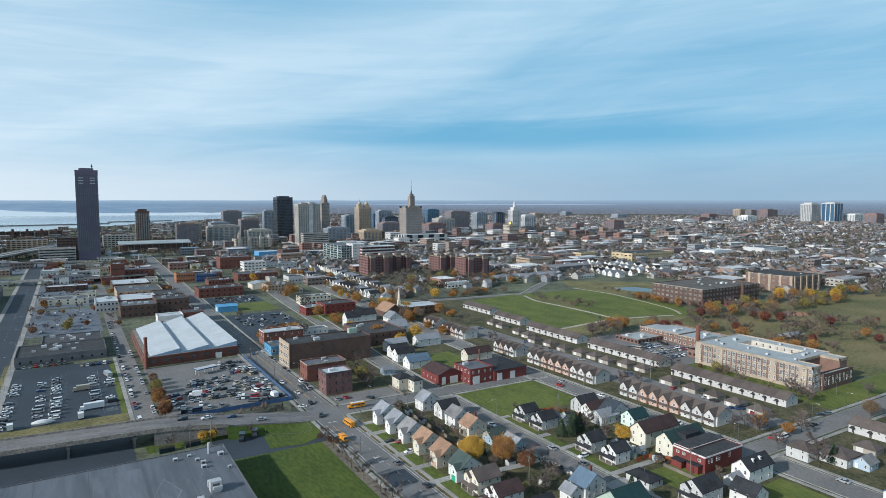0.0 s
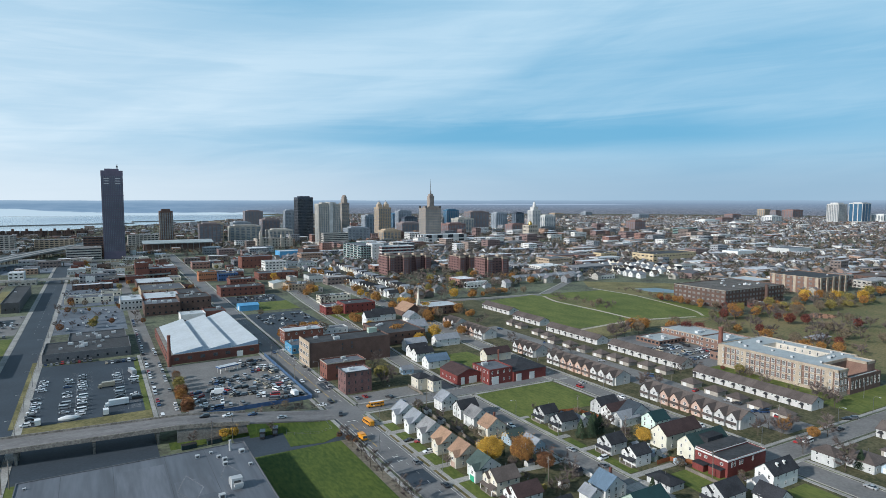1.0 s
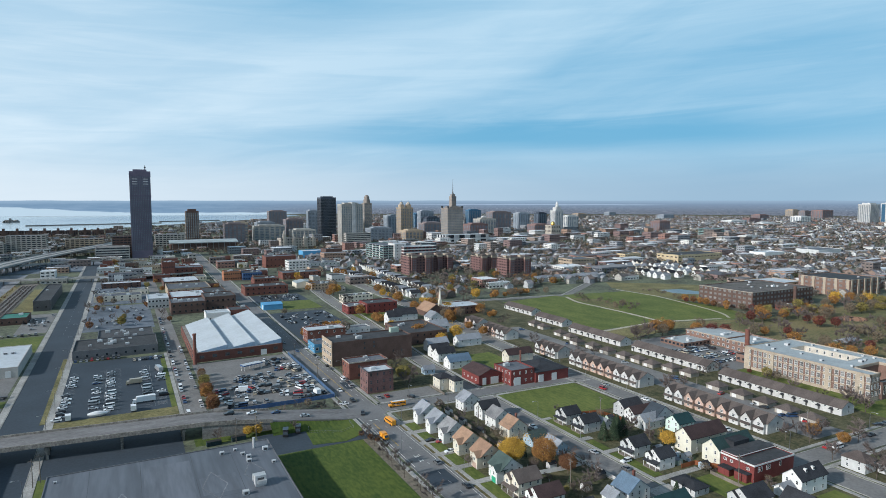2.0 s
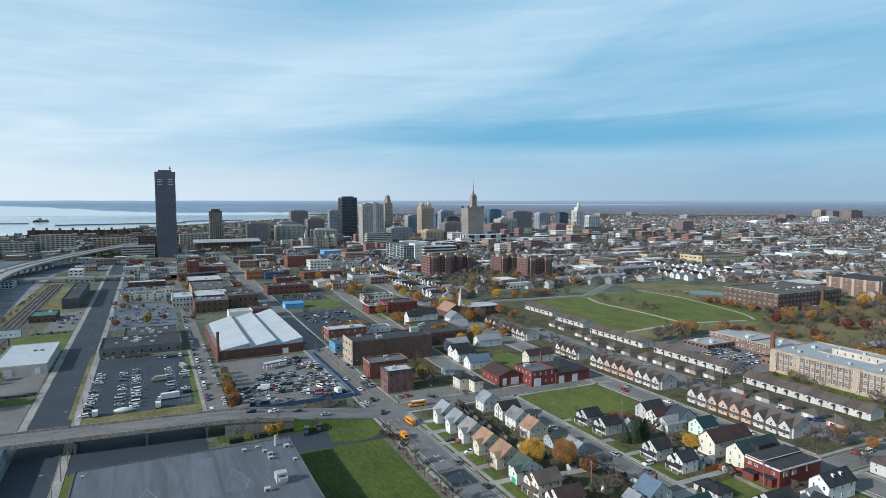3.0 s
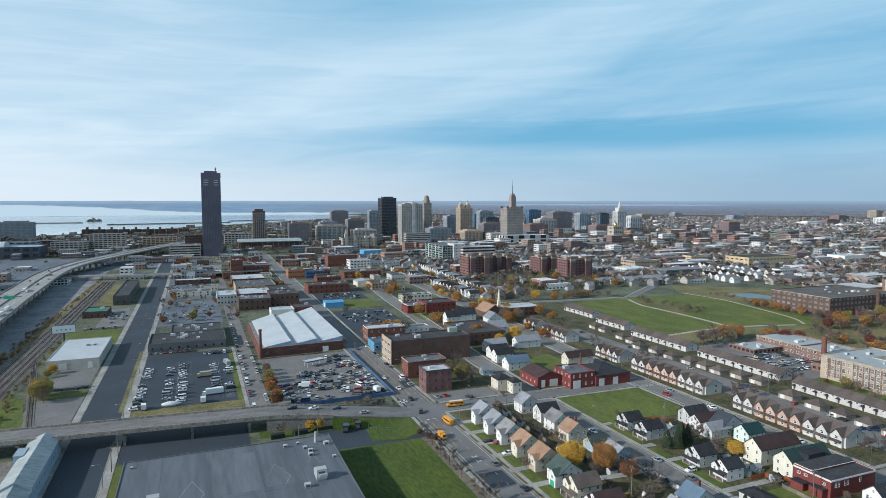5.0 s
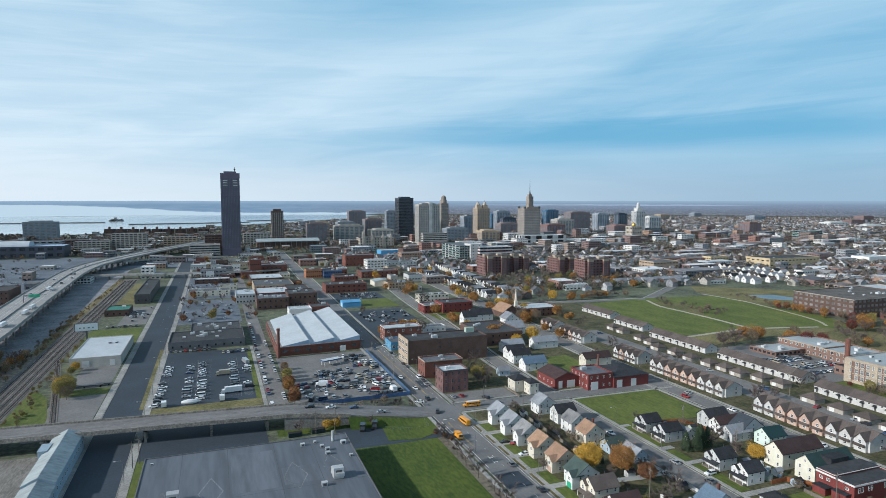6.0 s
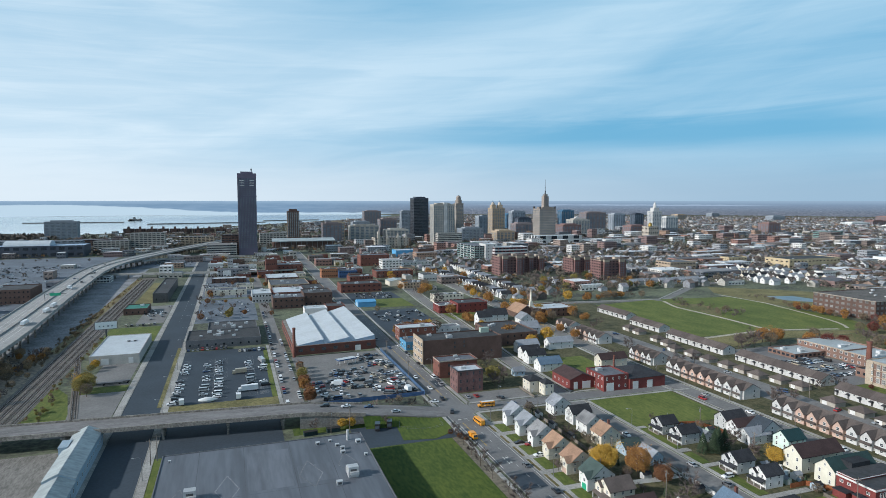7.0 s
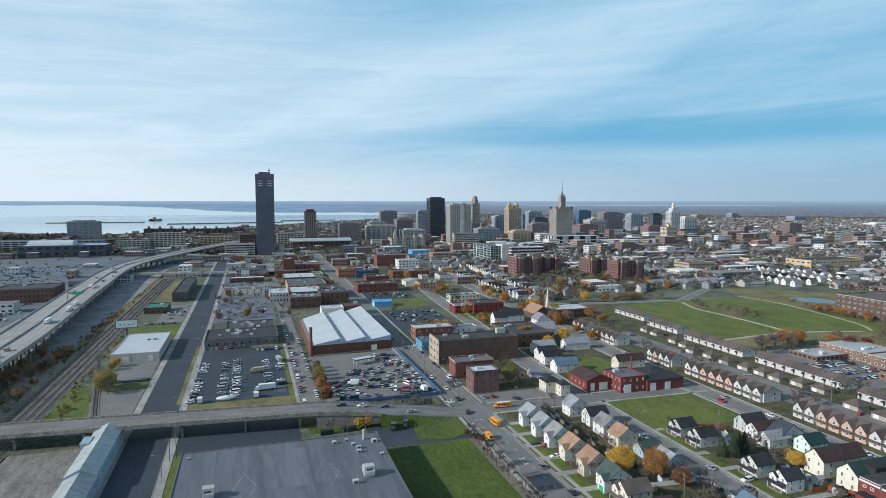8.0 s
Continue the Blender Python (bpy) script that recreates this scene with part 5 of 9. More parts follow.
for z, t_ in ((0.0, 1.8), (5.3, 0.3), (9.2, 0.3)):
    m = MB()
    m.box(-22.64, -35.1, z, -22.4, 38.1, z + t_, 0, True)
    part("stone_band", m, M["stone_pale"], sc, "pale stone string course")
    m = MB()
    m.box(-22.3, -35.14, z, -14.1, -34.9, z + t_, 0, True)
    part("stone_band", m, M["stone_pale"], sc, "pale stone string course")
BAYS = (-30, -13, 21, 36)
for y in BAYS:
    m = MB()
    m.box(-23.1, y - 2.2, 0, -22.4, y + 2.2, h - 0.6)
    part("stone_bay", m, M["stone_pale"], sc, "projecting pale stone bay")
for f in range(3):
    for i in range(22):
        y = -34 + i * 3.25
        if min(abs(y - c) for c in BAYS) < 2.0:
            part("window", window_mesh(1.1, 2.2, glass="glass_blind"), None, sc, "", pose(-23.1, y, 2.4 + f * 3.9, 0, 0, -90))
        else:
            part("window", window_mesh(2.1, 2.7, glass="glass_blind"), None, sc, "", pose(-22.66, y, 2.1 + f * 3.9, 0, 0, -90))
            if f:
                m = MB()
                m.box(-22.6, y - 1.05, 0.9 + f * 3.9, -22.45, y + 1.05, 1.9 + f * 3.9, 0, True)
                part("spandrel", m, M["stone_pale"], sc, "pale stone panel under a window")
    for i in range(3):
        part("window", window_mesh(1.6, 2.6, glass="glass_blind"), None, sc, "", pose(-20.9 + i * 2.6, -35.16, 2.2 + f * 3.9))
for f in range(2):
    for i in range(7):
        part("window", window_mesh(1.2, 2.0), None, sc, "", pose(12, -9 + i * 4.6, 7 + f * 4.0, 0, 0, -90))
for x, y, s in ((-12, -20, 1.2), (-15, -5, 1.5), (-10, 10, 1.3), (-14, 25, 1.8), (17, -10, 1.2), (16, 5, 1.5), (4, 28, 2.2), (8, -16, 1.4), (17, -16, 1.2), (17, 20, 1.3), (-8, 33, 1.6), (2, -17, 2.0)):
    roof_unit(x, y, h - 0.35, s * 1.3, s, s * 0.7, sc, (0, 0))
gym = flat("school_gym", 352.3, 175, 383.6, 178.2, 9.2, "brick_brown", "membrane_pale", "dark brick school gym with tall windows", "school", 1, (8, 1), (1.4, 4.6), units=0, singly=True, frame_mat="trim")
flat("school_wing", 377, 249.9, 406, 290, 7.2, "brick_school", "membrane_pale", "two storey tan brick school wing", "school", 2, (6, 9), (2.0, 1.7), singly=True, units=5, cornice="stone_pale", sides=("-x",))
flat("school_wing", 378.5, 290.2, 407, 326, 7.2, "brick_school", "membrane_pale", "two storey tan brick school wing end", "school", 2, (4, 8), (2.0, 1.7), singly=True, units=3, cornice="stone_pale", sides=("-x",))
flat("school_annex", 351, 303.5, 378.2, 325, 3.6, "brick_school", "membrane_pale", "low flat roofed school annex by the car park", "school", 1, (7, 6), (2.4, 1.6), units=3)
flat("school_annex", 353, 255.4, 376.8, 263, 5.2, "brick_school", "membrane_grey", "low porch block of the school", "school", 1, (3, 2), (2.0, 1.6), units=0)
stack("school_chimney", 374.6, 271, 1.7, 17.5, "brick_red", "tall round red brick school chimney")

# the dark brick schools beyond the park
flat("old_school", 529, 379, 623, 440, 17.5, "brick_brown", "roof_gravel", "large dark brick school block of four storeys", "school", 4, (18, 11), (2.6, 2.2), units=8, cornice="stone", fill=0.6, glass="glass_blind")
stack("school_chimney", 590, 376.5, 1.8, 20, "brick_brown", "round brick chimney of the dark school")
flat("old_school", 556, 358, 586, 374, 5, "brick_red", "membrane_grey", "low brick boiler house of the school", "school", 1, (4, 2))
flat("old_school", 660, 450, 720, 490, 9, "brick_tan", "membrane_white", "pale roofed gym behind the dark school", "school", 2, (6, 4))
sch = flat("old_school", 695, 383, 755, 440, 19, "brick_school", "membrane_dark", "tall brick school with pale stone bays", "school", 4, (9, 9), (2.0, 2.4), cornice="stone_pale", fill=0.55, glass="glass_blind")
for i in range(5):
    m = MB()
    m.box(-30.8, -28 + i * 12.5, 0, -29.9, -25 + i * 12.5, 19.5)
    part("stone_bay", m, M["stone_pale"], sch, "projecting pale stone bay")
    m = MB()
    m.box(-28 + i * 12.5, -29.2, 0, -25 + i * 12.5, -28.4, 19.5)
    part("stone_bay", m, M["stone_pale"], sch, "projecting pale stone bay")
flat("brick_flats", 852, 400, 908, 432, 9, "brick_brown", "shingle_brown", "long low brown brick flats", "building", 2, (10, 5))

# west side of the wide road
ws = flat("white_store", -88, 435.5, -59, 500, 6.4, "panel_beige", "membrane_white", "white flat roofed store with loading doors", "store", 1, (0, 0), parapet=0.4, units=0)
for x, w in ((-5.5, 4.2), (9.5, 2.8)):
    m = MB()
    m.box(x - w / 2, -32.4, 0.3, x + w / 2, -32.2, 4.2)
    for k in range(1, 6):
        m.box(x - w / 2, -32.43, k * 0.7 + 0.2, x + w / 2, -32.25, k * 0.7 + 0.26)
    part("loading_door", m, M["trim"], ws, "white roller door")
for x, y in ((3, 8), (7, 8)):
    roof_unit(x, y, 6.0, 2.4, 1.8, 1.3, ws, (0, 0))
# long shed beside the wide road, three roof lengths
for y0, y1, z, tint in ((170, 212, 6.6, "metal_blue"), (212, 243, 7.8, "metal_blue"), (243, 292, 8.8, "metal_blue")):
    ob = thing("shed", -60.3, (y0 + y1) / 2, 0, 0, "long gabled shed with pale blue metal roof", "shed", "sheds by the wide road")
    part("wall", gable_body(10.5, y1 - y0, z - 2.4, 2.4, "y"), M["siding_blue"], ob)
    part("roof", gable_roof(10.5, y1 - y0, z - 2.4, 2.4, "y", 0.2), [M[tint]], ob, "pale blue corrugated metal roof")
    n = int((y1 - y0) / 4)
    for i in range(n):
        part("window", window_mesh(1.3, 1.6, "trim"), None, ob, "", on_face("+x", 10.5, y1 - y0, (i - (n - 1) / 2) * 4, 2.6))
m = MB()
m.box(-1.6, -4, 0, 1.6, 4, 3.4)
m.box(-1.8, -4.2, 3.4, 1.8, 4.2, 3.65, 0, True)
part("roof_hut", m, M["siding_blue"], ob, "pale blue hut standing out of the roof", pose(-5.2, 8.5, 4.2))
# others by the road
flat("black_store", -79, 690, -65, 822, 10, "steel_dark", "membrane_dark", "long black warehouse beside the road", "warehouse", 1, (2, 8))
gs = flat("green_store", -96, 622, -76, 650, 6, "brick_brown", "roof_green", "low store with a green roof", "store", 1, (4, 3))
flat("low_brick", -33, 463, 18, 500, 6.2, "panel_grey", "membrane_dark", "low dark walled building with dark flat roof", "building", 1, (9, 4), units=9)
flat("low_brick", -20, 500.4, 17, 535, 5.4, "panel_grey", "membrane_dark", "low dark roofed grey building", "building", 1, (6, 4), units=8)
flat("brick_depot", -252, 727, -197, 770, 15, "brick_brown", "membrane_dark", "long dark brick depot beyond the highway", "depot", 3, (14, 6))
# low commercial strip west of the main street
for a in ((36, 612, 66, 640, 11, "brick_brown", "membrane_grey"), (66, 618, 94, 650, 13.5, "brick_brown", "membrane_dark"), (39, 655, 72, 700, 10, "brick_red", "membrane_white"),
          (40, 725, 84, 775, 9, "brick_tan", "membrane_grey"), (72, 664, 95, 720, 9, "brick_brown", "membrane_dark"), (18, 655, 37, 690, 10, "siding_grey", "membrane_white"),
          (44, 905, 60, 925, 22, "brick_red", "membrane_dark"), (60, 910, 96, 940, 13, "brick_red", "membrane_grey"), (40, 800, 80, 850, 8, "brick_brown", "membrane_white"),
          (-30, 720, 14, 745, 6, "siding_cream", "membrane_grey"), (-26, 830, 16, 850, 6, "brick_brown", "membrane_white")):
    flat("low_block", *a, "flat roofed brick commercial block", "building", 2, (6, 5), (1.6, 1.6), units=4, group="commercial blocks")
# east side
for a in ((116, 695, 163, 722, 10, "brick_red", "membrane_dark"), (140, 772, 170, 795, 9, "brick_red", "membrane_dark"), (114, 842, 136, 860, 12, "brick_orange", "membrane_dark"),
          (137, 836, 162, 862, 9.5, "paint_navy", "membrane_dark"), (185, 818, 237, 846, 9, "brick_red", "membrane_grey"), (193, 706, 224, 735, 7, "brick_tan", "membrane_dark"),
          (194, 972, 241, 1000, 18, "brick_red", "membrane_grey"), (313, 1048, 343, 1080, 20, "brick_brown", "membrane_dark"), (196, 598, 228, 612, 8, "siding_cream", "membrane_dark"),
          (252, 930, 300, 960, 9, "siding_grey", "membrane_grey")):
    flat("low_block", *a, "flat roofed commercial block beside the street", "building", 2, (8, 4), (1.6, 1.6), units=3, group="commercial blocks")
flat("red_store", 181, 538, 197, 556, 8, "red_paint", "membrane_grey", "red painted corner store with white roof edge", "store", 2, (4, 4), cornice="trim")
flat("red_store", 198, 534, 228, 556, 9.5, "red_paint", "membrane_dark", "long red painted store", "store", 2, (6, 4))
bs = thing("blue_shed", 125, 603, 0, 0, "bright blue metal shed beside grass", "shed")
part("wall", gable_body(18, 15, 5, 1.6, "x"), M["metal_bright"], bs)
part("roof", gable_roof(18, 15, 5, 1.6, "x", 0.2), M["metal_bright"], bs)
m = MB()
m.box(-9.1, -3, 0.1, -8.95, 1, 4)
part("loading_door", m, M["trim"], bs)
bw = thing("beige_warehouse", 192, 742, 0, 0, "beige gabled metal warehouse", "warehouse")
part("wall", gable_body(21, 22, 6, 2, "y"), M["siding_cream"], bw)
part("roof", gable_roof(21, 22, 6, 2, "y", 0.2), M["metal_blue"], bw)
# church with a thin steeple
flat("church_hall", 258, 489, 296, 516, 8, "brick_brown", "membrane_white", "flat roofed brick church hall", "church hall", 2, (8, 4))
ch = thing("church", 249, 505, 0, 0, "brick church with a broad tan roof and thin steeple", "church")
part("wall", gable_body(18, 24, 5, 6, "y"), M["brick_brown"], ch)
part("roof", gable_roof(18, 24, 5, 6, "y", 0.4), M["shingle_tan"], ch)
m = MB()
m.box(8.5, -2, 0, 11, 0.5, 13)
m.tube((9.75, -0.75, 13), (9.75, -0.75, 26), 1.3, 0.05, 8)
part("steeple", m, M["siding_cream"], ch)

# scattered low buildings of the middle distance
rm = random.Random(77)
MIDWALL = ["brick_red", "brick_brown", "brick_tan", "siding_white", "siding_grey", "siding_cream", "brick_red", "concrete_tower"]
MIDROOF = ["membrane_dark", "membrane_grey", "membrane_white", "membrane_dark"]
taken = [(o.location.x, o.location.y, max(o.children[0].dimensions[:2]) if o.children else 10) for o in scene.objects if o.type == "EMPTY" and o.get("category") and not o.get("kind")]
for x0, y0, x1, y1, n in ((20, 700, 96, 1180, 16), (122, 690, 250, 1150, 20), (-32, 700, 16, 1150, 12), (-30, 950, 96, 1180, 8)):
    made = 0
    for k in range(400):
        if made >= n:
            break
        x, y = rm.uniform(x0, x1), rm.uniform(y0, y1)
        w, d, h = rm.uniform(9, 24), rm.uniform(9, 24), rm.uniform(4.5, 9)
        if abs(x - 185 - (y - 560) * 0.085) < w / 2 + 7 or abs(x - 107 - (y - 420) * 0.015) < w / 2 + 10:
            continue
        if any(abs(x - a) < (w + s) / 2 + 3 and abs(y - c) < (d + s) / 2 + 3 for a, c, s in taken):
            continue
        taken.append((x, y, max(w, d)))
        made += 1
        wall = rm.choice(MIDWALL)
        kind = wall.split("_")[0] + (" " + wall.split("_")[1] if "siding" in wall or "brick" in wall else "")
        flat("low_block", x - w / 2, y - d / 2, x + w / 2, y + d / 2, h, wall, rm.choice(MIDROOF), "low flat roofed " + kind.replace("siding ", "").replace("brick ", "") + " walled shop block", "building",
             1, (int(w / 3.5), int(d / 3.5)), (1.6, 1.5), units=rm.randrange(3), group="commercial blocks")

# ---- houses along the near streets ----
STRIP = "houses along the main street"
house(121, 255.5, 130.8, 264.1, 4.9, "y", "siding_white", "shingle_slate", "white sided house with slate grey roof", wing=True, group=STRIP)
house(121, 242, 130.8, 250.6, 4.9, "y", "siding_white", "shingle_slate", "white sided house with pale grey roof", wing=True, group=STRIP)
house(121, 229, 130.8, 237.6, 4.9, "y", "siding_white", "shingle_grey", "white sided house with grey roof", wing=True, group=STRIP)
house(121, 215.2, 130.8, 223.79999999999998, 4.9, "y", "siding_cream", "shingle_tan", "cream sided house with tan shingle roof", wing=True, group=STRIP, door_mat="siding_cream")
house(121, 200.6, 130.8, 209.2, 4.9, "y", "siding_cream", "shingle_tan", "cream sided house with light brown roof", wing=True, group=STRIP, door_mat="siding_peach")
house(121, 186.3, 130.8, 194.9, 4.9, "y", "siding_white", "shingle_green", "white sided house with dark green roof and garage", wing=True, group=STRIP, door_mat="paint_green")
house(120.5, 174, 130.5, 182, 5.4, "x", "siding_cream", "shingle_brown", "cream house with brown roof and front porch", porch=True, group=STRIP)
house(120.5, 161.5, 131, 169, 5.0, "x", "siding_white", "shingle_red", "white house with dark red roof", porch=True, group=STRIP)
house(121, 146, 133, 154, 5.4, "x", "siding_grey", "shingle_dark", "grey house with dark roof and porch", porch=True, group=STRIP)
house(121, 131, 133, 139, 5.4, "x", "siding_white", "shingle_brown", "white house with brown roof", porch=True, group=STRIP)
SEC = "houses along the second street"
house(146.5, 260, 156, 268, 5.2, "y", "siding_white", "shingle_slate", "white house with slate grey roof", front="+x", group=SEC)
house(149, 246, 159, 253.5, 5.4, "x", "siding_white", "shingle_dark", "white house with dark blue grey roof", front="+x", group=SEC)
house(147.5, 232, 156.5, 241, 5.4, "y", "siding_white", "shingle_grey", "white house with pale grey roof", front="+x", group=SEC)
house(146.5, 219, 156, 227, 5.3, "y", "siding_cream", "shingle_tan", "cream house with tan roof", front="+x", group=SEC, chimney=True)
house(151, 208, 159, 215, 3.2, "x", "siding_blue", "shingle_green", "low blue cottage with dark green roof", front="+x", floors=1, group=SEC)
house(155, 197, 160.8, 206, 3.4, "y", "siding_blue", "shingle_slate", "low blue cottage with blue grey roof", front="+x", floors=1, group=SEC)
house(150.5, 151.5, 160.5, 159.5, 4.7, "y", "siding_white", "roof_blue", "white house with blue roof and side wing", front="+x", group=SEC, chimney=True)
house(144.4, 152.5, 150.2, 158, 3.4, "y", "siding_white", "shingle_slate", "small white wing of the blue roofed house", front="-x", floors=1, group=SEC)
house(150, 133, 163.5, 146, 4.0, "x", "siding_green", "roof_teal", "low house under a broad teal roof", front="+x", floors=1, group=SEC)
house(152, 296.5, 160.5, 305, 6.4, "hip", "siding_cream", "shingle_dark", "cream house with dark hipped roof", rise=2.6, front="-y", group=SEC)
house(157.5, 289.8, 163, 296, 6.2, "hip", "siding_cream", "shingle_dark", "cream house with red awning by the corner", rise=2.4, front="-y", group=SEC)
house(180.6, 222.3, 189, 229.5, 4.8, "x", "siding_grey", "shingle_dark", "grey house with dark roof and front porch", porch=True, group=SEC)
house(180.8, 210, 190, 217, 4.9, "x", "siding_grey", "shingle_dark", "pale grey house with charcoal roof and porch", porch=True, wing=False, group=SEC)
house(191.2, 209, 196, 215, 3.2, "y", "siding_white", "shingle_slate", "small white garage with gabled front", floors=1, front="-y", group=SEC, category="garage")
house(181.2, 179.6, 189.8, 187, 5.0, "x", "siding_grey", "shingle_dark", "light grey house with black roof and porch", porch=True, group=SEC)
house(181.6, 166.6, 189.8, 173.6, 5.0, "x", "siding_white", "shingle_dark", "white house with dark roof and grey porch", porch=True, group=SEC)
house(181.5, 127.5, 193, 136, 5.0, "x", "siding_grey", "shingle_dark", "grey house with dark roof behind the garage", porch=True, group=SEC)
house(194.5, 117, 203, 126, 4.4, "y", "siding_white", "shingle_dark", "white house with dark roof and wide eaves", front="-y", group=SEC)
house(176, 145.4, 183.4, 156.2, 2.5, "hip", "siding_grey", "shingle_dark", "three car garage with a low hipped roof", rise=1.5, floors=1, front="-x", group=SEC, category="garage")
THIRD = "houses along the third street"
house(212, 217.5, 224, 225, 4.8, "x", "siding_grey", "shingle_dark", "blue grey house with charcoal roof", front="+x", group=THIRD)
house(210.5, 209.5, 227, 216, 4.6, "x", "siding_white", "shingle_maroon", "white house with long dark red roof", front="+x", group=THIRD)
house(208, 200, 219.5, 207, 4.0, "x", "siding_grey", "shingle_slate", "grey house with slate roof", front="+x", group=THIRD)
house(215, 201, 227.5, 208.8, 4.4, "y", "siding_white", "shingle_navy", "white house with dark blue roof", front="+x", group=THIRD)
house(218.5, 190, 228, 198, 4.6, "x", "siding_mint", "roof_teal", "pale mint house with teal roof", front="+x", group=THIRD)
house(205, 172, 226.5, 180.5, 6.6, "x", "siding_ivory", "shingle_maroon", "tall ivory house with dark brown roof", front="+x", group=THIRD, rise=3.6)
house(206, 159, 227, 167.4, 6.2, "x", "siding_ivory", "shingle_darkgreen", "cream house with steep dark green roof", front="+x", group=THIRD, rise=3.6)
house(209.6, 128, 224.4, 135.4, 6.0, "x", "siding_white", "shingle_dark", "white house with dark roof and skylights", front="+x", group=THIRD, rise=3.2)
house(203.6, 130, 209.4, 134.5, 3.0, "x", "siding_white", "shingle_slate", "small white lean-to by the white house", front="-x", floors=1, group=THIRD)
red = flat("red_building", 204.6, 143, 228, 157.5, 6.8, "red_paint", "membrane_dark", "red painted flat building with white eaves", "building", 2, (0, 0), (0.9, 1.9), singly=True, cornice="trim", units=0, parapet=0.2)
m = MB()
m.box(-11.2, 0.4, 6.6, 11.0, 7.15, 7.5, 1)
m.box(-11.5, 0.1, 7.2, 11.3, 7.45, 7.35)
m.box(-11.25, 0.35, 7.5, 11.05, 7.2, 7.56, 2, True)
part("upper_roof", m, [M["trim"], M["red_paint"], M["membrane_dark"]], red, "raised dark roof with a white eave")
for x in (-9.2, -7.6, -4.4, -3.0, 3.6):
    part("window", window_mesh(0.9, 1.8), None, red, "", pose(x, -7.25, 3.9))
for y, z in ((-4.6, 4.2), (2.4, 4.4), (5.2, 4.4)):
    part("window", window_mesh(1.4, 1.0), None, red, "", pose(-11.7, y, z, 0, 0, -90))
m = MB()
m.box(-14.5, -6.2, 0, -11.75, -1, 3.2)
m.box(-14.7, -6.4, 3.2, -11.75, -0.8, 3.4, 1, True)
part("lean_to", m, [M["red_paint"], M["shingle_dark"]], red, "red painted lean-to with a dark roof")
m = MB()
m.box(-15.5, 0.5, 0, -11.75, 5.5, 2.7)
m.box(-15.7, 0.3, 2.7, -11.75, 5.7, 2.9, 1, True)
part("lean_to", m, [M["red_paint"], M["shingle_dark"]], red, "red painted lean-to with a dark roof")
skylit = [o for o in scene.objects if o.name.startswith("house") and abs(o.location.x - 217.0) < 0.1 and abs(o.location.y - 131.7) < 0.1][0]
for x in (-2.5, 1.8):
    m = MB()
    m.box(x - 0.45, -2.1, 7.2, x + 0.45, -1.1, 8.9)
    m.box(x - 0.36, -2.14, 7.9, x + 0.36, -2.08, 8.7, 1)
    part("dormer", m, [M["trim"], M["glass"]], skylit, "small white roof dormer")
m = MB()
m.box(-4, 7.3, 6.8, 5, 13, 9.2)
part("roof_dormer", m, M["shingle_dark"], red, "dark raised roof part")
house(249, 128, 256.5, 137, 4.4, "hip", "siding_grey", "shingle_brown", "white corner house with brown hipped roof", rise=2.8, front="-y", group=THIRD)
house(256, 117, 268, 127.5, 3.6, "hip", "siding_grey", "shingle_brown", "low house with broad brown hipped roof", rise=2.4, floors=1, group=THIRD)
house(260.5, 111, 267.5, 116.8, 2.9, "x", "siding_blue", "shingle_grey", "small pale blue house with grey roof", floors=1, group=THIRD)
house(238.5, 84, 247.5, 97, 4.0, "x", "siding_white", "roof_blue", "white house with blue roof by the corner", floors=1, group=THIRD)
NORTH = "houses north of the cross street"
house(177, 331, 192, 340, 4.8, "x", "siding_white", "roof_blue", "white house with blue roof", group=NORTH)
house(178.5, 350, 191, 358, 5.6, "x", "siding_white", "shingle_dark", "white house with dark grey roof", group=NORTH)
house(180, 361, 193, 369, 5.6, "x", "siding_white", "shingle_dark", "white house with steep dark roof", group=NORTH)
house(184.5, 376, 200, 385, 5.4, "x", "siding_white", "shingle_slate", "white house with slate roof", group=NORTH)
house(210, 380, 229, 388, 5.0, "x", "siding_white", "shingle_slate", "white double house with dormers", group=NORTH, front="-y")
house(217, 326, 236, 334, 5.6, "x", "siding_cream", "shingle_maroon", "cream house with long dark red roof", group=NORTH)
house(158, 328, 165, 333, 3.0, "x", "siding_blue", "shingle_slate", "low pale blue shed house", floors=1, group=NORTH)
house(213, 428, 228, 440, 5.4, "x", "siding_white", "shingle_slate", "white house with pale roof", group=NORTH)
house(193, 470, 205, 480, 8.0, "x", "siding_white", "shingle_dark", "tall narrow white gabled house", group=NORTH, rise=4.5)
house(208, 488, 228, 500, 5.6, "x", "siding_white", "shingle_dark", "white house with dark blue roof", group=NORTH)
house(228, 462, 240, 474, 5.6, "y", "siding_white", "shingle_slate", "white gabled house with slate roof", group=NORTH)
house(171, 398, 179, 407, 6.4, "y", "siding_white", "shingle_dark", "white gabled house behind the brick block", group=NORTH)

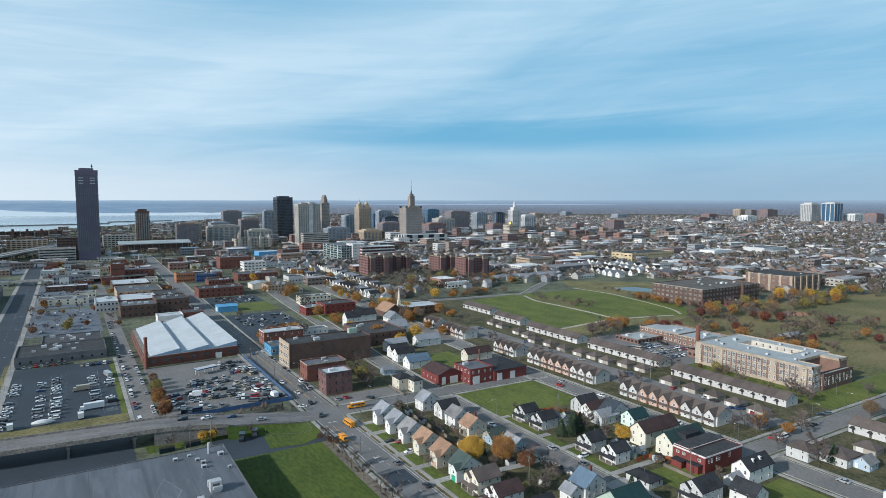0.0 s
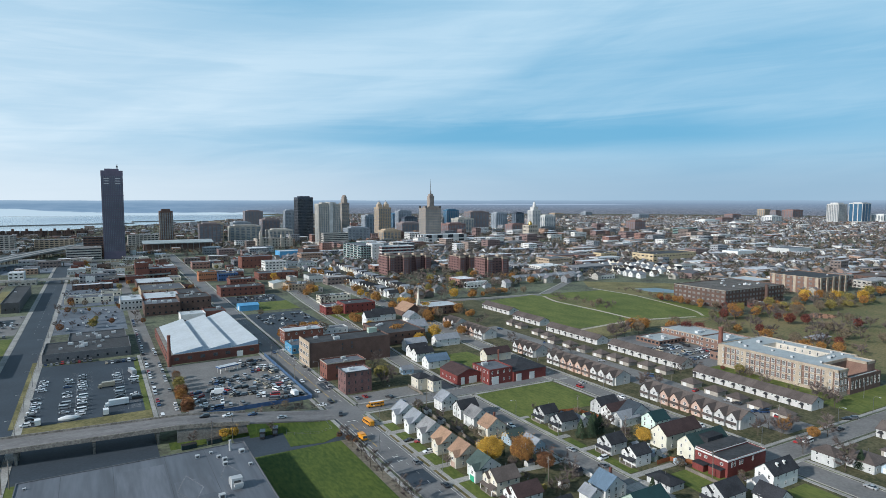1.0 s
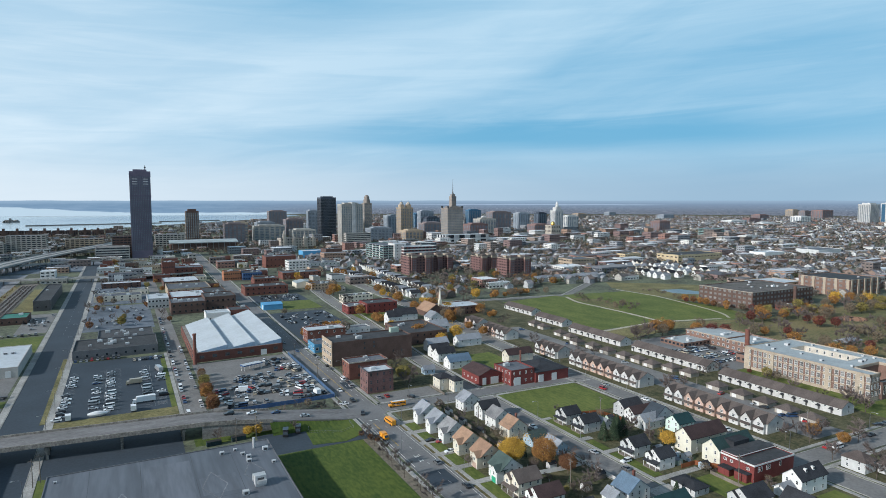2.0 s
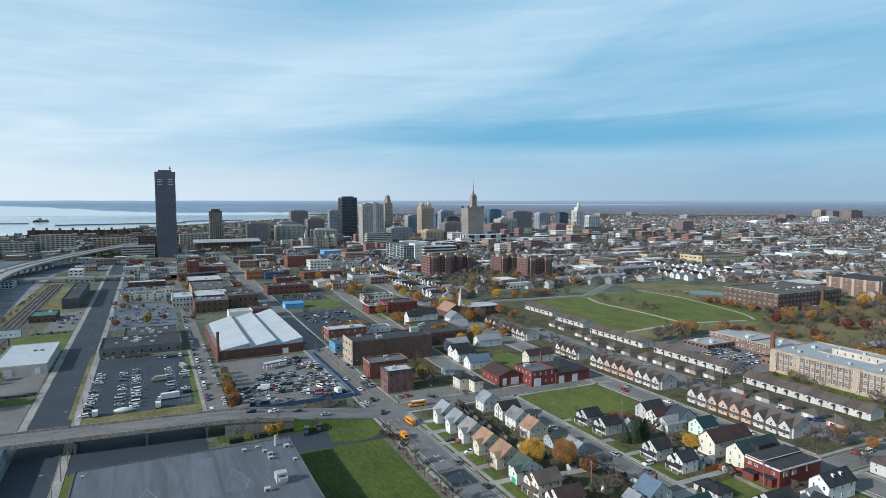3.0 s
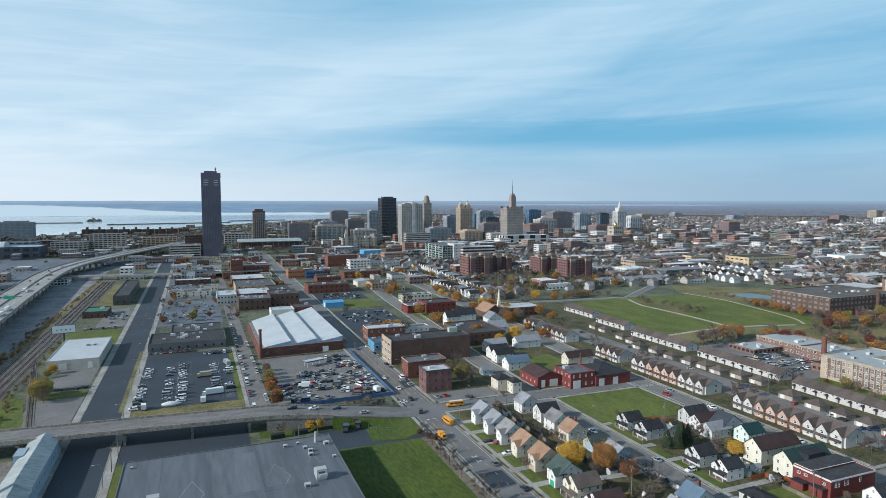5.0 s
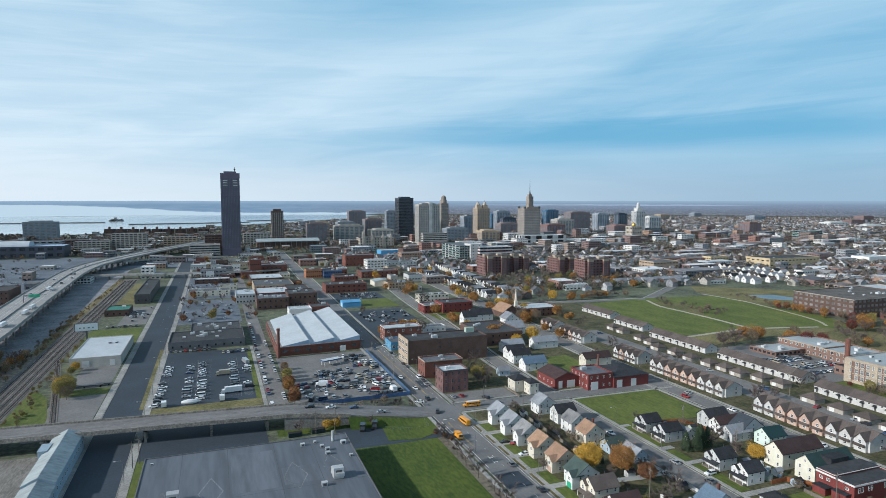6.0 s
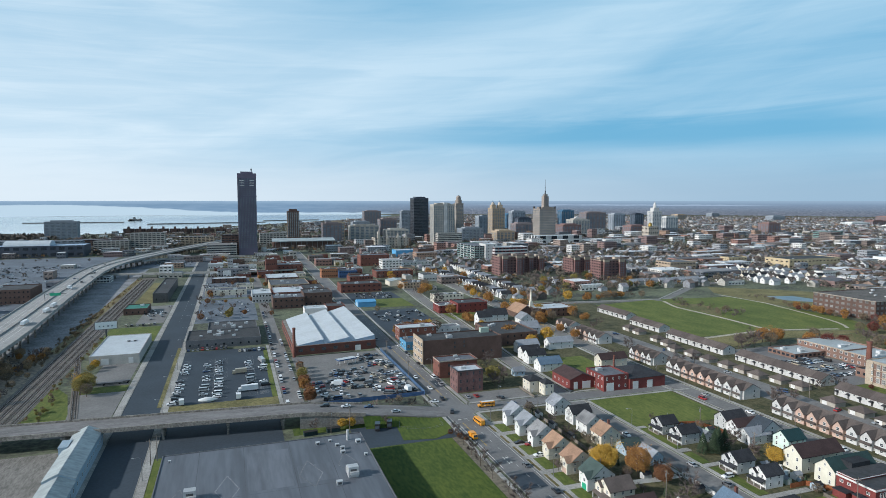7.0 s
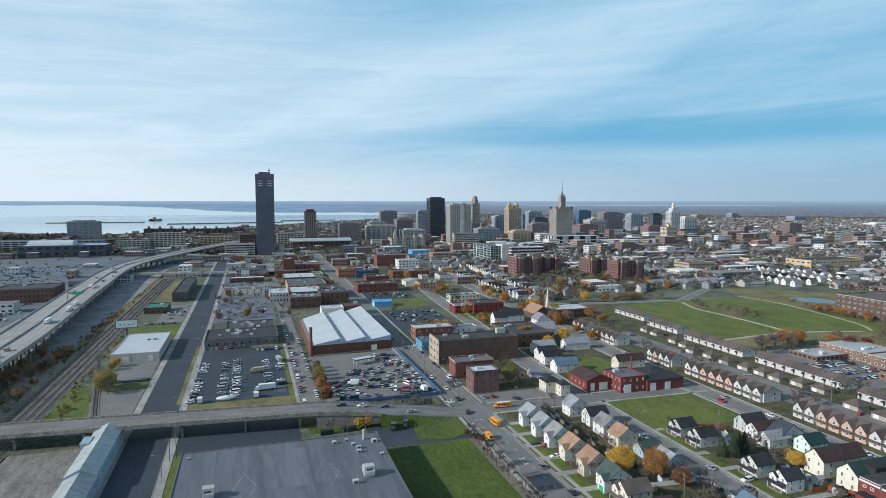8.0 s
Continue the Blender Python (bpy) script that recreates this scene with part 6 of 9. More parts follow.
# ---- row houses with front gables ----
def row_unit(x, y, w, wall, first, last, group):
    ob = thing("row_house", x + 5.6, y + w / 2, 0, 0, ("peach" if wall == "siding_peach" else "white") + " row house with a brown front gable", "row house", group)
    d, h = 11.2, 5.0
    m = MB()
    m.box(-d / 2, -w / 2, 0, d / 2, w / 2, h, top=False)
    for y1, s in ((-w / 2, 1), (w / 2, -1)):
        m.face([(-d / 2, y1, h), (d / 2, y1, h), (0, y1, h + 3.1)][::s])
    part("wall", m, M[wall], ob)
    m = MB()
    oy = (0.4 if first else 0.0, 0.4 if last else 0.0)
    for s in (-1, 1):
        q = [(s * (d / 2 + 0.4), -w / 2 - oy[0], h - 0.2), (s * (d / 2 + 0.4), w / 2 + oy[1], h - 0.2), (0, w / 2 + oy[1], h + 3.1), (0, -w / 2 - oy[0], h + 3.1)]
        up = [(a, c, z + 0.18) for a, c, z in q]
        m.face(up[::s])
        m.face(q[::-s])
        for i in range(4):
            j = (i + 1) % 4
            m.face([q[i], q[j], up[j], up[i]][::s])
    part("roof", m, M["shingle_brown"], ob)
    # projecting gabled bay
    g = w * 0.78
    m = MB()
    m.box(-d / 2 - 1.6, -g / 2, 0, -d / 2, g / 2, h, top=False)
    m.face([(-d / 2 - 1.6, g / 2, h), (-d / 2 - 1.6, -g / 2, h), (-d / 2 - 1.6, 0, h + 2.7)])
    bay = part("bay_wall", m, M[wall], ob)
    m = MB()
    for s in (-1, 1):
        q = [(-d / 2 - 2.2, s * (g / 2 + 0.35), h - 0.35), (-0.5, s * (g / 2 + 0.35), h - 0.35), (0.3, 0, h + 2.85), (-d / 2 - 2.2, 0, h + 2.85)]
        up = [(a, c, z + 0.16) for a, c, z in q]
        m.face(up[::-s])
        m.face([q[0], q[3], up[3], up[0]])
    part("bay_roof", m, M["shingle_brown"], bay)
    part("window", window_mesh(1.5, 1.5), None, bay, "", pose(-d / 2 - 1.6, 0, 3.5, 0, 0, -90))
    part("window", window_mesh(1.5, 1.5), None, bay, "", pose(-d / 2 - 1.6, 0, 0.9, 0, 0, -90))
    m = MB()
    m.box(-w * 0.38, -1.5, 2.5, w * 0.38, 0, 2.65, 0, True)
    m.face([(-w * 0.38, -1.5, 2.65), (w * 0.38, -1.5, 2.65), (w * 0.38, 0, 3.25), (-w * 0.38, 0, 3.25)])
    part("porch_roof", m, M["shingle_brown"], bay, "", pose(-d / 2 - 1.6, 0, 0, 0, 0, -90))
    m = MB()
    m.box(-0.5, -0.08, 0.2, 0.5, 0.0, 2.3)
    part("door", m, M["trim"], ob, "", pose(-d / 2, w * 0.40, 0, 0, 0, -90))
    m = MB()
    for i in range(5):
        a0, a1 = math.pi * i / 5, math.pi * (i + 1) / 5
        m.face([(-0.9 * math.cos(a0), 0, 2.5 + 0.7 * math.sin(a0)), (-0.9 * math.cos(a1), 0, 2.5 + 0.7 * math.sin(a1)),
                (-0.9 * math.cos(a1), -1.3, 2.5 + 0.7 * math.sin(a1)), (-0.9 * math.cos(a0), -1.3, 2.5 + 0.7 * math.sin(a0))])
    part("awning", m, M["awning"], ob, "dark rounded awning", pose(-d / 2, w * 0.40, 0, 0, 0, -90))
    if first:
        for z in (0.9, 3.5):
            part("window", window_mesh(1.3, 1.5), None, ob, "", pose(1.5, -w / 2, z))


def row_front(x, y0, y1, n, group):
    w = (y1 - y0) / n
    for i in range(n):
        row_unit(x, y0 + i * w, w - 0.01, "siding_peach" if n * 0.30 <= i < n * 0.72 else "row_white", i == 0, i == n - 1, group)


row_front(253.3, 171.5, 230, 9, "front row houses")
row_front(253.5, 249, 309, 9, "front row houses")
row_front(252.5, 321, 345, 4, "front row houses")
row_front(252.5, 383, 416, 5, "front row houses")
row_front(254, 427, 447, 3, "front row houses")


def back_unit(x, y, w, first, last, group):
    ob = thing("row_house", x + 4.5, y + w / 2, 0, 0, "low white row house under a long brown roof", "row house", group)
    d, h = 10.5, 3.9
    m = MB()
    m.box(-d / 2, -w / 2, 0, d / 2, w / 2, h, top=False)
    for y1, s in ((-w / 2, 1), (w / 2, -1)):
        m.face([(-d / 2, y1, h), (d / 2, y1, h), (0, y1, h + 2.7)][::s])
    part("wall", m, M["row_white"], ob)
    m = MB()
    oy = (0.4 if first else 0.0, 0.4 if last else 0.0)
    for s in (-1, 1):
        q = [(s * (d / 2 + 0.5), -w / 2 - oy[0], h - 0.25), (s * (d / 2 + 0.5), w / 2 + oy[1], h - 0.25), (0, w / 2 + oy[1], h + 2.75), (0, -w / 2 - oy[0], h + 2.75)]
        up = [(a, c, z + 0.18) for a, c, z in q]
        m.face(up[::s])
        m.face(q[::-s])
        for i in range(4):
            j = (i + 1) % 4
            m.face([q[i], q[j], up[j], up[i]][::s])
    part("roof", m, M["shingle_brown"], ob)
    part("window", window_mesh(1.3, 1.4), None, ob, "", pose(-d / 2, -1.6, 2.6, 0, 0, -90))
    m = MB()
    m.box(-1.0, -1.5, 2.35, 1.0, 0, 2.55, 0, True)
    m.face([(-1.0, -1.5, 2.55), (1.0, -1.5, 2.55), (0.7, 0, 3.2), (-0.7, 0, 3.2)])
    part("awning", m, M["awning"], ob, "small dark door canopy", pose(-d / 2, 1.6, 0, 0, 0, -90))
    m = MB()
    m.box(-0.5, -0.08, 0.2, 0.5, 0.0, 2.3)
    part("door", m, M["steel_dark"], ob, "", pose(-d / 2, 1.6, 0, 0, 0, -90))
    if first:
        for z in (0.9, 3.2):
            part("window", window_mesh(1.3, 1.3), None, ob, "", pose(0.5, -w / 2, z))


def row_back(x, y0, y1, n, group):
    w = (y1 - y0) / n
    for i in range(n):
        back_unit(x, y0 + i * w, w - 0.01, i == 0, i == n - 1, group)


row_back(308, 170, 240, 11, "back row houses")
row_back(314, 253, 316, 9, "back row houses")
row_back(315, 328, 386, 8, "back row houses")
row_back(321, 402, 440, 5, "back row houses")
row_back(328, 455, 500, 6, "back row houses")
row_back(300, 80, 137, 8, "back row houses")

GAR = [(287, 172), (288, 185), (289, 198), (290, 212), (291, 228), (299, 254), (298, 267), (294, 279), (295, 291), (294, 303), (293, 318), (294, 334), (292, 349),
       (298, 364), (300, 378), (303, 404), (304, 418), (282, 121), (284, 107)]
for i, (x, y) in enumerate(GAR):
    ob = thing("row_garage", x, y, 0, 0, "white garage with brown hipped roof behind the rows", "garage", "garages behind the rows")
    m = MB()
    m.box(-3.6, -4.2, 0, 3.6, 4.2, 2.4, top=False)
    part("wall", m, M["row_beige"], ob)
    part("roof", hip_roof(7.2, 8.4, 2.4, 2.5, 0.6), M["shingle_brown"], ob)
    m = MB()
    m.box(-1.3, -0.08, 0.1, 1.3, 0, 2.2)
    part("garage_door", m, M["trim"], ob, "", on_face("-x", 7.2, 8.4, -1.8, 0))

# ---- two long rows of small white gabled houses further off ----
def cottage(x, y, wall, roof, label, group, front="-x"):
    ob = thing("cottage", x, y, 0, 0, label, "house", group)
    part("wall", CACHE["cw_" + wall], None, ob)
    part("roof", CACHE["cr_" + roof], None, ob)
    part("window", window_mesh(1.2, 1.5), None, ob, "", on_face("-x", 11, 7.2, 0, 3.4))


for k in ("siding_white", "siding_cream", "siding_grey", "siding_blue"):
    CACHE["cw_" + k] = gable_body(11, 7.2, 5.2, 3.0, "x").mesh("wall", M[k])
for k in ("shingle_dark", "shingle_slate", "shingle_brown", "shingle_grey"):
    CACHE["cr_" + k] = gable_roof(11, 7.2, 5.2, 3.0, "x").mesh("roof", M[k])
rs = random.Random(4)
for i in range(28):
    cottage(278 - i * 0.1, 602 + i * 10.2, "siding_white", rs.choice(["shingle_dark", "shingle_slate"]), "white gabled cottage with dark roof", "cottages on the long street")
for i in range(24):
    cottage(307 + i * 0.95, 622 + i * 12.2, rs.choice(["siding_white", "siding_white", "siding_cream"]), rs.choice(["shingle_dark", "shingle_slate", "shingle_brown"]), "white gabled cottage among trees", "cottages on the back street")
for k in range(4):
    for i in range(11):
        cottage(640 + k * 34 + i * 3.2 + rs.uniform(-3, 3), 588 + k * 4 + i * 15 + rs.uniform(-3, 3), rs.choice(["siding_white", "siding_white", "siding_white", "siding_cream"]),
                rs.choice(["shingle_dark", "shingle_slate", "shingle_brown"]), "white gabled cottage beyond the park", "cottages beyond the park")
for i in range(10):
    cottage(470 + i * 10.5, 640 + rs.uniform(-3, 3), "siding_grey", "shingle_slate", "grey gabled cottage below the brick flats", "cottages below the flats")

# ---- downtown ----
def strip_mesh(w, h, frame_mat, glass):
    """An upright strip of panes set back between spandrels, as one sheet."""
    key = ("strip", round(w, 2), round(h, 1), frame_mat, glass)
    if key not in CACHE:
        zs, cells, z = [0.0], set(), 2.0
        while z + 1.3 < h:
            cells.add((1, len(zs) - 1))
            zs += [z, z + 1.3]
            z += 4.0
        cells.add((1, len(zs) - 1))
        zs.append(h)
        e = w * 0.06
        CACHE[key] = pane_grid([-w / 2, -w / 2 + e, w / 2 - e, w / 2], zs, cells, -0.22, -0.04).mesh("window_strip", [M[frame_mat], M[glass]])
    return CACHE[key]


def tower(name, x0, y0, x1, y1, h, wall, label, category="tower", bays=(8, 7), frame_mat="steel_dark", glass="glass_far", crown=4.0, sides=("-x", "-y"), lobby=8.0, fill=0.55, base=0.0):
    """A high-rise: body, upright window strips between piers, a roof plant room."""
    w, d = x1 - x0, y1 - y0
    ob = thing(name, (x0 + x1) / 2, (y0 + y1) / 2, base, 0, label, category)
    m = MB()
    m.box(-w / 2, -d / 2, 0, w / 2, d / 2, h)
    part("body", m, M[wall], ob)
    if crown:
        m = MB()
        m.box(-w * 0.33, -d * 0.33, h, w * 0.33, d * 0.33, h + crown)
        part("plant_room", m, M[wall], ob)
    for side in sides:
        run, nb = (d, bays[1]) if side in ("-x", "+x") else (w, bays[0])
        for i in range(nb):
            part("window_strip", strip_mesh(run / nb * fill, h - lobby - 4, frame_mat, glass), None, ob, "", on_face(side, w, d, (i - (nb - 1) / 2) * run / nb, lobby))
    return ob


def cap(ob, x, y, z, r, h, material, n=12, tip=0.05, name="cupola"):
    m = MB()
    k = [(1.0, 0), (0.96, 0.3), (0.8, 0.6), (0.5, 0.85), (tip, 1.0)]
    for (a, u), (c, v) in zip(k, k[1:]):
        m.tube((0, 0, z + u * h), (0, 0, z + v * h), r * a, r * c, n)
    part(name, m, M[material], ob, "", pose(x, y, 0))


# the tall dark slab on the shore side
t1 = tower("tower", 12, 1242, 46, 1272, 157, "tower_brown", "very tall dark brown ribbed office tower, blued by painted haze", bays=(12, 9), frame_mat="tower_rib", crown=4, fill=0.5, lobby=14)
for z0, z1 in ((148, 157.5), (112, 114.5), (10, 14)):
    m = MB()
    m.box(-17.4, -15.4, z0, 17.4, 15.4, z1, 0, True)
    part("plant_band", m, M["tower_brown"], t1, "plain dark service band")
for x in (-9, 9):
    for k in range(3):
        m = MB()
        m.box(x - 4, -15.6, 134 + k * 4.5, x + 4, -15.3, 135.2 + k * 4.5, 0, True)
        part("sign_bar", m, M["trim"], t1, "pale lit bars near the top")
m = MB()
m.tube((9, 0, 160), (9, 0, 169), 0.9, 0.5, 6)
m.box(7.4, -0.8, 164, 10.6, 0.8, 166, 0, True)
part("antenna", m, M["steel_dark"], t1)
flat("parking_deck", -46, 1238, 8, 1290, 22, "concrete", "deck", "pale concrete parking deck of open storeys", "car park", 5, (1, 1), (60, 2.0), fill=0.96, frame_mat="concrete")
flat("office", -20, 1295, 30, 1330, 38, "brick_brown", "membrane_dark", "dark office block behind the parking deck", "office", 8, (8, 6), (3, 2), fill=0.8)
t2 = tower("tower", 141, 1692, 172, 1716, 78, "brick_brown", "brown brick hotel tower with stepped top", bays=(6, 5), frame_mat="stone", crown=5)
t3 = tower("tower", 462, 1586, 503, 1622, 113, "tower_black", "black slab office tower with fine ribs", bays=(14, 10), frame_mat="steel_dark", glass="glass_dark", crown=3)
t4 = tower("tower", 448, 1372, 500, 1402, 97, "concrete_tower", "pale concrete office tower with dark window strips", bays=(10, 4), frame_mat="concrete_tower", crown=3)
m = MB()
m.box(0, -15.6, 0, 8, 15.6, 101)
part("core", m, M["concrete_pale"], t4, "pale plain service core")
flat("podium", 452, 1352, 512, 1371, 30, "concrete_tower", "membrane_grey", "pale ribbed parking podium of the tower", "car park", 7, (1, 1), (60, 1.6), fill=0.96, frame_mat="concrete")
t5 = tower("city_hall", 617, 1680, 640, 1702, 98, "stone_brown", "stepped stone tower with a domed top", bays=(4, 4), frame_mat="stone", crown=0)
m = MB()
for w, z0, z1 in ((9.5, 98, 108), (7.5, 108, 115)):
    m.prism([(w * math.cos(k * math.pi / 4 + 0.39), w * math.sin(k * math.pi / 4 + 0.39)) for k in range(8)], z0, z1)
part("crown", m, M["stone_brown"], t5)
cap(t5, 0, 0, 115, 7, 6, "stone_brown", 8)
t6 = tower("tower", 664, 1524, 700, 1556, 86, "brick_tan", "tan stone tower with twin cupolas", bays=(7, 6), frame_mat="brick_tan", crown=0)
for y, x in ((0, -10), (0, 10)):
    m = MB()
    m.box(x - 6, -7, 86, x + 6, 7, 94)
    part("turret", m, M["brick_tan"], t6)
    cap(t6, x, y, 94, 5.5, 8, "stone", 8)
    m = MB()
    m.tube((x, y, 101), (x, y, 107), 0.6, 0.2, 6)
    part("finial", m, M["steel_dark"], t6)
t7 = tower("tower", 712, 1346, 756, 1382, 86, "stone_brown", "stepped stone tower with a slender spire", bays=(9, 7), frame_mat="stone", crown=0)
m = MB()
for a, z0, z1 in ((15, 86, 90), (6.5, 90, 116), (4.5, 116, 121)):
    m.box(-a + 2, -a, z0, a + 2, a, z1)
part("setback", m, M["stone_brown"], t7, "stepped stone upper storeys")
for z, a in ((92, 6.5),):
    for k in range(-1, 2):
        part("window_strip", strip_mesh(1.8, 22, "stone_brown", "glass_far"), None, t7, "", pose(2 + k * a * 0.55, -a, z))
m = MB()
m.tube((2, 0, 121), (2, 0, 130), 2.4, 1.0, 8)
m.tube((2, 0, 130), (2, 0, 158), 0.8, 0.15, 6)
for sx in (-20, 20):
    for sy in (-16, 16):
        m.box(sx - 2, sy - 2, 86, sx + 2, sy + 2, 91)
part("spire", m, M["steel_dark"], t7, "slender steel spire")
t8 = tower("tower", 2980, 1571, 3054, 1624, 88, "concrete_pale", "white hospital tower with window bands", bays=(8, 7), frame_mat="concrete", crown=6)
t9 = tower("tower", 3066, 1512, 3140, 1571, 92, "concrete_pale", "white tower with a blue glass front", bays=(3, 3), frame_mat="glass_blue", glass="glass_blue", crown=3, fill=0.8)
# shore and railway-side blocks
OFF = "office blocks downtown"
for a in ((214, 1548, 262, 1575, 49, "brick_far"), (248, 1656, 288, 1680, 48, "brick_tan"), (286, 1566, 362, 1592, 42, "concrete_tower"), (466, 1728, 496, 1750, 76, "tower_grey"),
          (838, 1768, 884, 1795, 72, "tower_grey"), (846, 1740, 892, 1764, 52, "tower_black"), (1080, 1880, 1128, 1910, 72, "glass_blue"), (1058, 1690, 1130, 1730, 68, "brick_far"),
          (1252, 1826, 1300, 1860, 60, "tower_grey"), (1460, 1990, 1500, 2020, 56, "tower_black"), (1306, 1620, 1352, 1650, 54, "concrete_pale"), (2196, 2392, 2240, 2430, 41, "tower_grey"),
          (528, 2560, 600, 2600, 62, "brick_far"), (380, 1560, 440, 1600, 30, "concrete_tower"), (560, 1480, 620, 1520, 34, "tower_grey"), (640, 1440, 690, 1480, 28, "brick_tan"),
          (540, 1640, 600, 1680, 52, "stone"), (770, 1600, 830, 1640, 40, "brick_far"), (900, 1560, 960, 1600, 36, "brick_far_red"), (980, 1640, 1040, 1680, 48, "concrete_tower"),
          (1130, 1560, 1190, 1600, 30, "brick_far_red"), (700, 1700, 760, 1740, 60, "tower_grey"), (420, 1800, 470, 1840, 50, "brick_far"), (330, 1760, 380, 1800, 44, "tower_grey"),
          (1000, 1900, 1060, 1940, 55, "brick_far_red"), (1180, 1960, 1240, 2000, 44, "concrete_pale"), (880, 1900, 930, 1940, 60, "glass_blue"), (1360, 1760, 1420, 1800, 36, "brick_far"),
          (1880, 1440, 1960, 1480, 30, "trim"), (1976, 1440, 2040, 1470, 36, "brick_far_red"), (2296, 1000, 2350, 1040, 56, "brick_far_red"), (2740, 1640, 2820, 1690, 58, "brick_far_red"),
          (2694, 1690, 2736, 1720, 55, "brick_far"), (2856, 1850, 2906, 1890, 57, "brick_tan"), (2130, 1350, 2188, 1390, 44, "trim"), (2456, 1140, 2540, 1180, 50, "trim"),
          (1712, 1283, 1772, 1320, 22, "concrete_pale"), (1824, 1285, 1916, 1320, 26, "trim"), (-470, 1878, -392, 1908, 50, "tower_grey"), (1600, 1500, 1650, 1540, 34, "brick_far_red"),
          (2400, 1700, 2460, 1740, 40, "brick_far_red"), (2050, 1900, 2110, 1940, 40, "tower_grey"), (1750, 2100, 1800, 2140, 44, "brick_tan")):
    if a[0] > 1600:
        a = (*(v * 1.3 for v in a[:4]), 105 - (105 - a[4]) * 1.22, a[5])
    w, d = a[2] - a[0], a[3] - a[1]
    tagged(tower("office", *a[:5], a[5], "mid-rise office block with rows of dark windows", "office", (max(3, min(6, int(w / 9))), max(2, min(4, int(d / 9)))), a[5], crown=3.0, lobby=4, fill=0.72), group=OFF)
wt = tower("tower", 1206, 1556, 1238, 1582, 74, "concrete_pale", "white stepped tower with a lantern top", bays=(5, 4), frame_mat="concrete_pale", crown=0)
m = MB()
m.box(-9, -9, 74, 9, 9, 84)
m.tube((0, 0, 84), (0, 0, 96), 5.5, 4.0, 8)
m.tube((0, 0, 96), (0, 0, 103), 3.4, 0.1, 8)
part("lantern", m, M["concrete_pale"], wt, "white lantern top")
gd = flat("bank", 1088, 1420, 1120, 1450, 34, "stone", "membrane_grey", "stone bank with a golden dome", "bank", 3, (5, 5), (3, 5), fill=0.4)
cap(gd, 0, 0, 34, 6, 11, "gold", 14)
# hospital-side apartments, arena, station, flats
for a in ((353, 782, 388, 812, 27), (414, 826, 446, 850, 21), (451, 752, 478, 780, 25), (463, 702, 503, 728, 26), (390, 800, 414, 816, 25)):
    bl = flat("brick_flats", *a, "brick_flat", "shingle_brown", "dark red brick apartment block with balconies", "flats", 7, (7, 6), (1.8, 1.5), fill=0.5, cornice="stone_pale", group="brick apartment blocks", units=0)
    w, d, h = a[2] - a[0], a[3] - a[1], a[4]
    for k in (-0.3, 0.3):
        m = MB()
        m.box(k * w - 4, -d / 2 - 2.6, 0, k * w + 4, -d / 2, h - 2.5)
        m.box(k * w - 4.2, -d / 2 - 2.8, h - 2.5, k * w + 4.2, -d / 2, h + 1.2, 1)
        for f in range(int(h / 3.2) - 1):
            for u in (-2.2, 1.0):
                m.box(k * w + u, -d / 2 - 2.66, 1.6 + f * 3.2, k * w + u + 1.3, -d / 2 - 2.5, 3.2 + f * 3.2, 2)
        part("projecting_bay", m, [M["brick_flat"], M["stone_pale"], M["glass_far"]], bl, "projecting brick bay with a pale top storey")
        m = MB()
        m.box(k * w - 3, -3, h, k * w + 3, 4, h + 2.6)
        part("roof_hut", m, M["stone_pale"], bl, "pale roof hut")
        part("hut_roof", hip_roof(9, 7, h + 1.2, 3.2), M["shingle_brown"], bl, "", pose(k * w, -d / 2 + 0.8, 0))
flat("white_offices", 424, 962, 486, 990, 26, "concrete_pale", "membrane_white", "white office block with dark window bands", "office", 5, (9, 4), (4, 2.4), fill=0.75, frame_mat="red_paint")
flat("glass_offices", 392, 976, 430, 1062, 28, "glass_green", "membrane_grey", "green glass office block", "office", 7, (8, 5), (4, 2.4), fill=0.85, frame_mat="concrete_pale")
flat("glass_offices", 411, 972, 433, 1000, 31, "concrete_pale", "membrane_white", "white stair block of the glass offices", "office", 6, (2, 2))
flat("hall", 680, 1296, 800, 1340, 22, "concrete_pale", "membrane_white", "broad white exhibition hall", "hall", 2, (4, 3), (20, 8), fill=0.5)
flat("station", 296, 1320, 372, 1356, 24, "stone", "shingle_dark", "grey stone station with turrets", "station", 4, (12, 6), (2.4, 3))
st = [o for o in scene.objects if o.name == "station"][0]
for x, hh in ((-30, 44), (-10, 34), (14, 36), (32, 34)):
    m = MB()
    m.box(x - 3, -19, 0, x + 3, -13, hh - 12)
    m.tube((x, -16, hh - 12), (x, -16, hh), 4.2, 0.1, 4)
    part("turret", m, M["stone"], st, "stone turret with pointed roof")
flat("blue_hall", 288, 1108, 338, 1140, 13, "metal_bright", "membrane_white", "blue and white metal hall", "hall", 1, (5, 3))
flat("tan_block", 608, 742, 654, 775, 15, "brick_tan", "membrane_grey", "pale tan block with window bands", "building", 3, (8, 5), fill=0.6)
flat("yellow_hall", 822, 728, 930, 775, 14, "siding_yellow", "membrane_dark", "long low yellow brick hall", "hall", 2, (14, 5), (3, 1.6), fill=0.5)
flat("yellow_hall", 776, 804, 814, 824, 12, "siding_yellow", "membrane_dark", "yellow brick annex hall", "hall", 2, (6, 4), fill=0.5)
flat("grey_plant", 1150, 692, 1222, 735, 13, "siding_grey", "membrane_grey", "long grey metal plant", "plant", 1, (8, 4))
flat("white_plant", 1030, 716, 1085, 748, 11, "siding_white", "membrane_white", "long white metal plant", "plant", 1, (8, 4))
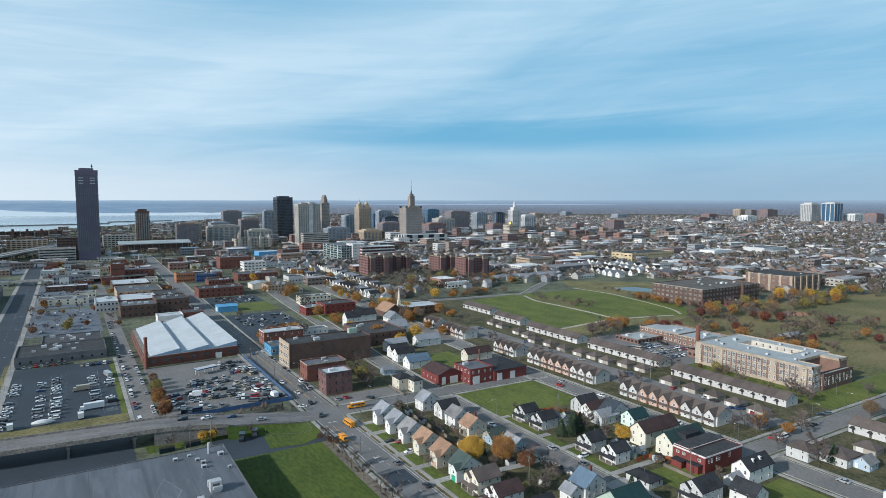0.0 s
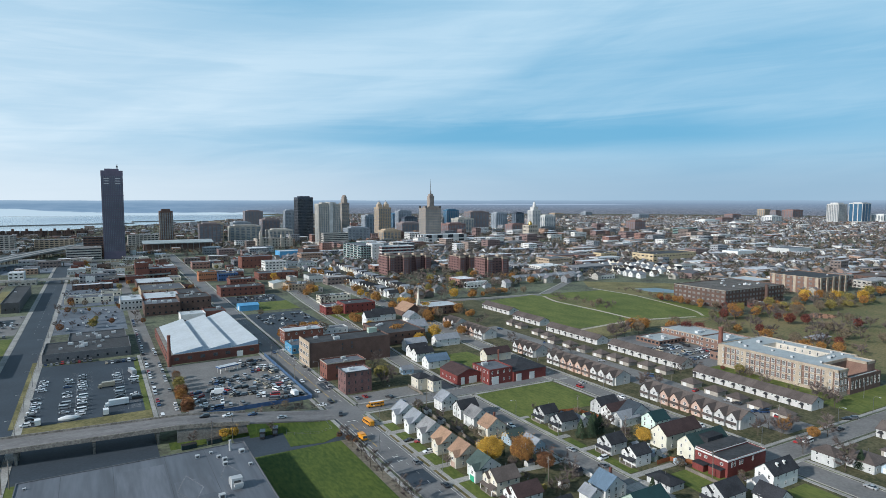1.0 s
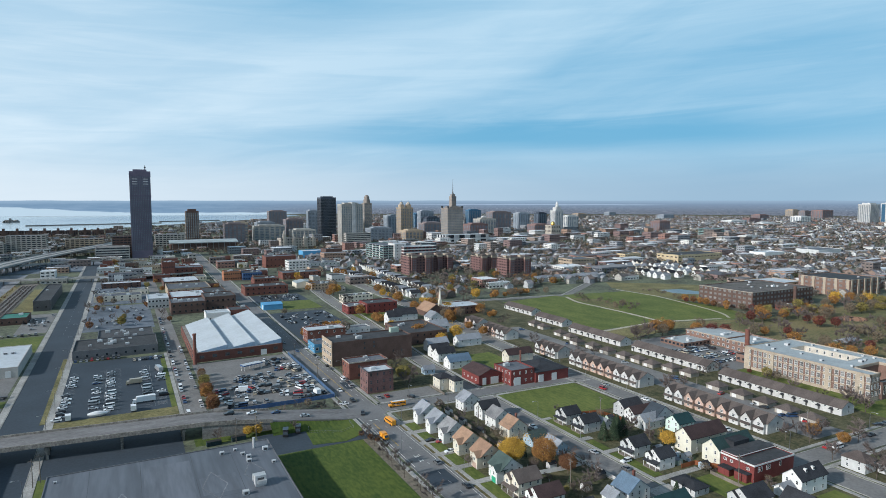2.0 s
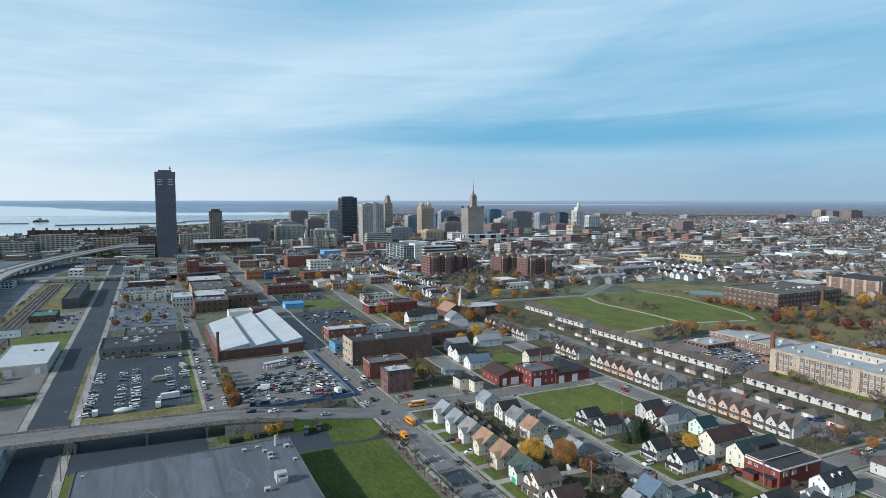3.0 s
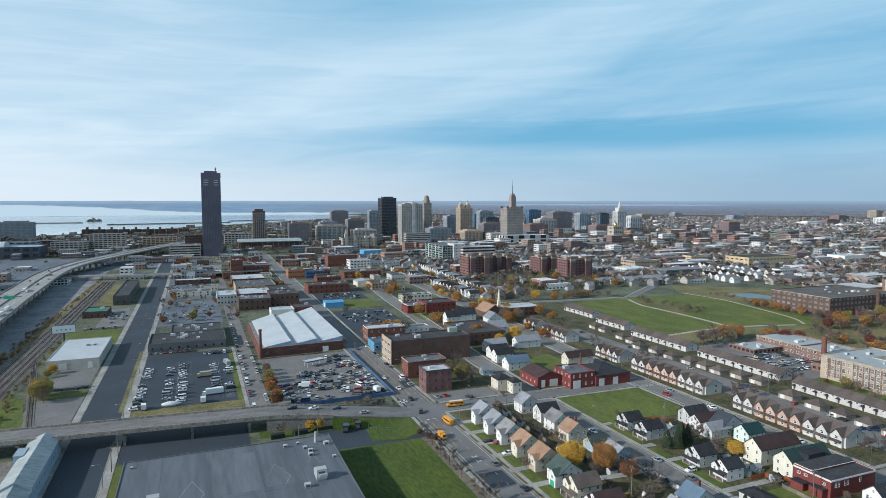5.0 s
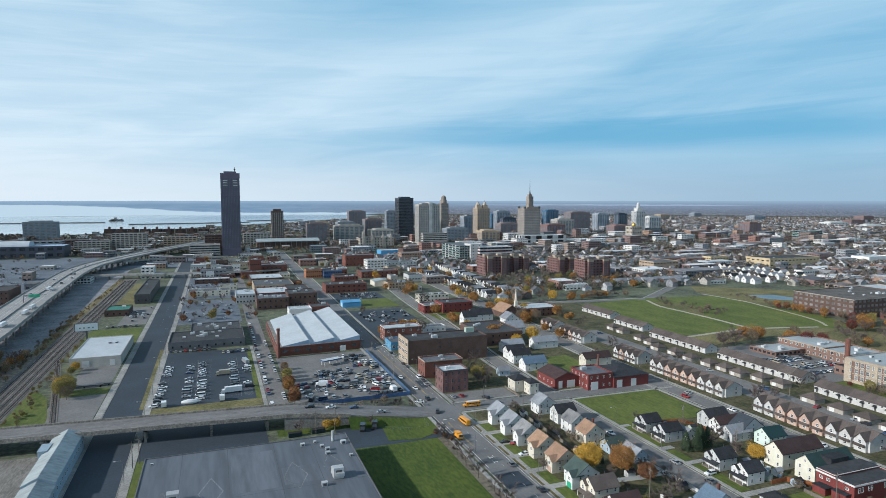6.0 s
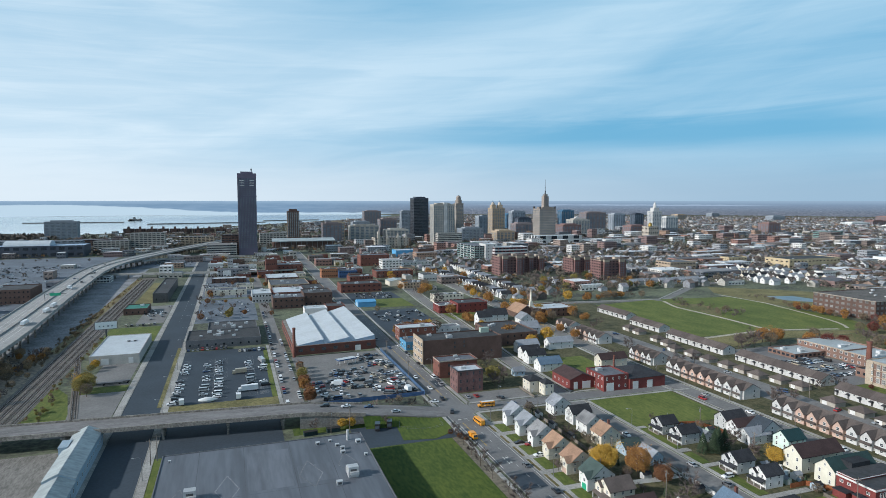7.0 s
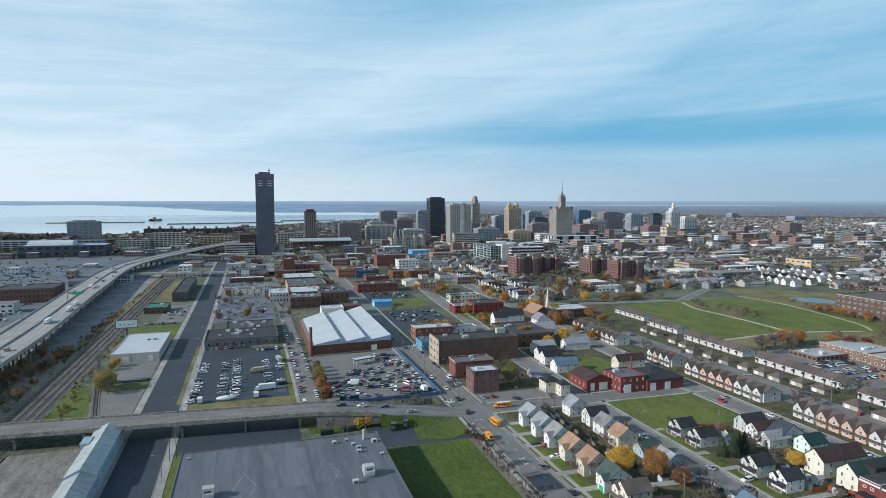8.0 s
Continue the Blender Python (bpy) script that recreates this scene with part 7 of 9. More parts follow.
gc = flat("glass_offices", 1430, 1160, 1486, 1200, 27, "glass_green", "membrane_grey", "green glass offices with pale bands", "office", 6, (1, 1), (50, 2.2), fill=0.97, frame_mat="concrete_pale")
# ball park with a blue-green roof
bp = thing("ball_park", 150, 1395, 0, 0, "brick ball park with a long grey blue roof", "stadium")
m = MB()
m.box(-66, -14, 0, 66, 14, 14)
part("wall", m, M["brick_brown"], bp)
m = MB()
m.face([(-68, -18, 17), (68, -18, 17), (68, 12, 22), (-68, 12, 22)])
m.face([(-68, -18, 16.4), (-68, 12, 21.4), (68, 12, 21.4), (68, -18, 16.4)])
m.face([(-68, -18, 16.4), (68, -18, 16.4), (68, -18, 17), (-68, -18, 17)])
part("roof", m, M["metal_blue"], bp)
for i in range(12):
    m = MB()
    m.tube((-62 + i * 11.3, -16, 0), (-62 + i * 11.3, -16, 16.6), 0.5, 0.5, 6)
    part("column", m, M["steel"], bp)
sl = MB()
sl.tube((0, 0, 0), (0, 0, 14), 5, 5, 14)
ob = new("water_tank", sl.mesh("water_tank", M["concrete_pale"]))
ob.matrix_basis = pose(58, 1256, 0)
tagged(ob, "white round tank with a low dome", "tank")
m = MB()
for u, v, a, c in ((14, 17, 5.2, 4.4), (17, 19, 4.4, 2.6), (19, 20, 2.6, 0.1)):
    m.tube((0, 0, u), (0, 0, v), a, c, 14)
tagged(part("dome", m, M["stone_pale"], ob), "pale tan dome")
# arena, condominiums, low blocks towards the lake
ar = flat("arena", -410, 1310, -264, 1370, 22, "tower_black", "membrane_blue", "broad dark glazed arena with a pale vaulted roof", "arena", 2, (10, 5), (10, 5), fill=0.6)
m = MB()
for k in range(8):
    (ya, za), (yb, zb) = ((-20 * math.cos(math.pi * q / 8), 21.4 + 9 * math.sin(math.pi * q / 8)) for q in (k, k + 1))
    m.face([(-60, ya, za), (15, ya, za), (15, yb, zb), (-60, yb, zb)])
for x in (-60, 15):
    m.face([(x, -20 * math.cos(math.pi * q / 8), 21.4 + 9 * math.sin(math.pi * q / 8)) for q in range(9)][::1 if x < 0 else -1])
part("roof_vault", m, M["membrane_white"], ar)
for a in ((-205, 1450, -138, 1485, 36, "concrete_tower"), (-270, 1425, -205, 1455, 22, "concrete_tower"), (-396, 1460, -300, 1500, 22, "tower_grey"), (-242, 1345, -212, 1365, 12, "concrete_pale"),
          (-540, 1500, -420, 1560, 20, "tower_grey"), (-620, 1350, -500, 1400, 16, "glass_blue"), (-330, 1560, -250, 1600, 18, "brick_brown"), (-110, 1500, -40, 1540, 24, "brick_tan"),
          (60, 1480, 120, 1510, 30, "concrete_tower"), (-180, 880, -150, 905, 7, "trim")):
    flat("low_office", *a, "membrane_grey", "low office block near the harbour", "office", max(2, int(a[4] / 4)), (8, 4), (4, 2), fill=0.7, group="harbour blocks", sides=("-x", "-y", "+x"))
for i in range(9):
    x = -320 + i * 34
    ob = flat("condominium", x, 2128 - i * 10, x + 30, 2150 - i * 10, 18, "brick_brown", "shingle_brown", "brown lakeside condominium with stair tower", "flats", 5, (6, 3), (2.4, 1.8), fill=0.6, units=0, group="lakeside condominiums")
    m = MB()
    m.box(-3, -12, 0, 3, -4, 25)
    part("stair_tower", m, M["brick_brown"], ob)

# breakwaters, islet, ship in the lake
for name, x, y, l, r in (("breakwater", -100, 3050, 520, 12), ("breakwater", -700, 3300, 420, 0), ("breakwater", 300, 3350, 300, 14)):
    m = MB()
    for i in range(int(l / 10)):
        a = 4 + random.Random(i + int(y)).uniform(0, 1.5)
        m.box(i * 10 - l / 2, -a, 0, i * 10 - l / 2 + 10, a, 3 + a * 0.3)
    ob = new(name, m.mesh(name, M["concrete_dark"]))
    ob.matrix_basis = pose(x, y, 0.1, 0, 0, r)
    tagged(ob, "low grey stone breakwater in the lake", "breakwater")
m = MB()
for k in range(9):
    q = random.Random(k)
    x = q.uniform(-26, 26)
    m.tube((x, q.uniform(-8, 8), 0), (x, 0, q.uniform(3, 10) + 4 * (abs(x) < 12)), 15, 3, 7)
m.box(-4, -4, 6, 6, 4, 20)
ob = new("islet", m.mesh("islet", M["concrete_dark"]))
ob.matrix_basis = pose(-480, 3550, 0.2)
tagged(ob, "small dark islet with an intake house in the lake", "islet")

# ---- the wide low city behind: houses and trees past counting ----
def island_mat(name, colours, rough=0.85):
    m = bpy.data.materials.new(name)
    m.use_nodes = True
    t = m.node_tree
    r = node(t, "ShaderNodeNewGeometry").outputs["Random Per Island"]
    ramp = node(t, "ShaderNodeValToRGB", {0: r})
    ramp.color_ramp.interpolation = "CONSTANT"
    el = ramp.color_ramp.elements
    while len(el) < len(colours):
        el.new(0.5)
    for i, c in enumerate(colours):
        el[i].position, el[i].color = i / len(colours), (*c, 1)
    pos = node(t, "ShaderNodeNewGeometry").outputs["Position"]
    n = node(t, "ShaderNodeTexNoise", {"Vector": pos, "Scale": 0.4, "Detail": 3.0}).outputs[0]
    col = blend(t, ramp01(t, n, 0.3, 0.7), (0.75, 0.75, 0.75), (1.2, 1.2, 1.2))
    mixed = node(t, "ShaderNodeMix", {0: 1.0}, data_type="RGBA", blend_type="MULTIPLY")
    t.links.new(ramp.outputs[0], mixed.inputs[6])
    t.links.new(col, mixed.inputs[7])
    b = t.nodes["Principled BSDF"]
    t.links.new(mixed.outputs[2], b.inputs["Base Color"])
    b.inputs["Roughness"].default_value = rough
    return m


FAR_WALL = island_mat("far_wall", [(0.36, 0.37, 0.38), (0.28, 0.275, 0.26), (0.15, 0.11, 0.10), (0.33, 0.32, 0.29), (0.20, 0.21, 0.23), (0.50, 0.51, 0.52), (0.15, 0.125, 0.11), (0.22, 0.16, 0.13), (0.34, 0.36, 0.39)])
FAR_ROOF = island_mat("far_roof", [(0.10, 0.10, 0.11), (0.13, 0.105, 0.095), (0.18, 0.18, 0.20), (0.08, 0.075, 0.075), (0.24, 0.245, 0.26), (0.15, 0.15, 0.17), (0.11, 0.075, 0.065)])
FAR_FLAT = island_mat("far_flat_roof", [(0.2, 0.2, 0.21), (0.5, 0.52, 0.55), (0.1, 0.1, 0.11), (0.3, 0.3, 0.31), (0.62, 0.64, 0.66), (0.16, 0.15, 0.15)])
# brick palette muted towards grey, mixing distance haze into the tones
FAR_BRICK = island_mat("far_brick", [(0.19, 0.13, 0.125), (0.36, 0.34, 0.31), (0.16, 0.13, 0.12), (0.5, 0.5, 0.5), (0.27, 0.21, 0.18), (0.22, 0.23, 0.25), (0.6, 0.59, 0.57), (0.28, 0.29, 0.31), (0.13, 0.14, 0.16), (0.25, 0.14, 0.115), (0.30, 0.20, 0.15)])
HOUSE_V = np.array([(-1, -1, 0), (1, -1, 0), (1, 1, 0), (-1, 1, 0), (-1, -1, 1), (1, -1, 1), (1, 1, 1), (-1, 1, 1), (-1, 0, 1.55), (1, 0, 1.55),
                    (-1.08, -1.15, 0.95), (1.08, -1.15, 0.95), (1.08, 0, 1.6), (-1.08, 0, 1.6), (1.08, 1.15, 0.95), (-1.08, 1.15, 0.95)], float)
HOUSE_F = [(0, 1, 5, 4), (1, 2, 6, 9, 5), (2, 3, 7, 6), (3, 0, 4, 8, 7), (10, 11, 12, 13), (13, 12, 14, 15)]
FLAT_V = np.array([(-1, -1, 0), (1, -1, 0), (1, 1, 0), (-1, 1, 0), (-1, -1, 1), (1, -1, 1), (1, 1, 1), (-1, 1, 1),
                   (-0.97, -0.97, 0.985), (0.97, -0.97, 0.985), (0.97, 0.97, 0.985), (-0.97, 0.97, 0.985)], float)
FLAT_F = [(0, 1, 5, 4), (1, 2, 6, 5), (2, 3, 7, 6), (3, 0, 4, 7), (4, 5, 9, 8), (5, 6, 10, 9), (6, 7, 11, 10), (7, 4, 8, 11)]


def many(name, verts, faces, slots, places, mats, label, category):
    """One joined mesh: the same small form at every place (x, y, half width, half depth, height, turn)."""
    v, f, s = [], [], []
    for x, y, a, c, h, q in places:
        k = len(v)
        cq, sq = math.cos(q), math.sin(q)
        for p in verts:
            px, py = p[0] * a, p[1] * c
            v.append((x + px * cq - py * sq, y + px * sq + py * cq, p[2] * h))
        f += [tuple(k + i for i in fc) for fc in faces]
        s += slots
    me = bpy.data.meshes.new(name)
    me.from_pydata(v, [], f)
    for m in mats:
        me.materials.append(m)
    me.polygons.foreach_set("material_index", s)
    me.update()
    return tagged(new(name, me), label, category, kind="stuff")


KEEP = []  # footprints that stay clear of the filling
for o in scene.objects:
    if o.type == "EMPTY" and o.get("category") and not o.get("kind"):
        e = [c for c in o.children if c.name.split(".")[0] in ("wall", "body")]
        if e:
            q = [o.matrix_basis @ (e[0].matrix_basis @ Vector(p)) for p in e[0].bound_box]
            KEEP.append((min(p.x for p in q) - 7, min(p.y for p in q) - 7, max(p.x for p in q) + 7, max(p.y for p in q) + 7))


def free(x, y):
    if any(a <= x <= c and b_ <= y <= d for a, b_, c, d in KEEP):
        return False
    if -62 < x < -30 and y < 1200:
        return False
    if abs(x - (104 + (y - 420) * 0.02)) < 12 and y < 1300:
        return False
    if 325 < x < 660 and 340 < y < 610:
        return False
    if 400 < x < 780 and 140 < y < 380:
        return False
    if -205 < x < -90 and y < 1100:
        return False
    if x < 116 and y < 560:
        return False
    if 16 < x < 100 and y < 960:
        return False
    if 112 < x < 262 and y < 900:
        return False
    if -36 < x < 22 and y < 900:
        return False
    if y > 2080 + max(0, (x + 350)) * 1.28 and x < 1100:
        return False
    if x < -500 and y > 2000:
        return False
    if -115 < x < -56 and y < 900:
        return False
    if any(abs(x - p[0]) + abs(y - p[1]) < 34 for p in hw_line):
        return False
    return True


rf = random.Random(11)
homes, blocks, woods = [], [], []
for row in range(0, 150):
    y = 300 + row * 26 + (row // 3) * 8
    if y > 4200:
        break
    for col in range(0, 260):
        x = 246 + col * 13.5 + (col // 6) * 12
        az = math.degrees(math.atan2(x, y))
        r = math.hypot(x, y)
        if az > 70 or r > 4300 or (x < 345 and y < 560) or not free(x, y):
            continue
        # downtown core and the belt of larger blocks
        core = (300 < x < 1500 and 1150 < y < 2000)
        if core or rf.random() > (0.62 if r < 1500 else 0.42):
            continue
        if x < 520 and y < 900 and rf.random() < 0.5:
            continue
        homes.append((x + rf.uniform(-1.5, 1.5), y + rf.uniform(-4, 4), rf.uniform(2.8, 3.9), rf.uniform(4.0, 6.2), rf.uniform(4.2, 6.4), rf.choice((0, math.pi / 2)) + rf.uniform(-0.04, 0.04)))
for i in range(1900):
    az, r = math.radians(rf.uniform(-20, 69)), 600 + 3000 * rf.random() ** 1.3
    x, y = r * math.sin(az), r * math.cos(az)
    if not free(x, y):
        continue
    if x > 250 and y < 1000 and rf.random() < 0.8:
        continue
    if x < -150 and y < 1280 and rf.random() < 0.75:
        continue
    core = (250 < x < 1500 and 1000 < y < 2000)
    h = rf.uniform(5, 11) + (rf.uniform(2, 15) if core and rf.random() < 0.5 else 0) + (rf.uniform(3, 8) if rf.random() < 0.10 else 0)
    k = 1.3 if core else 1.0
    blocks.append((x, y, rf.uniform(5, 17) * k, rf.uniform(5, 13) * k, h, 0.0))
# broad low works and shops among the far streets
for i in range(420):
    az, r = math.radians(rf.uniform(22, 69)), 900 + 2600 * rf.random() ** 1.2
    x, y = r * math.sin(az), r * math.cos(az)
    if free(x, y):
        blocks.append((x, y, rf.uniform(12, 34), rf.uniform(7, 18), rf.uniform(5, 9.5), 0.0))
many("distant_houses", HOUSE_V, HOUSE_F, [0, 0, 0, 0, 1, 1], homes, [FAR_WALL, FAR_ROOF], "streets of small gabled houses seen far off", "houses")
many("distant_blocks", FLAT_V, FLAT_F, [0, 0, 0, 0, 0, 0, 0, 0], blocks, [FAR_BRICK], "low brick and concrete blocks seen far off", "buildings")
v, f = [], []
for x, y, a, c, h, q in blocks:
    k = len(v)
    v += [(x - a * 0.97, y - c * 0.97, h * 0.986), (x + a * 0.97, y - c * 0.97, h * 0.986), (x + a * 0.97, y + c * 0.97, h * 0.986), (x - a * 0.97, y + c * 0.97, h * 0.986)]
    f.append((k, k + 1, k + 2, k + 3))
me = bpy.data.meshes.new("distant_roofs")
me.from_pydata(v, [], f)
me.materials.append(FAR_FLAT)
tagged(new("distant_roofs", me), "flat roofs of the far low blocks", "roofs", kind="stuff")
# storey bands of the far blocks
m = MB()
for x, y, a, c, h, q in blocks:
    n = max(1, int(h / 3.8))
    for i in range(n):
        z = 1.2 + i * h / n
        nb = max(2, int(a / 2.2))
        for j in range(nb):
            u = x - a + (j + 0.5) * 2 * a / nb
            m.face([(u - a / nb * 0.55, y - c - 0.05, z), (u + a / nb * 0.55, y - c - 0.05, z), (u + a / nb * 0.55, y - c - 0.05, z + 1.5), (u - a / nb * 0.55, y - c - 0.05, z + 1.5)])
        nb = max(2, int(c / 2.2))
        for j in range(nb):
            u = y - c + (j + 0.5) * 2 * c / nb
            m.face([(x - a - 0.05, u + c / nb * 0.55, z), (x - a - 0.05, u - c / nb * 0.55, z), (x - a - 0.05, u - c / nb * 0.55, z + 1.5), (x - a - 0.05, u + c / nb * 0.55, z + 1.5)])
tagged(new("distant_windows", m.mesh("distant_windows", M["glass"])), "dark windows of the far low blocks", "windows", kind="stuff")


def far_trees(name, count, colour_mat, label, seed, size=(5, 9), near=560, pick=None, quads=15, area=None):
    """Crowns of small leaf clumps, past counting."""
    q = random.Random(seed)
    v, f = [], []
    made = 0
    for i in range(count * 6):
        if made >= count:
            break
        az, r = math.radians(q.uniform(-22, 69)), near + 4000 * q.random() ** 1.6
        x, y = r * math.sin(az), r * math.cos(az)
        if area:
            x, y = q.uniform(area[0], area[2]), q.uniform(area[1], area[3])
        if not free(x, y) or (pick and not pick(x, y)):
            continue
        made += 1
        hgt = q.uniform(*size)
        rad = hgt * 0.42
        near_by = math.hypot(x, y) < 1400
        fine = 0.55 if near_by else 1.0
        for k in range(quads * 3 if near_by else quads):
            c = Vector((q.gauss(0, 1), q.gauss(0, 1), q.gauss(0, 1))).normalized() * q.uniform(0.4, 1.0)
            p = Vector((x + c.x * rad, y + c.y * rad, hgt * 0.62 + c.z * hgt * 0.38))
            u = Vector((q.gauss(0, 1), q.gauss(0, 1), q.gauss(0, 1))).normalized()
            w = u.orthogonal().normalized() * rad * q.uniform(0.24, 0.44) * fine
            u = u.cross(w.normalized()) * rad * q.uniform(0.24, 0.44) * fine
            n = len(v)
            v += [tuple(p - u - w), tuple(p + u - w * 0.6), tuple(p + u * 0.7 + w), tuple(p - u * 0.8 + w * 0.8)]
            f.append((n, n + 1, n + 2, n + 3))
    me = bpy.data.meshes.new(name)
    me.from_pydata(v, [], f)
    me.materials.append(colour_mat)
    return tagged(new(name, me), label, "trees", kind="stuff")


LEAF_BARE = island_mat("twig_mass", [(0.125, 0.105, 0.09), (0.10, 0.088, 0.078), (0.145, 0.12, 0.095), (0.085, 0.08, 0.068)], 0.95)
LEAF_AUTUMN = island_mat("autumn_mass", [(0.24, 0.125, 0.045), (0.18, 0.09, 0.04), (0.28, 0.17, 0.055), (0.14, 0.07, 0.04)], 0.95)
LEAF_GREEN = island_mat("green_mass", [(0.05, 0.075, 0.025), (0.08, 0.09, 0.03), (0.04, 0.06, 0.03)], 0.95)
far_trees("distant_bare_trees", 20000, LEAF_BARE, "bare brown trees among the far houses", 21, size=(6, 10.5), near=680, quads=13,
          pick=lambda x, y: (x > 345 and (math.hypot(x, y) > 1250 or rf.random() < 0.4)) or y > 1290 or (x > -30 and rf.random() < 0.12))
far_trees("distant_autumn_trees", 800, LEAF_AUTUMN, "orange autumn trees among the far houses", 22, pick=lambda x, y: x > 330 or y > 1290)
far_trees("distant_green_trees", 1800, LEAF_GREEN, "dull green trees among the far houses", 23, pick=lambda x, y: x > 330 or y > 1290)
far_trees("lakeside_woods", 900, LEAF_BARE, "bare brown woods along the lake shore", 24, size=(9, 17), area=(-900, 1850, -440, 1995))
far_trees("highway_scrub", 30, LEAF_BARE, "bare trees between the lots beyond the highway", 25, size=(4, 8), area=(-480, 900, -230, 1240))

# ---- trees near by: trunk with limbs, and a crown of twigs or small leaf clumps ----
def grow(seed, height, spread, twigs, thick=0.06):
    """Trunk and limbs as one mesh, and the tips where the crown sits."""
    q = random.Random(seed)
    wood, fine, tips = MB(), MB(), []
    top = Vector((q.uniform(-0.3, 0.3), q.uniform(-0.3, 0.3), height * 0.36))
    wood.tube((0, 0, -0.1), top, height * 0.022, height * 0.015, 7)
    wood.tube(top, (top.x * 1.5, top.y * 1.5, height * 0.7), height * 0.018, height * 0.007, 5)
    for i in range(7):
        a = i * 2.4 + q.uniform(-0.3, 0.3)
        z0 = height * (0.20 + 0.065 * i)
        st = Vector((top.x, top.y, z0))
        en = st + Vector((math.cos(a), math.sin(a), q.uniform(0.35, 1.3))) * spread * q.uniform(0.42, 0.62)
        wood.tube(st, en, height * 0.008, height * 0.003, 5)
        tips.append(en)
        for j in range(5):
            b_ = st.lerp(en, q.uniform(0.35, 1.0))
            d = Vector((math.cos(a + q.uniform(-1.3, 1.3)), math.sin(a + q.uniform(-1.3, 1.3)), q.uniform(0.3, 1.6))).normalized()
            e2 = b_ + d * spread * q.uniform(0.28, 0.5)
            fine.tube(b_, e2, height * 0.003, height * 0.0014, 3, cap=False)
            tips.append(e2)
            for k in range(twigs):
                c = b_.lerp(e2, q.uniform(0.3, 1.0))
                d2 = (d + Vector((q.gauss(0, 0.6), q.gauss(0, 0.6), q.gauss(0.2, 0.5)))).normalized()
                w = d2.orthogonal().normalized() * thick * q.uniform(0.7, 1.3)
                fine.face([c - w, c + w, c + d2 * spread * q.uniform(0.14, 0.32)])
    return wood, fine, tips


def leaves(seed, tips, spread, n, size):
    q = random.Random(seed)
    m = MB()
    for i in range(n):
        if i % 10 < 1:
            c = q.choice(tips)
            p = c + Vector((q.gauss(0, 1), q.gauss(0, 1), q.gauss(0, 0.9))) * spread * 0.1
        else:
            # fill a lumpy crown between the limbs
            d = Vector((q.gauss(0, 1), q.gauss(0, 1), q.gauss(0, 1))).normalized()
            r = (0.86 + 0.26 * noise.noise(d * 2.6 + Vector((seed, 0, 0)))) * q.uniform(0.7, 1.02)
            p = Vector((0, 0, spread * 0.95)) + Vector((d.x * spread * 0.78, d.y * spread * 0.78, d.z * spread * 0.7)) * r
        u = Vector((q.gauss(0, 1), q.gauss(0, 1), q.gauss(0, 1))).normalized()
        w = u.orthogonal().normalized()
        u = u.cross(w) * size * q.uniform(0.6, 1.3)
        w = w * size * q.uniform(0.5, 1.1)
        m.face([p - u, p - w * 0.8, p + u, p + w])
    return m


def leaf_mat(name, cs):
    return island_mat(name, cs, 0.9)


LEAF = {
    "orange": leaf_mat("leaf_orange", [(0.33, 0.165, 0.045), (0.27, 0.125, 0.038), (0.38, 0.215, 0.055), (0.22, 0.10, 0.035)]),
    "yellow": leaf_mat("leaf_yellow", [(0.55, 0.33, 0.04), (0.45, 0.26, 0.035), (0.6, 0.4, 0.07), (0.36, 0.22, 0.04)]),
    "rust": leaf_mat("leaf_rust", [(0.19, 0.085, 0.04), (0.14, 0.06, 0.03), (0.24, 0.12, 0.05)]),
    "red": leaf_mat("leaf_red", [(0.13, 0.035, 0.03), (0.09, 0.025, 0.022), (0.17, 0.05, 0.035)]),
    "brown": leaf_mat("leaf_brown", [(0.165, 0.125, 0.085), (0.13, 0.105, 0.075), (0.19, 0.145, 0.095), (0.145, 0.12, 0.09)]),
    "straw": leaf_mat("leaf_straw", [(0.30, 0.21, 0.12), (0.24, 0.17, 0.10), (0.34, 0.25, 0.15), (0.20, 0.15, 0.10)]),
    "olive": leaf_mat("leaf_olive", [(0.22, 0.19, 0.055), (0.17, 0.15, 0.045), (0.28, 0.22, 0.06)]),
    "green": leaf_mat("leaf_green", [(0.03, 0.055, 0.025), (0.022, 0.04, 0.02), (0.04, 0.065, 0.03)]),
}
TREE = {}
for k in range(4):
    wd, fn, tp = grow(40 + k, 10, 6.2, 64, 0.04)
    TREE["wood", k] = wd.mesh("trunk", M["bark"])
    TREE["twig", k] = fn.mesh("crown", M["twig"])
    TREE["far_twig", k] = grow(40 + k, 10, 6.2, 26, 0.095)[1].mesh("crown", M["twig"])
    for c in ("orange", "yellow", "rust", "red", "brown", "olive", "straw"):
        TREE[c, k] = leaves(60 + k, tp, 6.2, 11000 if c in ("orange", "yellow", "rust") else 6500 if c != "brown" else 3600, 0.17).mesh("crown", LEAF[c])
        TREE["far_" + c, k] = leaves(70 + k, tp, 6.2, 1700 if c != "brown" else 1000, 0.34).mesh("crown", LEAF[c])
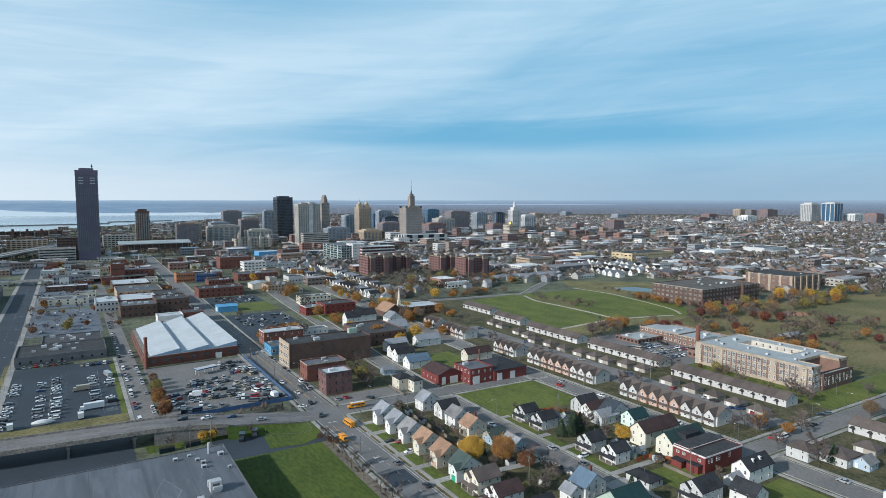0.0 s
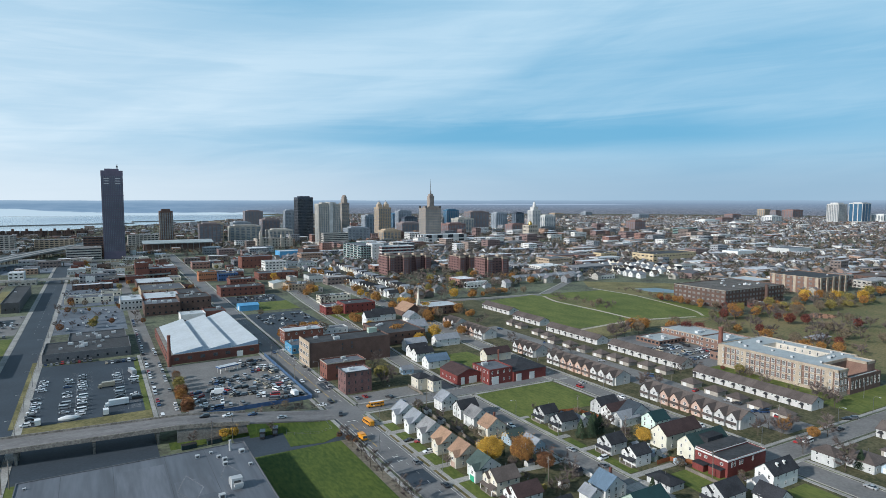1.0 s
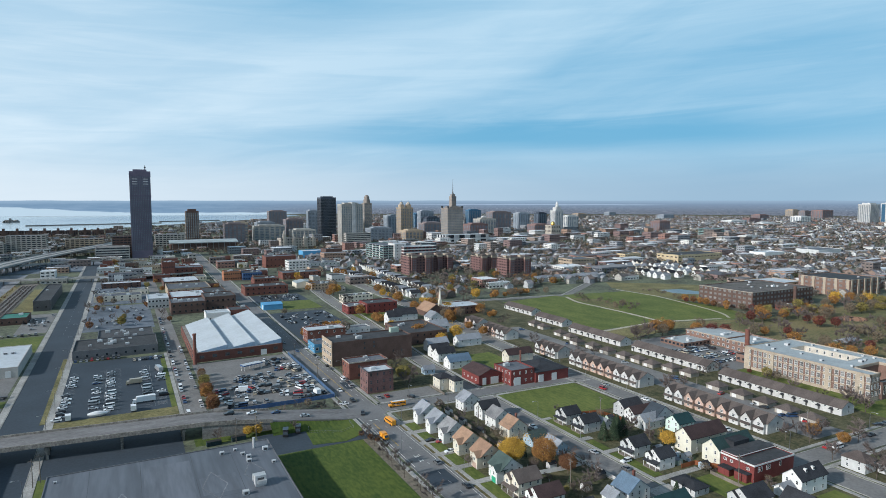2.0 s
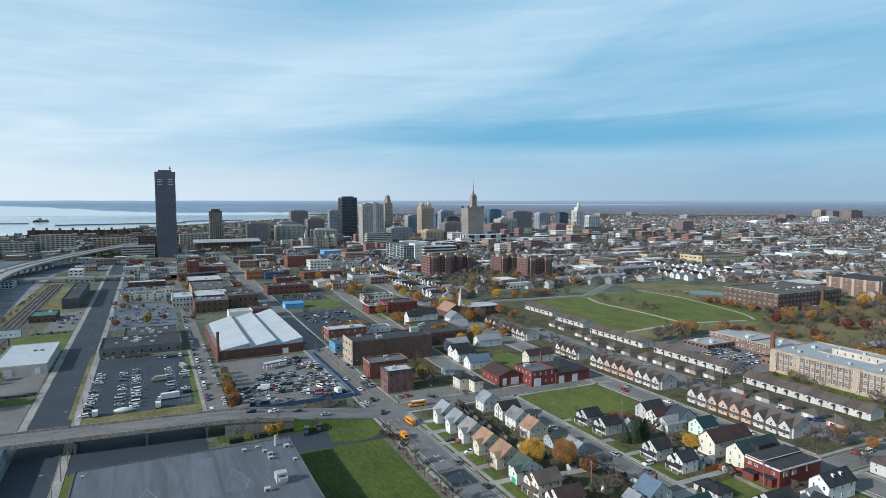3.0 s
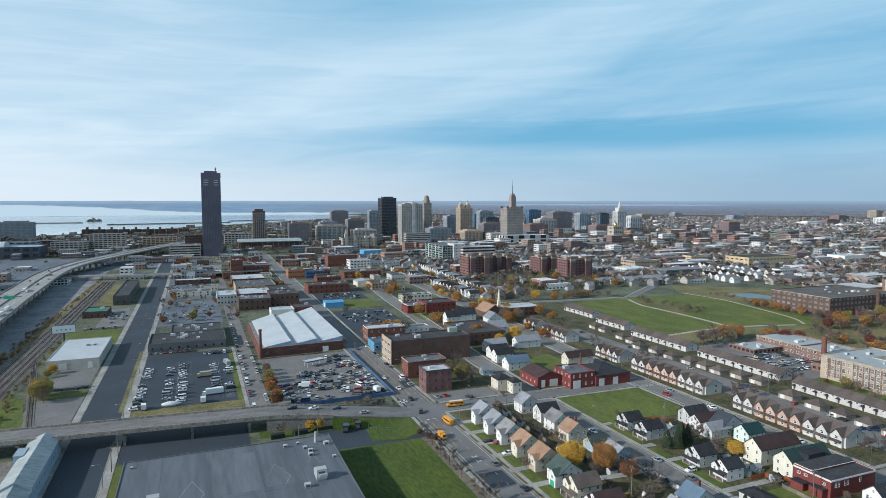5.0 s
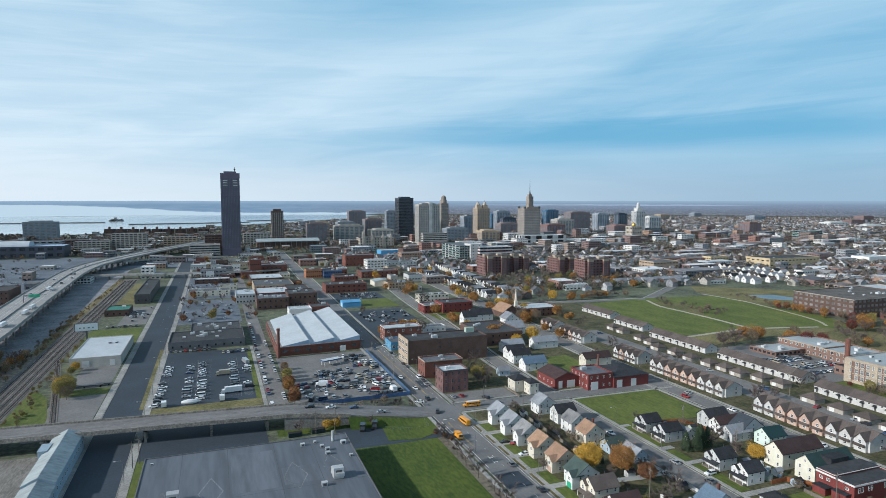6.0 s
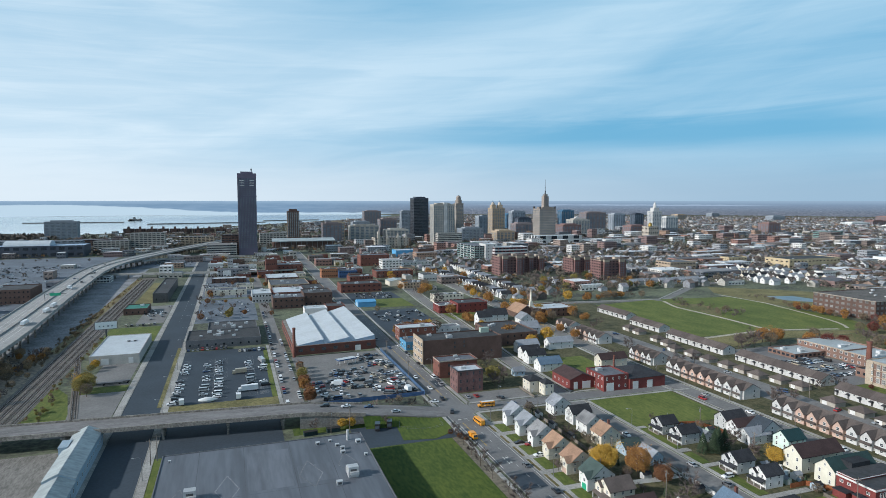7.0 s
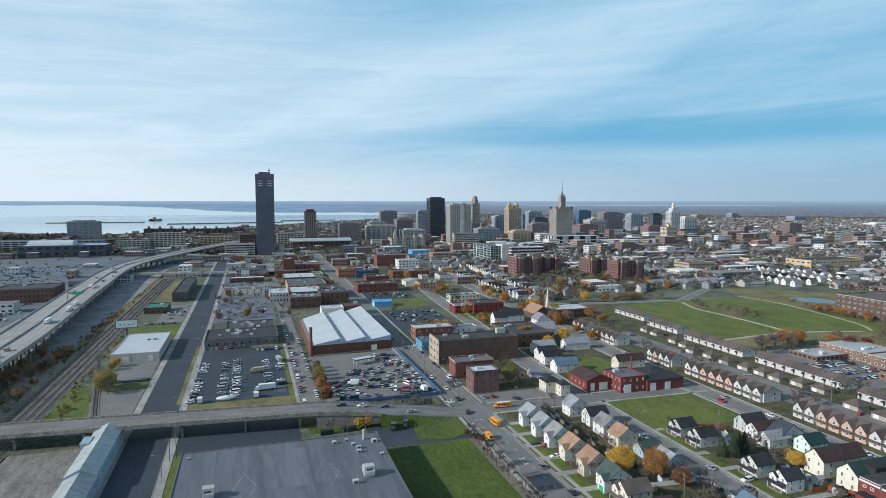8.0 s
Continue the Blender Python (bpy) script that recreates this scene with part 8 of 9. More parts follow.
for k in range(2):
    m, q = MB(), random.Random(80 + k)
    for i in range(1500):
        z = q.uniform(0.06, 1.0)
        r = (1 - z) ** 0.8 * 3.0 * q.uniform(0.6, 1.05)
        a = q.uniform(0, 6.28)
        p = Vector((r * math.cos(a), r * math.sin(a), z * 10))
        u = Vector((math.cos(a), math.sin(a), -0.5)) * 0.35
        w = Vector((-math.sin(a), math.cos(a), q.uniform(-0.3, 0.3))) * 0.2
        m.face([p - u, p - w, p + u, p + w])
    TREE["green", k] = m.mesh("crown", LEAF["green"])
    m = MB()
    m.tube((0, 0, -0.1), (0, 0, 9), 0.22, 0.03, 6)
    TREE["conifer_wood", k] = m.mesh("trunk", M["bark"])
NAMES = {"orange": "autumn tree with orange leaves", "yellow": "autumn tree with golden yellow leaves", "rust": "autumn tree with rusty brown leaves", "red": "small tree with dark red leaves",
         "brown": "thin autumn tree with withered leaves", "olive": "tree with yellowing olive leaves", "straw": "dry straw coloured bush", "bare": "bare leafless tree with fine twigs", "green": "dark green conifer"}
rt = random.Random(5)


def tree(x, y, kind, size=1.0, where="among the yards", group=""):
    ob = thing("tree", x, y, 0, rt.uniform(0, 360), NAMES[kind] + " " + where, "tree", group or kind + " trees")
    s = size * rt.uniform(0.9, 1.1)
    ob.scale = (s * rt.uniform(0.92, 1.1), s * rt.uniform(0.92, 1.1), s)
    k = rt.randrange(4)
    if kind == "green":
        part("trunk", TREE["conifer_wood", k % 2], None, ob)
        part("crown", TREE["green", k % 2], None, ob)
    else:
        part("trunk", TREE["wood", k], None, ob)
        part("crown", TREE["twig" if kind == "bare" else kind, k], None, ob)
    return ob


for x, y, k, s in ((134, 198, "yellow", 1.08), (144, 190.5, "orange", 1.12), (148.5, 181.5, "rust", 0.8), (203, 182.5, "yellow", 0.75), (141, 322, "olive", 0.95),
                   (133, 327, "olive", 0.75), (120, 458, "orange", 0.9), (131, 470, "rust", 0.8), (140, 470, "orange", 1.0), (150, 474, "yellow", 0.8), (268, 160, "orange", 0.7), (272, 149, "orange", 0.55),
                   (35.5, 340, "orange", 0.75), (36, 317, "rust", 0.85), (36.5, 360, "olive", 0.7), (36, 352, "rust", 0.6), (37, 326, "orange", 0.6), (37.5, 333, "rust", 0.6), (36.5, 346, "rust", 0.7), (37.5, 368, "olive", 0.6), (37, 377, "brown", 0.7), (38, 386, "rust", 0.5), (46, 277, "yellow", 0.45), (80, 303, "brown", 0.5),
                   (-80, 372, "olive", 1.0), (-81, 381, "yellow", 0.85), (-77, 375, "olive", 1.05), (-81, 390, "olive", 0.9), (-76, 367, "brown", 0.8), (-83, 428, "yellow", 0.6), (-84, 420, "olive", 0.5), (329, 141, "brown", 0.9), (333, 143, "orange", 0.7), (186, 408, "orange", 0.7),
                   (204, 396, "yellow", 0.8), (209, 400, "orange", 0.6), (178, 418, "orange", 0.7), (245, 404, "orange", 0.8), (246, 428, "orange", 0.7), (335, 240, "red", 0.3), (334, 228, "olive", 0.7), (334.5, 222, "brown", 0.7)):
    tree(x, y, k, s)
for x, y, s in ((183.5, 200.5, 0.95), (187.5, 198.6, 1.0), (191.5, 200.5, 0.95), (195, 200.8, 0.85), (257, 122.5, 0.85), (172, 150, 0.5)):
    tree(x, y, "green", s, "behind a house")
for x, y, s in ((92, 241, 0.6), (91, 250, 0.5), (91.5, 230, 0.55), (91, 219, 0.65), (91, 207, 0.7), (92, 195, 0.65), (91.5, 184, 0.7), (93, 172, 0.6), (94, 256, 0.5)):
    tree(x, y, "bare", s, "along the street verge", "verge trees")
for x, y in ((90.5, 253), (93, 248), (94.5, 244)):
    tree(x, y, "rust", 0.3, "along the street verge", "verge trees")
for x, y, s in ((252, 142, 0.8), (249, 124, 0.8), (258.5, 129, 0.9), (261, 157, 0.8), (322, 173, 1.0), (324, 168, 0.9), (274, 160, 0.7), (266, 166, 0.6), (255, 164, 0.8), (280, 147.5, 0.7), (295, 156, 0.6),
                (118, 205, 0.45), (154, 172, 0.7), (148, 168, 0.8), (140, 165, 0.7), (157, 181, 0.6), (186, 236, 0.5), (196, 200, 0.7), (200, 190, 0.6), (204, 205, 0.7), (153, 190, 0.6),
                (140, 236, 0.5), (140, 250, 0.5), (137, 268, 0.5), (318, 246, 0.8), (304, 246, 0.7), (262, 238, 0.7), (268, 241, 0.8), (275, 237, 0.7), (262, 316, 0.7), (270, 318, 0.8), (280, 316, 0.7),
                (324, 220, 0.7), (325, 206, 0.7), (325, 190, 0.7), (333, 182, 0.8), (365, 158, 0.7), (400, 160, 0.7), (138, 312, 0.8), (146, 318, 0.7), (150, 330, 0.7), (146, 345, 0.7), (200, 300, 0.3),
                (65, 296, 0.55), (74, 300, 0.5), (152, 356, 0.6), (158, 366, 0.7), (240, 350, 0.6), (262, 360, 0.7), (270, 372, 0.7), (278, 430, 0.7), (290, 440, 0.8)):
    tree(x, y, "bare", s)
# thickets beside the railway
SCRUB = []
for i in range(110):
    SCRUB.append((rt.uniform(-142, -116), rt.uniform(300, 475), rt.choice(("bare", "bare", "straw", "straw", "brown", "orange", "straw")), rt.uniform(0.3, 0.75)))
for i in range(110):
    SCRUB.append((rt.uniform(-126, -115.5), rt.uniform(440, 640), rt.choice(("straw", "straw", "brown")), rt.uniform(0.12, 0.32)))
for i in range(100):
    SCRUB.append((rt.uniform(-121, -115.5), rt.uniform(600, 900), rt.choice(("straw", "straw", "olive")), rt.uniform(0.10, 0.2)))
for i in range(46):
    SCRUB.append((rt.uniform(-97, -94), rt.uniform(322, 520), rt.choice(("straw", "straw", "olive", "brown")), rt.uniform(0.10, 0.24)))
for i in range(16):
    tree(-91 + rt.uniform(-2, 2), rt.uniform(310, 372), rt.choice(("olive", "brown")), rt.uniform(0.15, 0.3), "in the railway scrub", "railway scrub")
# small trees on the far lots by the wide road
for i in range(12):
    tree(rt.uniform(-33, 18), rt.uniform(560, 690), rt.choice(("orange", "bare", "brown", "rust", "bare", "bare")), rt.uniform(0.35, 0.6), "on an empty lot", "lot trees")


GROVE = {}


def grove(x, y, kind, size, name="grove_trees"):
    """Trees past counting: gathered by kind, joined in one mesh each."""
    GROVE.setdefault(kind, []).append((x, y, size * rt.uniform(0.9, 1.1), rt.uniform(0, 6.28), rt.randrange(4)))


def plant_groves():
    for kind, places in GROVE.items():
        for what in ("wood", "twig" if kind == "bare" else kind):
            vs, fs, k = [], [], 0
            for x, y, s, a, i in places:
                me = TREE[what if what == "wood" else "far_" + what, i]
                co = np.empty(len(me.vertices) * 3)
                me.vertices.foreach_get("co", co)
                co = co.reshape(-1, 3) * s
                c, q = math.cos(a), math.sin(a)
                vs.append(np.stack([x + co[:, 0] * c - co[:, 1] * q, y + co[:, 0] * q + co[:, 1] * c, co[:, 2]], 1))
                fs += [tuple(k + j for j in p.vertices) for p in me.polygons]
                k += len(co)
            nm = ("grove_trunks" if what == "wood" else "grove_crowns")
            me = bpy.data.meshes.new(nm)
            me.from_pydata(np.concatenate(vs).tolist(), [], fs)
            me.materials.append(M["bark"] if what == "wood" else TREE[what, 0].materials[0])
            tagged(new(nm, me), (NAMES[kind] + " in the park groves") if what != "wood" else "trunks of the park and street groves", "trees", kind="stuff")


for a in SCRUB:
    grove(*a)
# park: round the schools
for i in range(74):
    x, y = rt.uniform(410, 560), rt.uniform(225, 352)
    if 420 < x < 500 and 270 < y < 300 and i % 3:
        continue
    grove(x, y, rt.choice(("bare", "bare", "brown", "brown", "bare", "red", "bare", "orange")), rt.uniform(0.7, 1.1))
for i in range(48):
    grove(rt.uniform(500, 780), rt.uniform(322, 366), rt.choice(("bare", "bare", "bare", "brown", "orange", "olive", "brown")), rt.uniform(0.7, 1.2))
for i in range(26):
    grove(rt.uniform(415, 700), rt.uniform(200, 255), rt.choice(("red", "brown", "bare", "brown", "bare", "bare")), rt.uniform(0.45, 0.8))
for i in range(14):
    grove(520 + rt.uniform(-12, 6), 375 + i * 6, rt.choice(("rust", "red", "orange", "brown")), rt.uniform(0.5, 0.9))
for x, y, k, s in ((395, 330, "orange", 1.1), (402, 322, "red", 1.1), (410, 316, "red", 1.0), (380, 345, "orange", 1.2), (372, 350, "orange", 1.0), (388, 350, "brown", 1.1), (340, 340, "bare", 1.1), (346, 344, "brown", 1.1),
                   (352, 338, "bare", 1.2), (336, 330, "bare", 1.0), (360, 345, "bare", 1.1), (368, 339, "brown", 1.1), (640, 366, "yellow", 1.3), (655, 360, "orange", 1.3), (665, 350, "yellow", 1.2), (690, 335, "yellow", 1.2)):
    tree(x, y, k, s, "by the school")
# street trees of the middle distance
for i in range(90):
    y = rt.uniform(440, 850)
    x = rt.choice((176 + y * 0.03, 252, 263, 265, 292)) + rt.uniform(-4, 4)
    grove(x, y, rt.choice(("orange", "orange", "orange", "brown", "bare", "bare", "yellow")), rt.uniform(0.6, 1.1))
for i in range(60):
    x, y = rt.uniform(300, 520), rt.uniform(560, 700)
    if free(x, y):
        grove(x, y, rt.choice(("bare", "bare", "brown", "brown", "olive", "orange")), rt.uniform(0.7, 1.1))
for i in range(18):
    grove(rt.uniform(345, 420), rt.uniform(555, 566), rt.choice(("orange", "brown", "bare")), rt.uniform(0.6, 0.9))
for i in range(34):
    grove(rt.uniform(421, 447) if i % 3 else rt.uniform(524, 545), rt.uniform(430, 525), rt.choice(("bare", "bare", "bare", "brown")), rt.uniform(0.3, 0.6))
for x, y, k, z in ((246, 462, "orange", 1.0), (250, 470, "orange", 1.1), (254, 478, "orange", 0.9), (262, 470, "brown", 0.9), (240, 520, "orange", 1.1), (244, 530, "orange", 1.0), (330, 560, "yellow", 1.2), (352, 556, "orange", 1.0),
                   (196, 420, "orange", 1.1), (202, 426, "orange", 0.9), (221, 404, "yellow", 1.1), (143, 462, "orange", 1.0), (136, 455, "orange", 0.9), (152, 460, "brown", 1.0), (205, 660, "orange", 1.3), (212, 668, "yellow", 1.1), (214, 690, "brown", 1.3)):
    grove(x, y, k, z)
# trees between the low blocks of the middle distance
for i in range(150):
    x, y = rt.choice((rt.uniform(18, 98), rt.uniform(120, 262), rt.uniform(-34, 20))), rt.uniform(560, 1150)
    if any(a + 5 <= x <= c - 5 and b_ + 5 <= y <= d - 5 for a, b_, c, d in KEEP) or abs(x - 107 - (y - 420) * 0.015) < 10:
        continue
    grove(x, y, rt.choice(("bare", "bare", "brown", "orange", "bare", "rust", "olive")), rt.uniform(0.45, 0.85))
plant_groves()
# shrubs, hedges and young trees of the yards
for i in range(70):
    x, y = rt.choice((rt.uniform(136.5, 146), rt.uniform(191.5, 205), rt.uniform(196, 212))), rt.uniform(130, 272)
    if any(a + 6 <= x <= c - 6 and b_ + 6 <= y <= d - 6 for a, b_, c, d in KEEP) or (x > 175 and y > 229) or (186 < x < 204 and 140 < y < 157):
        continue
    tree(x, y, rt.choice(("bare", "brown", "olive", "bare", "brown", "green")), rt.uniform(0.2, 0.5), "in a back yard", "yard shrubs")
for x, y, k in ((50, 277, "yellow"), (66, 274, "bare"), (84, 292.8, "bare"), (92, 292.4, "bare"), (33, 277, "bare")):
    tree(x, y, k, 0.5, "by the viaduct ramp", "verge trees")

# ---- vehicles ----
def paint(name, c, metal=0.0):
    m = mat(name, c, 0.35, metal, amt=0.05, spec=0.5)
    m.node_tree.nodes["Principled BSDF"].inputs["Coat Weight"].default_value = 0.4
    return m


PAINT = {"white": paint("paint_white", (0.72, 0.73, 0.74)), "silver": paint("paint_silver", (0.45, 0.46, 0.48), 0.5), "grey": paint("paint_grey", (0.14, 0.145, 0.155), 0.3),
         "black": paint("paint_black", (0.02, 0.02, 0.023)), "red": paint("paint_red", (0.30, 0.02, 0.02)), "blue": paint("paint_car_blue", (0.025, 0.055, 0.13)), "tan": paint("paint_tan", (0.36, 0.31, 0.23)),
         "yellow": paint("paint_yellow", (0.72, 0.30, 0.015))}


def profile(m, pts, half, slot=0, tuck=0.0):
    """A side outline (y along the car, z up) swept across, with the upper edges drawn in by tuck."""
    n = len(m.v)
    top = max(z for y, z in pts)
    low = min(z for y, z in pts)
    for s in (-1, 1):
        for y, z in pts:
            m.v.append((s * (half - tuck * (z - low) / (top - low)), y, z))
    k = len(pts)
    m.f.append(tuple(range(n, n + k))[::-1])
    m.f.append(tuple(range(n + k, n + 2 * k)))
    m.s += [slot, slot]
    for i in range(k):
        j = (i + 1) % k
        m.f.append((n + i, n + j, n + k + j, n + k + i))
        m.s.append(slot)


BODY = {
    "sedan": ([(-2.3, 0.3), (2.25, 0.3), (2.3, 0.62), (2.1, 0.78), (0.95, 0.92), (-1.5, 0.95), (-2.25, 0.88)], [(0.95, 0.9), (0.2, 1.38), (-1.1, 1.40), (-1.75, 0.93)], [(0.15, 1.375), (0.1, 1.43), (-1.0, 1.45), (-1.1, 1.39)], 0.9, 1.4),
    "suv": ([(-2.3, 0.35), (2.3, 0.35), (2.35, 0.75), (2.1, 0.98), (1.1, 1.05), (-2.25, 1.08), (-2.35, 0.9)], [(1.1, 1.03), (0.45, 1.62), (-1.95, 1.64), (-2.25, 1.06)], [(0.4, 1.61), (0.3, 1.69), (-1.85, 1.70), (-1.95, 1.63)], 0.95, 1.42),
    "van": ([(-2.7, 0.35), (2.6, 0.35), (2.65, 0.9), (2.2, 1.2), (-2.65, 1.25), (-2.75, 0.8)], [(2.2, 1.18), (1.5, 1.95), (-2.55, 2.0), (-2.65, 1.22)], [(1.5, 1.93), (1.3, 2.08), (-2.4, 2.12), (-2.6, 1.98)], 1.0, 1.7),
}
wheel = MB()
wheel.tube((-0.11, 0, 0), (0.11, 0, 0), 0.33, 0.33, 10)
wheel.tube((0.11, 0, 0), (-0.11, 0, 0), 0.33, 0.33, 10)
WHEEL = wheel.mesh("wheel", M["rubber"])
rc = random.Random(9)


def car(x, y, rz, kind="sedan", colour="white", where="parked on asphalt", group="parked cars", z=0.0):
    ob = thing("car", x, y, z, rz, f"{colour} {'hatchback van' if kind == 'van' else kind} {where}", "car", group)
    lower, cabin, roof, half, axle = BODY[kind]
    if (kind, colour) not in CACHE:
        m = MB()
        profile(m, lower, half, 0, 0.06)
        CACHE[kind, colour] = m.mesh("body", PAINT[colour])
        m = MB()
        profile(m, cabin, half - 0.05, 0, 0.16)
        CACHE["cabin", kind] = m.mesh("window_glass", M["glass"])
        m = MB()
        profile(m, roof, half - 0.16, 0, 0.05)
        CACHE["roof", kind, colour] = m.mesh("roof_panel", PAINT[colour])
    shell = part("body", CACHE[kind, colour], None, ob)
    part("window_glass", CACHE["cabin", kind], None, shell)
    part("roof_panel", CACHE["roof", kind, colour], None, shell)
    for sx in (-1, 1):
        for sy in (-1, 1):
            part("wheel", WHEEL, None, ob, "", pose(sx * (half - 0.1), sy * axle, 0.33))
    return ob


def any_colour():
    return rc.choice(("white", "white", "silver", "silver", "grey", "black", "grey", "black", "grey", "red", "blue", "tan"))


def any_kind():
    return rc.choice(("sedan", "sedan", "suv", "suv", "van"))


def box_truck(x, y, rz, length=7.5, colour="white", label="white box truck parked on asphalt", h=3.3):
    ob = thing("truck", x, y, 0, rz, label, "truck", "trucks")
    m = MB()
    m.box(-1.2, -length / 2, 0.9, 1.2, length / 2 - 2.0, h, 0, True)
    part("cargo_box", m, PAINT[colour], ob)
    m = MB()
    profile(m, [(length / 2 - 1.9, 0.5), (length / 2, 0.5), (length / 2, 1.3), (length / 2 - 0.5, 2.3), (length / 2 - 1.9, 2.35)], 1.05, 0, 0.08)
    part("cab", m, PAINT[colour], ob)
    m = MB()
    m.face([(-0.9, length / 2 + 0.01, 1.35), (-0.9, length / 2 - 0.46, 2.22), (0.9, length / 2 - 0.46, 2.22), (0.9, length / 2 + 0.01, 1.35)])
    part("windscreen", m, M["glass"], ob)
    m = MB()
    m.box(-0.5, -length / 2, 0.55, 0.5, length / 2 - 1, 0.9, 0, True)
    part("chassis", m, M["steel_dark"], ob)
    for sx in (-1, 1):
        for yy in (-length / 2 + 1.4, length / 2 - 1.1):
            part("wheel", WHEEL, None, ob, "", pose(sx * 1.0, yy, 0.42) @ Matrix.Scale(1.28, 4))
    return ob


def school_bus(x, y, rz, top="yellow"):
    ob = thing("school_bus", x, y, 0.06, rz, f"orange yellow school bus with dark windows and {top} roof", "bus", "school buses")
    m = MB()
    profile(m, [(-5.6, 0.6), (3.6, 0.6), (3.6, 2.7), (3.3, 3.05), (-5.4, 3.1), (-5.6, 2.8)], 1.2, 0, 0.12)
    part("body", m, PAINT["yellow"], ob)
    m = MB()
    profile(m, [(3.6, 0.6), (5.2, 0.6), (5.3, 1.2), (5.0, 1.55), (3.6, 1.7)], 1.0, 0, 0.1)
    part("bonnet", m, PAINT["yellow"], ob)
    for sx in (-1, 1):
        for i in range(9):
            m = MB()
            m.box(sx * 1.19 - 0.03, -5.2 + i * 0.96, 1.75, sx * 1.19 + 0.03, -4.45 + i * 0.96, 2.45, 0, True)
            part("window", m, M["glass"], ob)
        m = MB()
        m.box(sx * 1.21 - 0.03, -5.5, 1.3, sx * 1.21 + 0.03, 3.5, 1.42, 0, True)
        part("rub_rail", m, M["rubber"], ob, "black side rail")
        for yy in (-3.6, 4.2):
            part("wheel", WHEEL, None, ob, "", pose(sx * 1.05, yy, 0.48) @ Matrix.Scale(1.45, 4))
    m = MB()
    m.box(-1.0, 3.58, 1.75, 1.0, 3.66, 2.6, 0, True)
    part("windscreen", m, M["glass"], ob)
    m = MB()
    m.box(-0.9, -5.0, 3.08, 0.9, 3.0, 3.14, 0, True)
    part("roof_panel", m, PAINT[top], ob)
    ob.scale = (0.92, 0.82, 0.92)
    return ob


school_bus(120.5, 283.4, 86, "white")
school_bus(108.0, 262.6, 4)
box_truck(98.8, 246.5, 184, 5.2, "yellow", "small yellow orange delivery truck by the kerb", 2.7)
# dark car park
A = [(-29, 414), (-29, 407), (-30, 400), (-31, 380), (-30, 364), (-31, 358), (-31, 351), (-31, 341), (-32, 338), (-17, 412), (-16, 405), (-10, 419), (-10, 405), (-10, 400), (-9.5, 395), (-17, 385), (-17, 364),
     (-9.5, 368), (-9.5, 362), (-9.5, 357), (-10, 350), (7.5, 412), (8, 400), (8.5, 371), (8, 365), (17, 402), (16, 397), (15, 366)]
for i, (x, y) in enumerate(A):
    car(x, y, rc.choice((90, -90)) + rc.uniform(-4, 4), any_kind(), rc.choice(("white", "white", "white", "silver", "silver", "grey", "black")), "in the dark car park", "cars in the car park")
for x, y in ((-29, 396), (-30, 372), (-30.5, 346), (-17, 398), (-16.5, 378), (-17, 358), (-10, 412), (-10, 388), (-9.5, 374), (-10, 344), (8, 406), (8, 394), (8, 378), (8.5, 358), (16.5, 390), (16, 358), (-17, 350)):
    car(x, y, rc.choice((90, -90)) + rc.uniform(-4, 4), any_kind(), rc.choice(("white", "white", "silver", "black", "blue", "grey")), "in the dark car park", "cars in the car park")
for i in range(9):
    car(-31 + i * 3.1, 458.5, rc.choice((0, 180)), any_kind(), any_colour(), "against the low brick building", "cars in the car park")
for i in range(6):
    car(3 + i * 3.2, 446, rc.choice((0, 180)), any_kind(), any_colour(), "at the back of the lot", "cars in the car park")
box_truck(2, 388, 92, 8.5, "tan", "beige box truck in the car park")
box_truck(6, 350, 94, 11.0, "white", "long white lorry in the car park", 3.6)
box_truck(1, 338, 2, 5.5, "white", "small white box truck by the grass")
box_truck(16, 412, 12, 11, "silver", "silver bus shaped trailer in the lot")
box_truck(-27, 336.8, 4, 5.5, "white", "white van truck beside the grass")
m = MB()
for i in range(10):
    a = i / 9
    r = 1.4 * math.sin(math.pi * (0.12 + 0.8 * a))
    m.tube((-5 + i, 0, 0.9), (-4 + i, 0, 0.9), r, 1.4 * math.sin(math.pi * (0.12 + 0.8 * (i + 1) / 9)), 8)
ob = new("covered_boat", m.mesh("covered_boat", PAINT["white"]))
ob.matrix_basis = pose(-14, 337.5, 0.4)
tagged(ob, "boat under a white cover on a trailer", "boat")
# crowded yard
n = 0
for r, y in enumerate((321, 328, 336, 343, 350, 358, 365, 373, 380, 388, 396, 404)):
    for x in range(42, 96, 3):
        if rc.random() < 0.34 or (x < 52 and y > 350) or (y > 378 and x < 78):
            continue
        car(x + rc.uniform(-0.4, 0.4), y + rc.uniform(-1.2, 1.2), rc.choice((0, 180, 90)) + rc.uniform(-25, 25), any_kind(), rc.choice(("black", "black", "grey", "grey", "silver", "white", "white", "blue", "red", "silver", "black", "tan")), "in the crowded yard", "cars in the yard")
        n += 1
box_truck(90, 322, 5, 6.5, "white", "white box truck in the crowded yard")
box_truck(54, 344, 80, 7, "white", "white box truck in the crowded yard")
# sales canopy in the crowded yard
cp = thing("sales_canopy", 67.5, 389, 0, 20, "low blue and white sales canopy on posts", "canopy")
m = MB()
m.box(-6.5, -2.4, 3.2, 6.5, 2.4, 3.9, 0, True, top_slot=1)
part("roof", m, [M["paint_navy"], M["membrane_white"]], cp, "blue edged canopy roof")
for x in (-5.6, 0, 5.6):
    for y in (-1.9, 1.9):
        m = MB()
        m.box(x - 0.12, y - 0.12, 0, x + 0.12, y + 0.12, 3.25)
        part("post", m, M["trim"], cp)
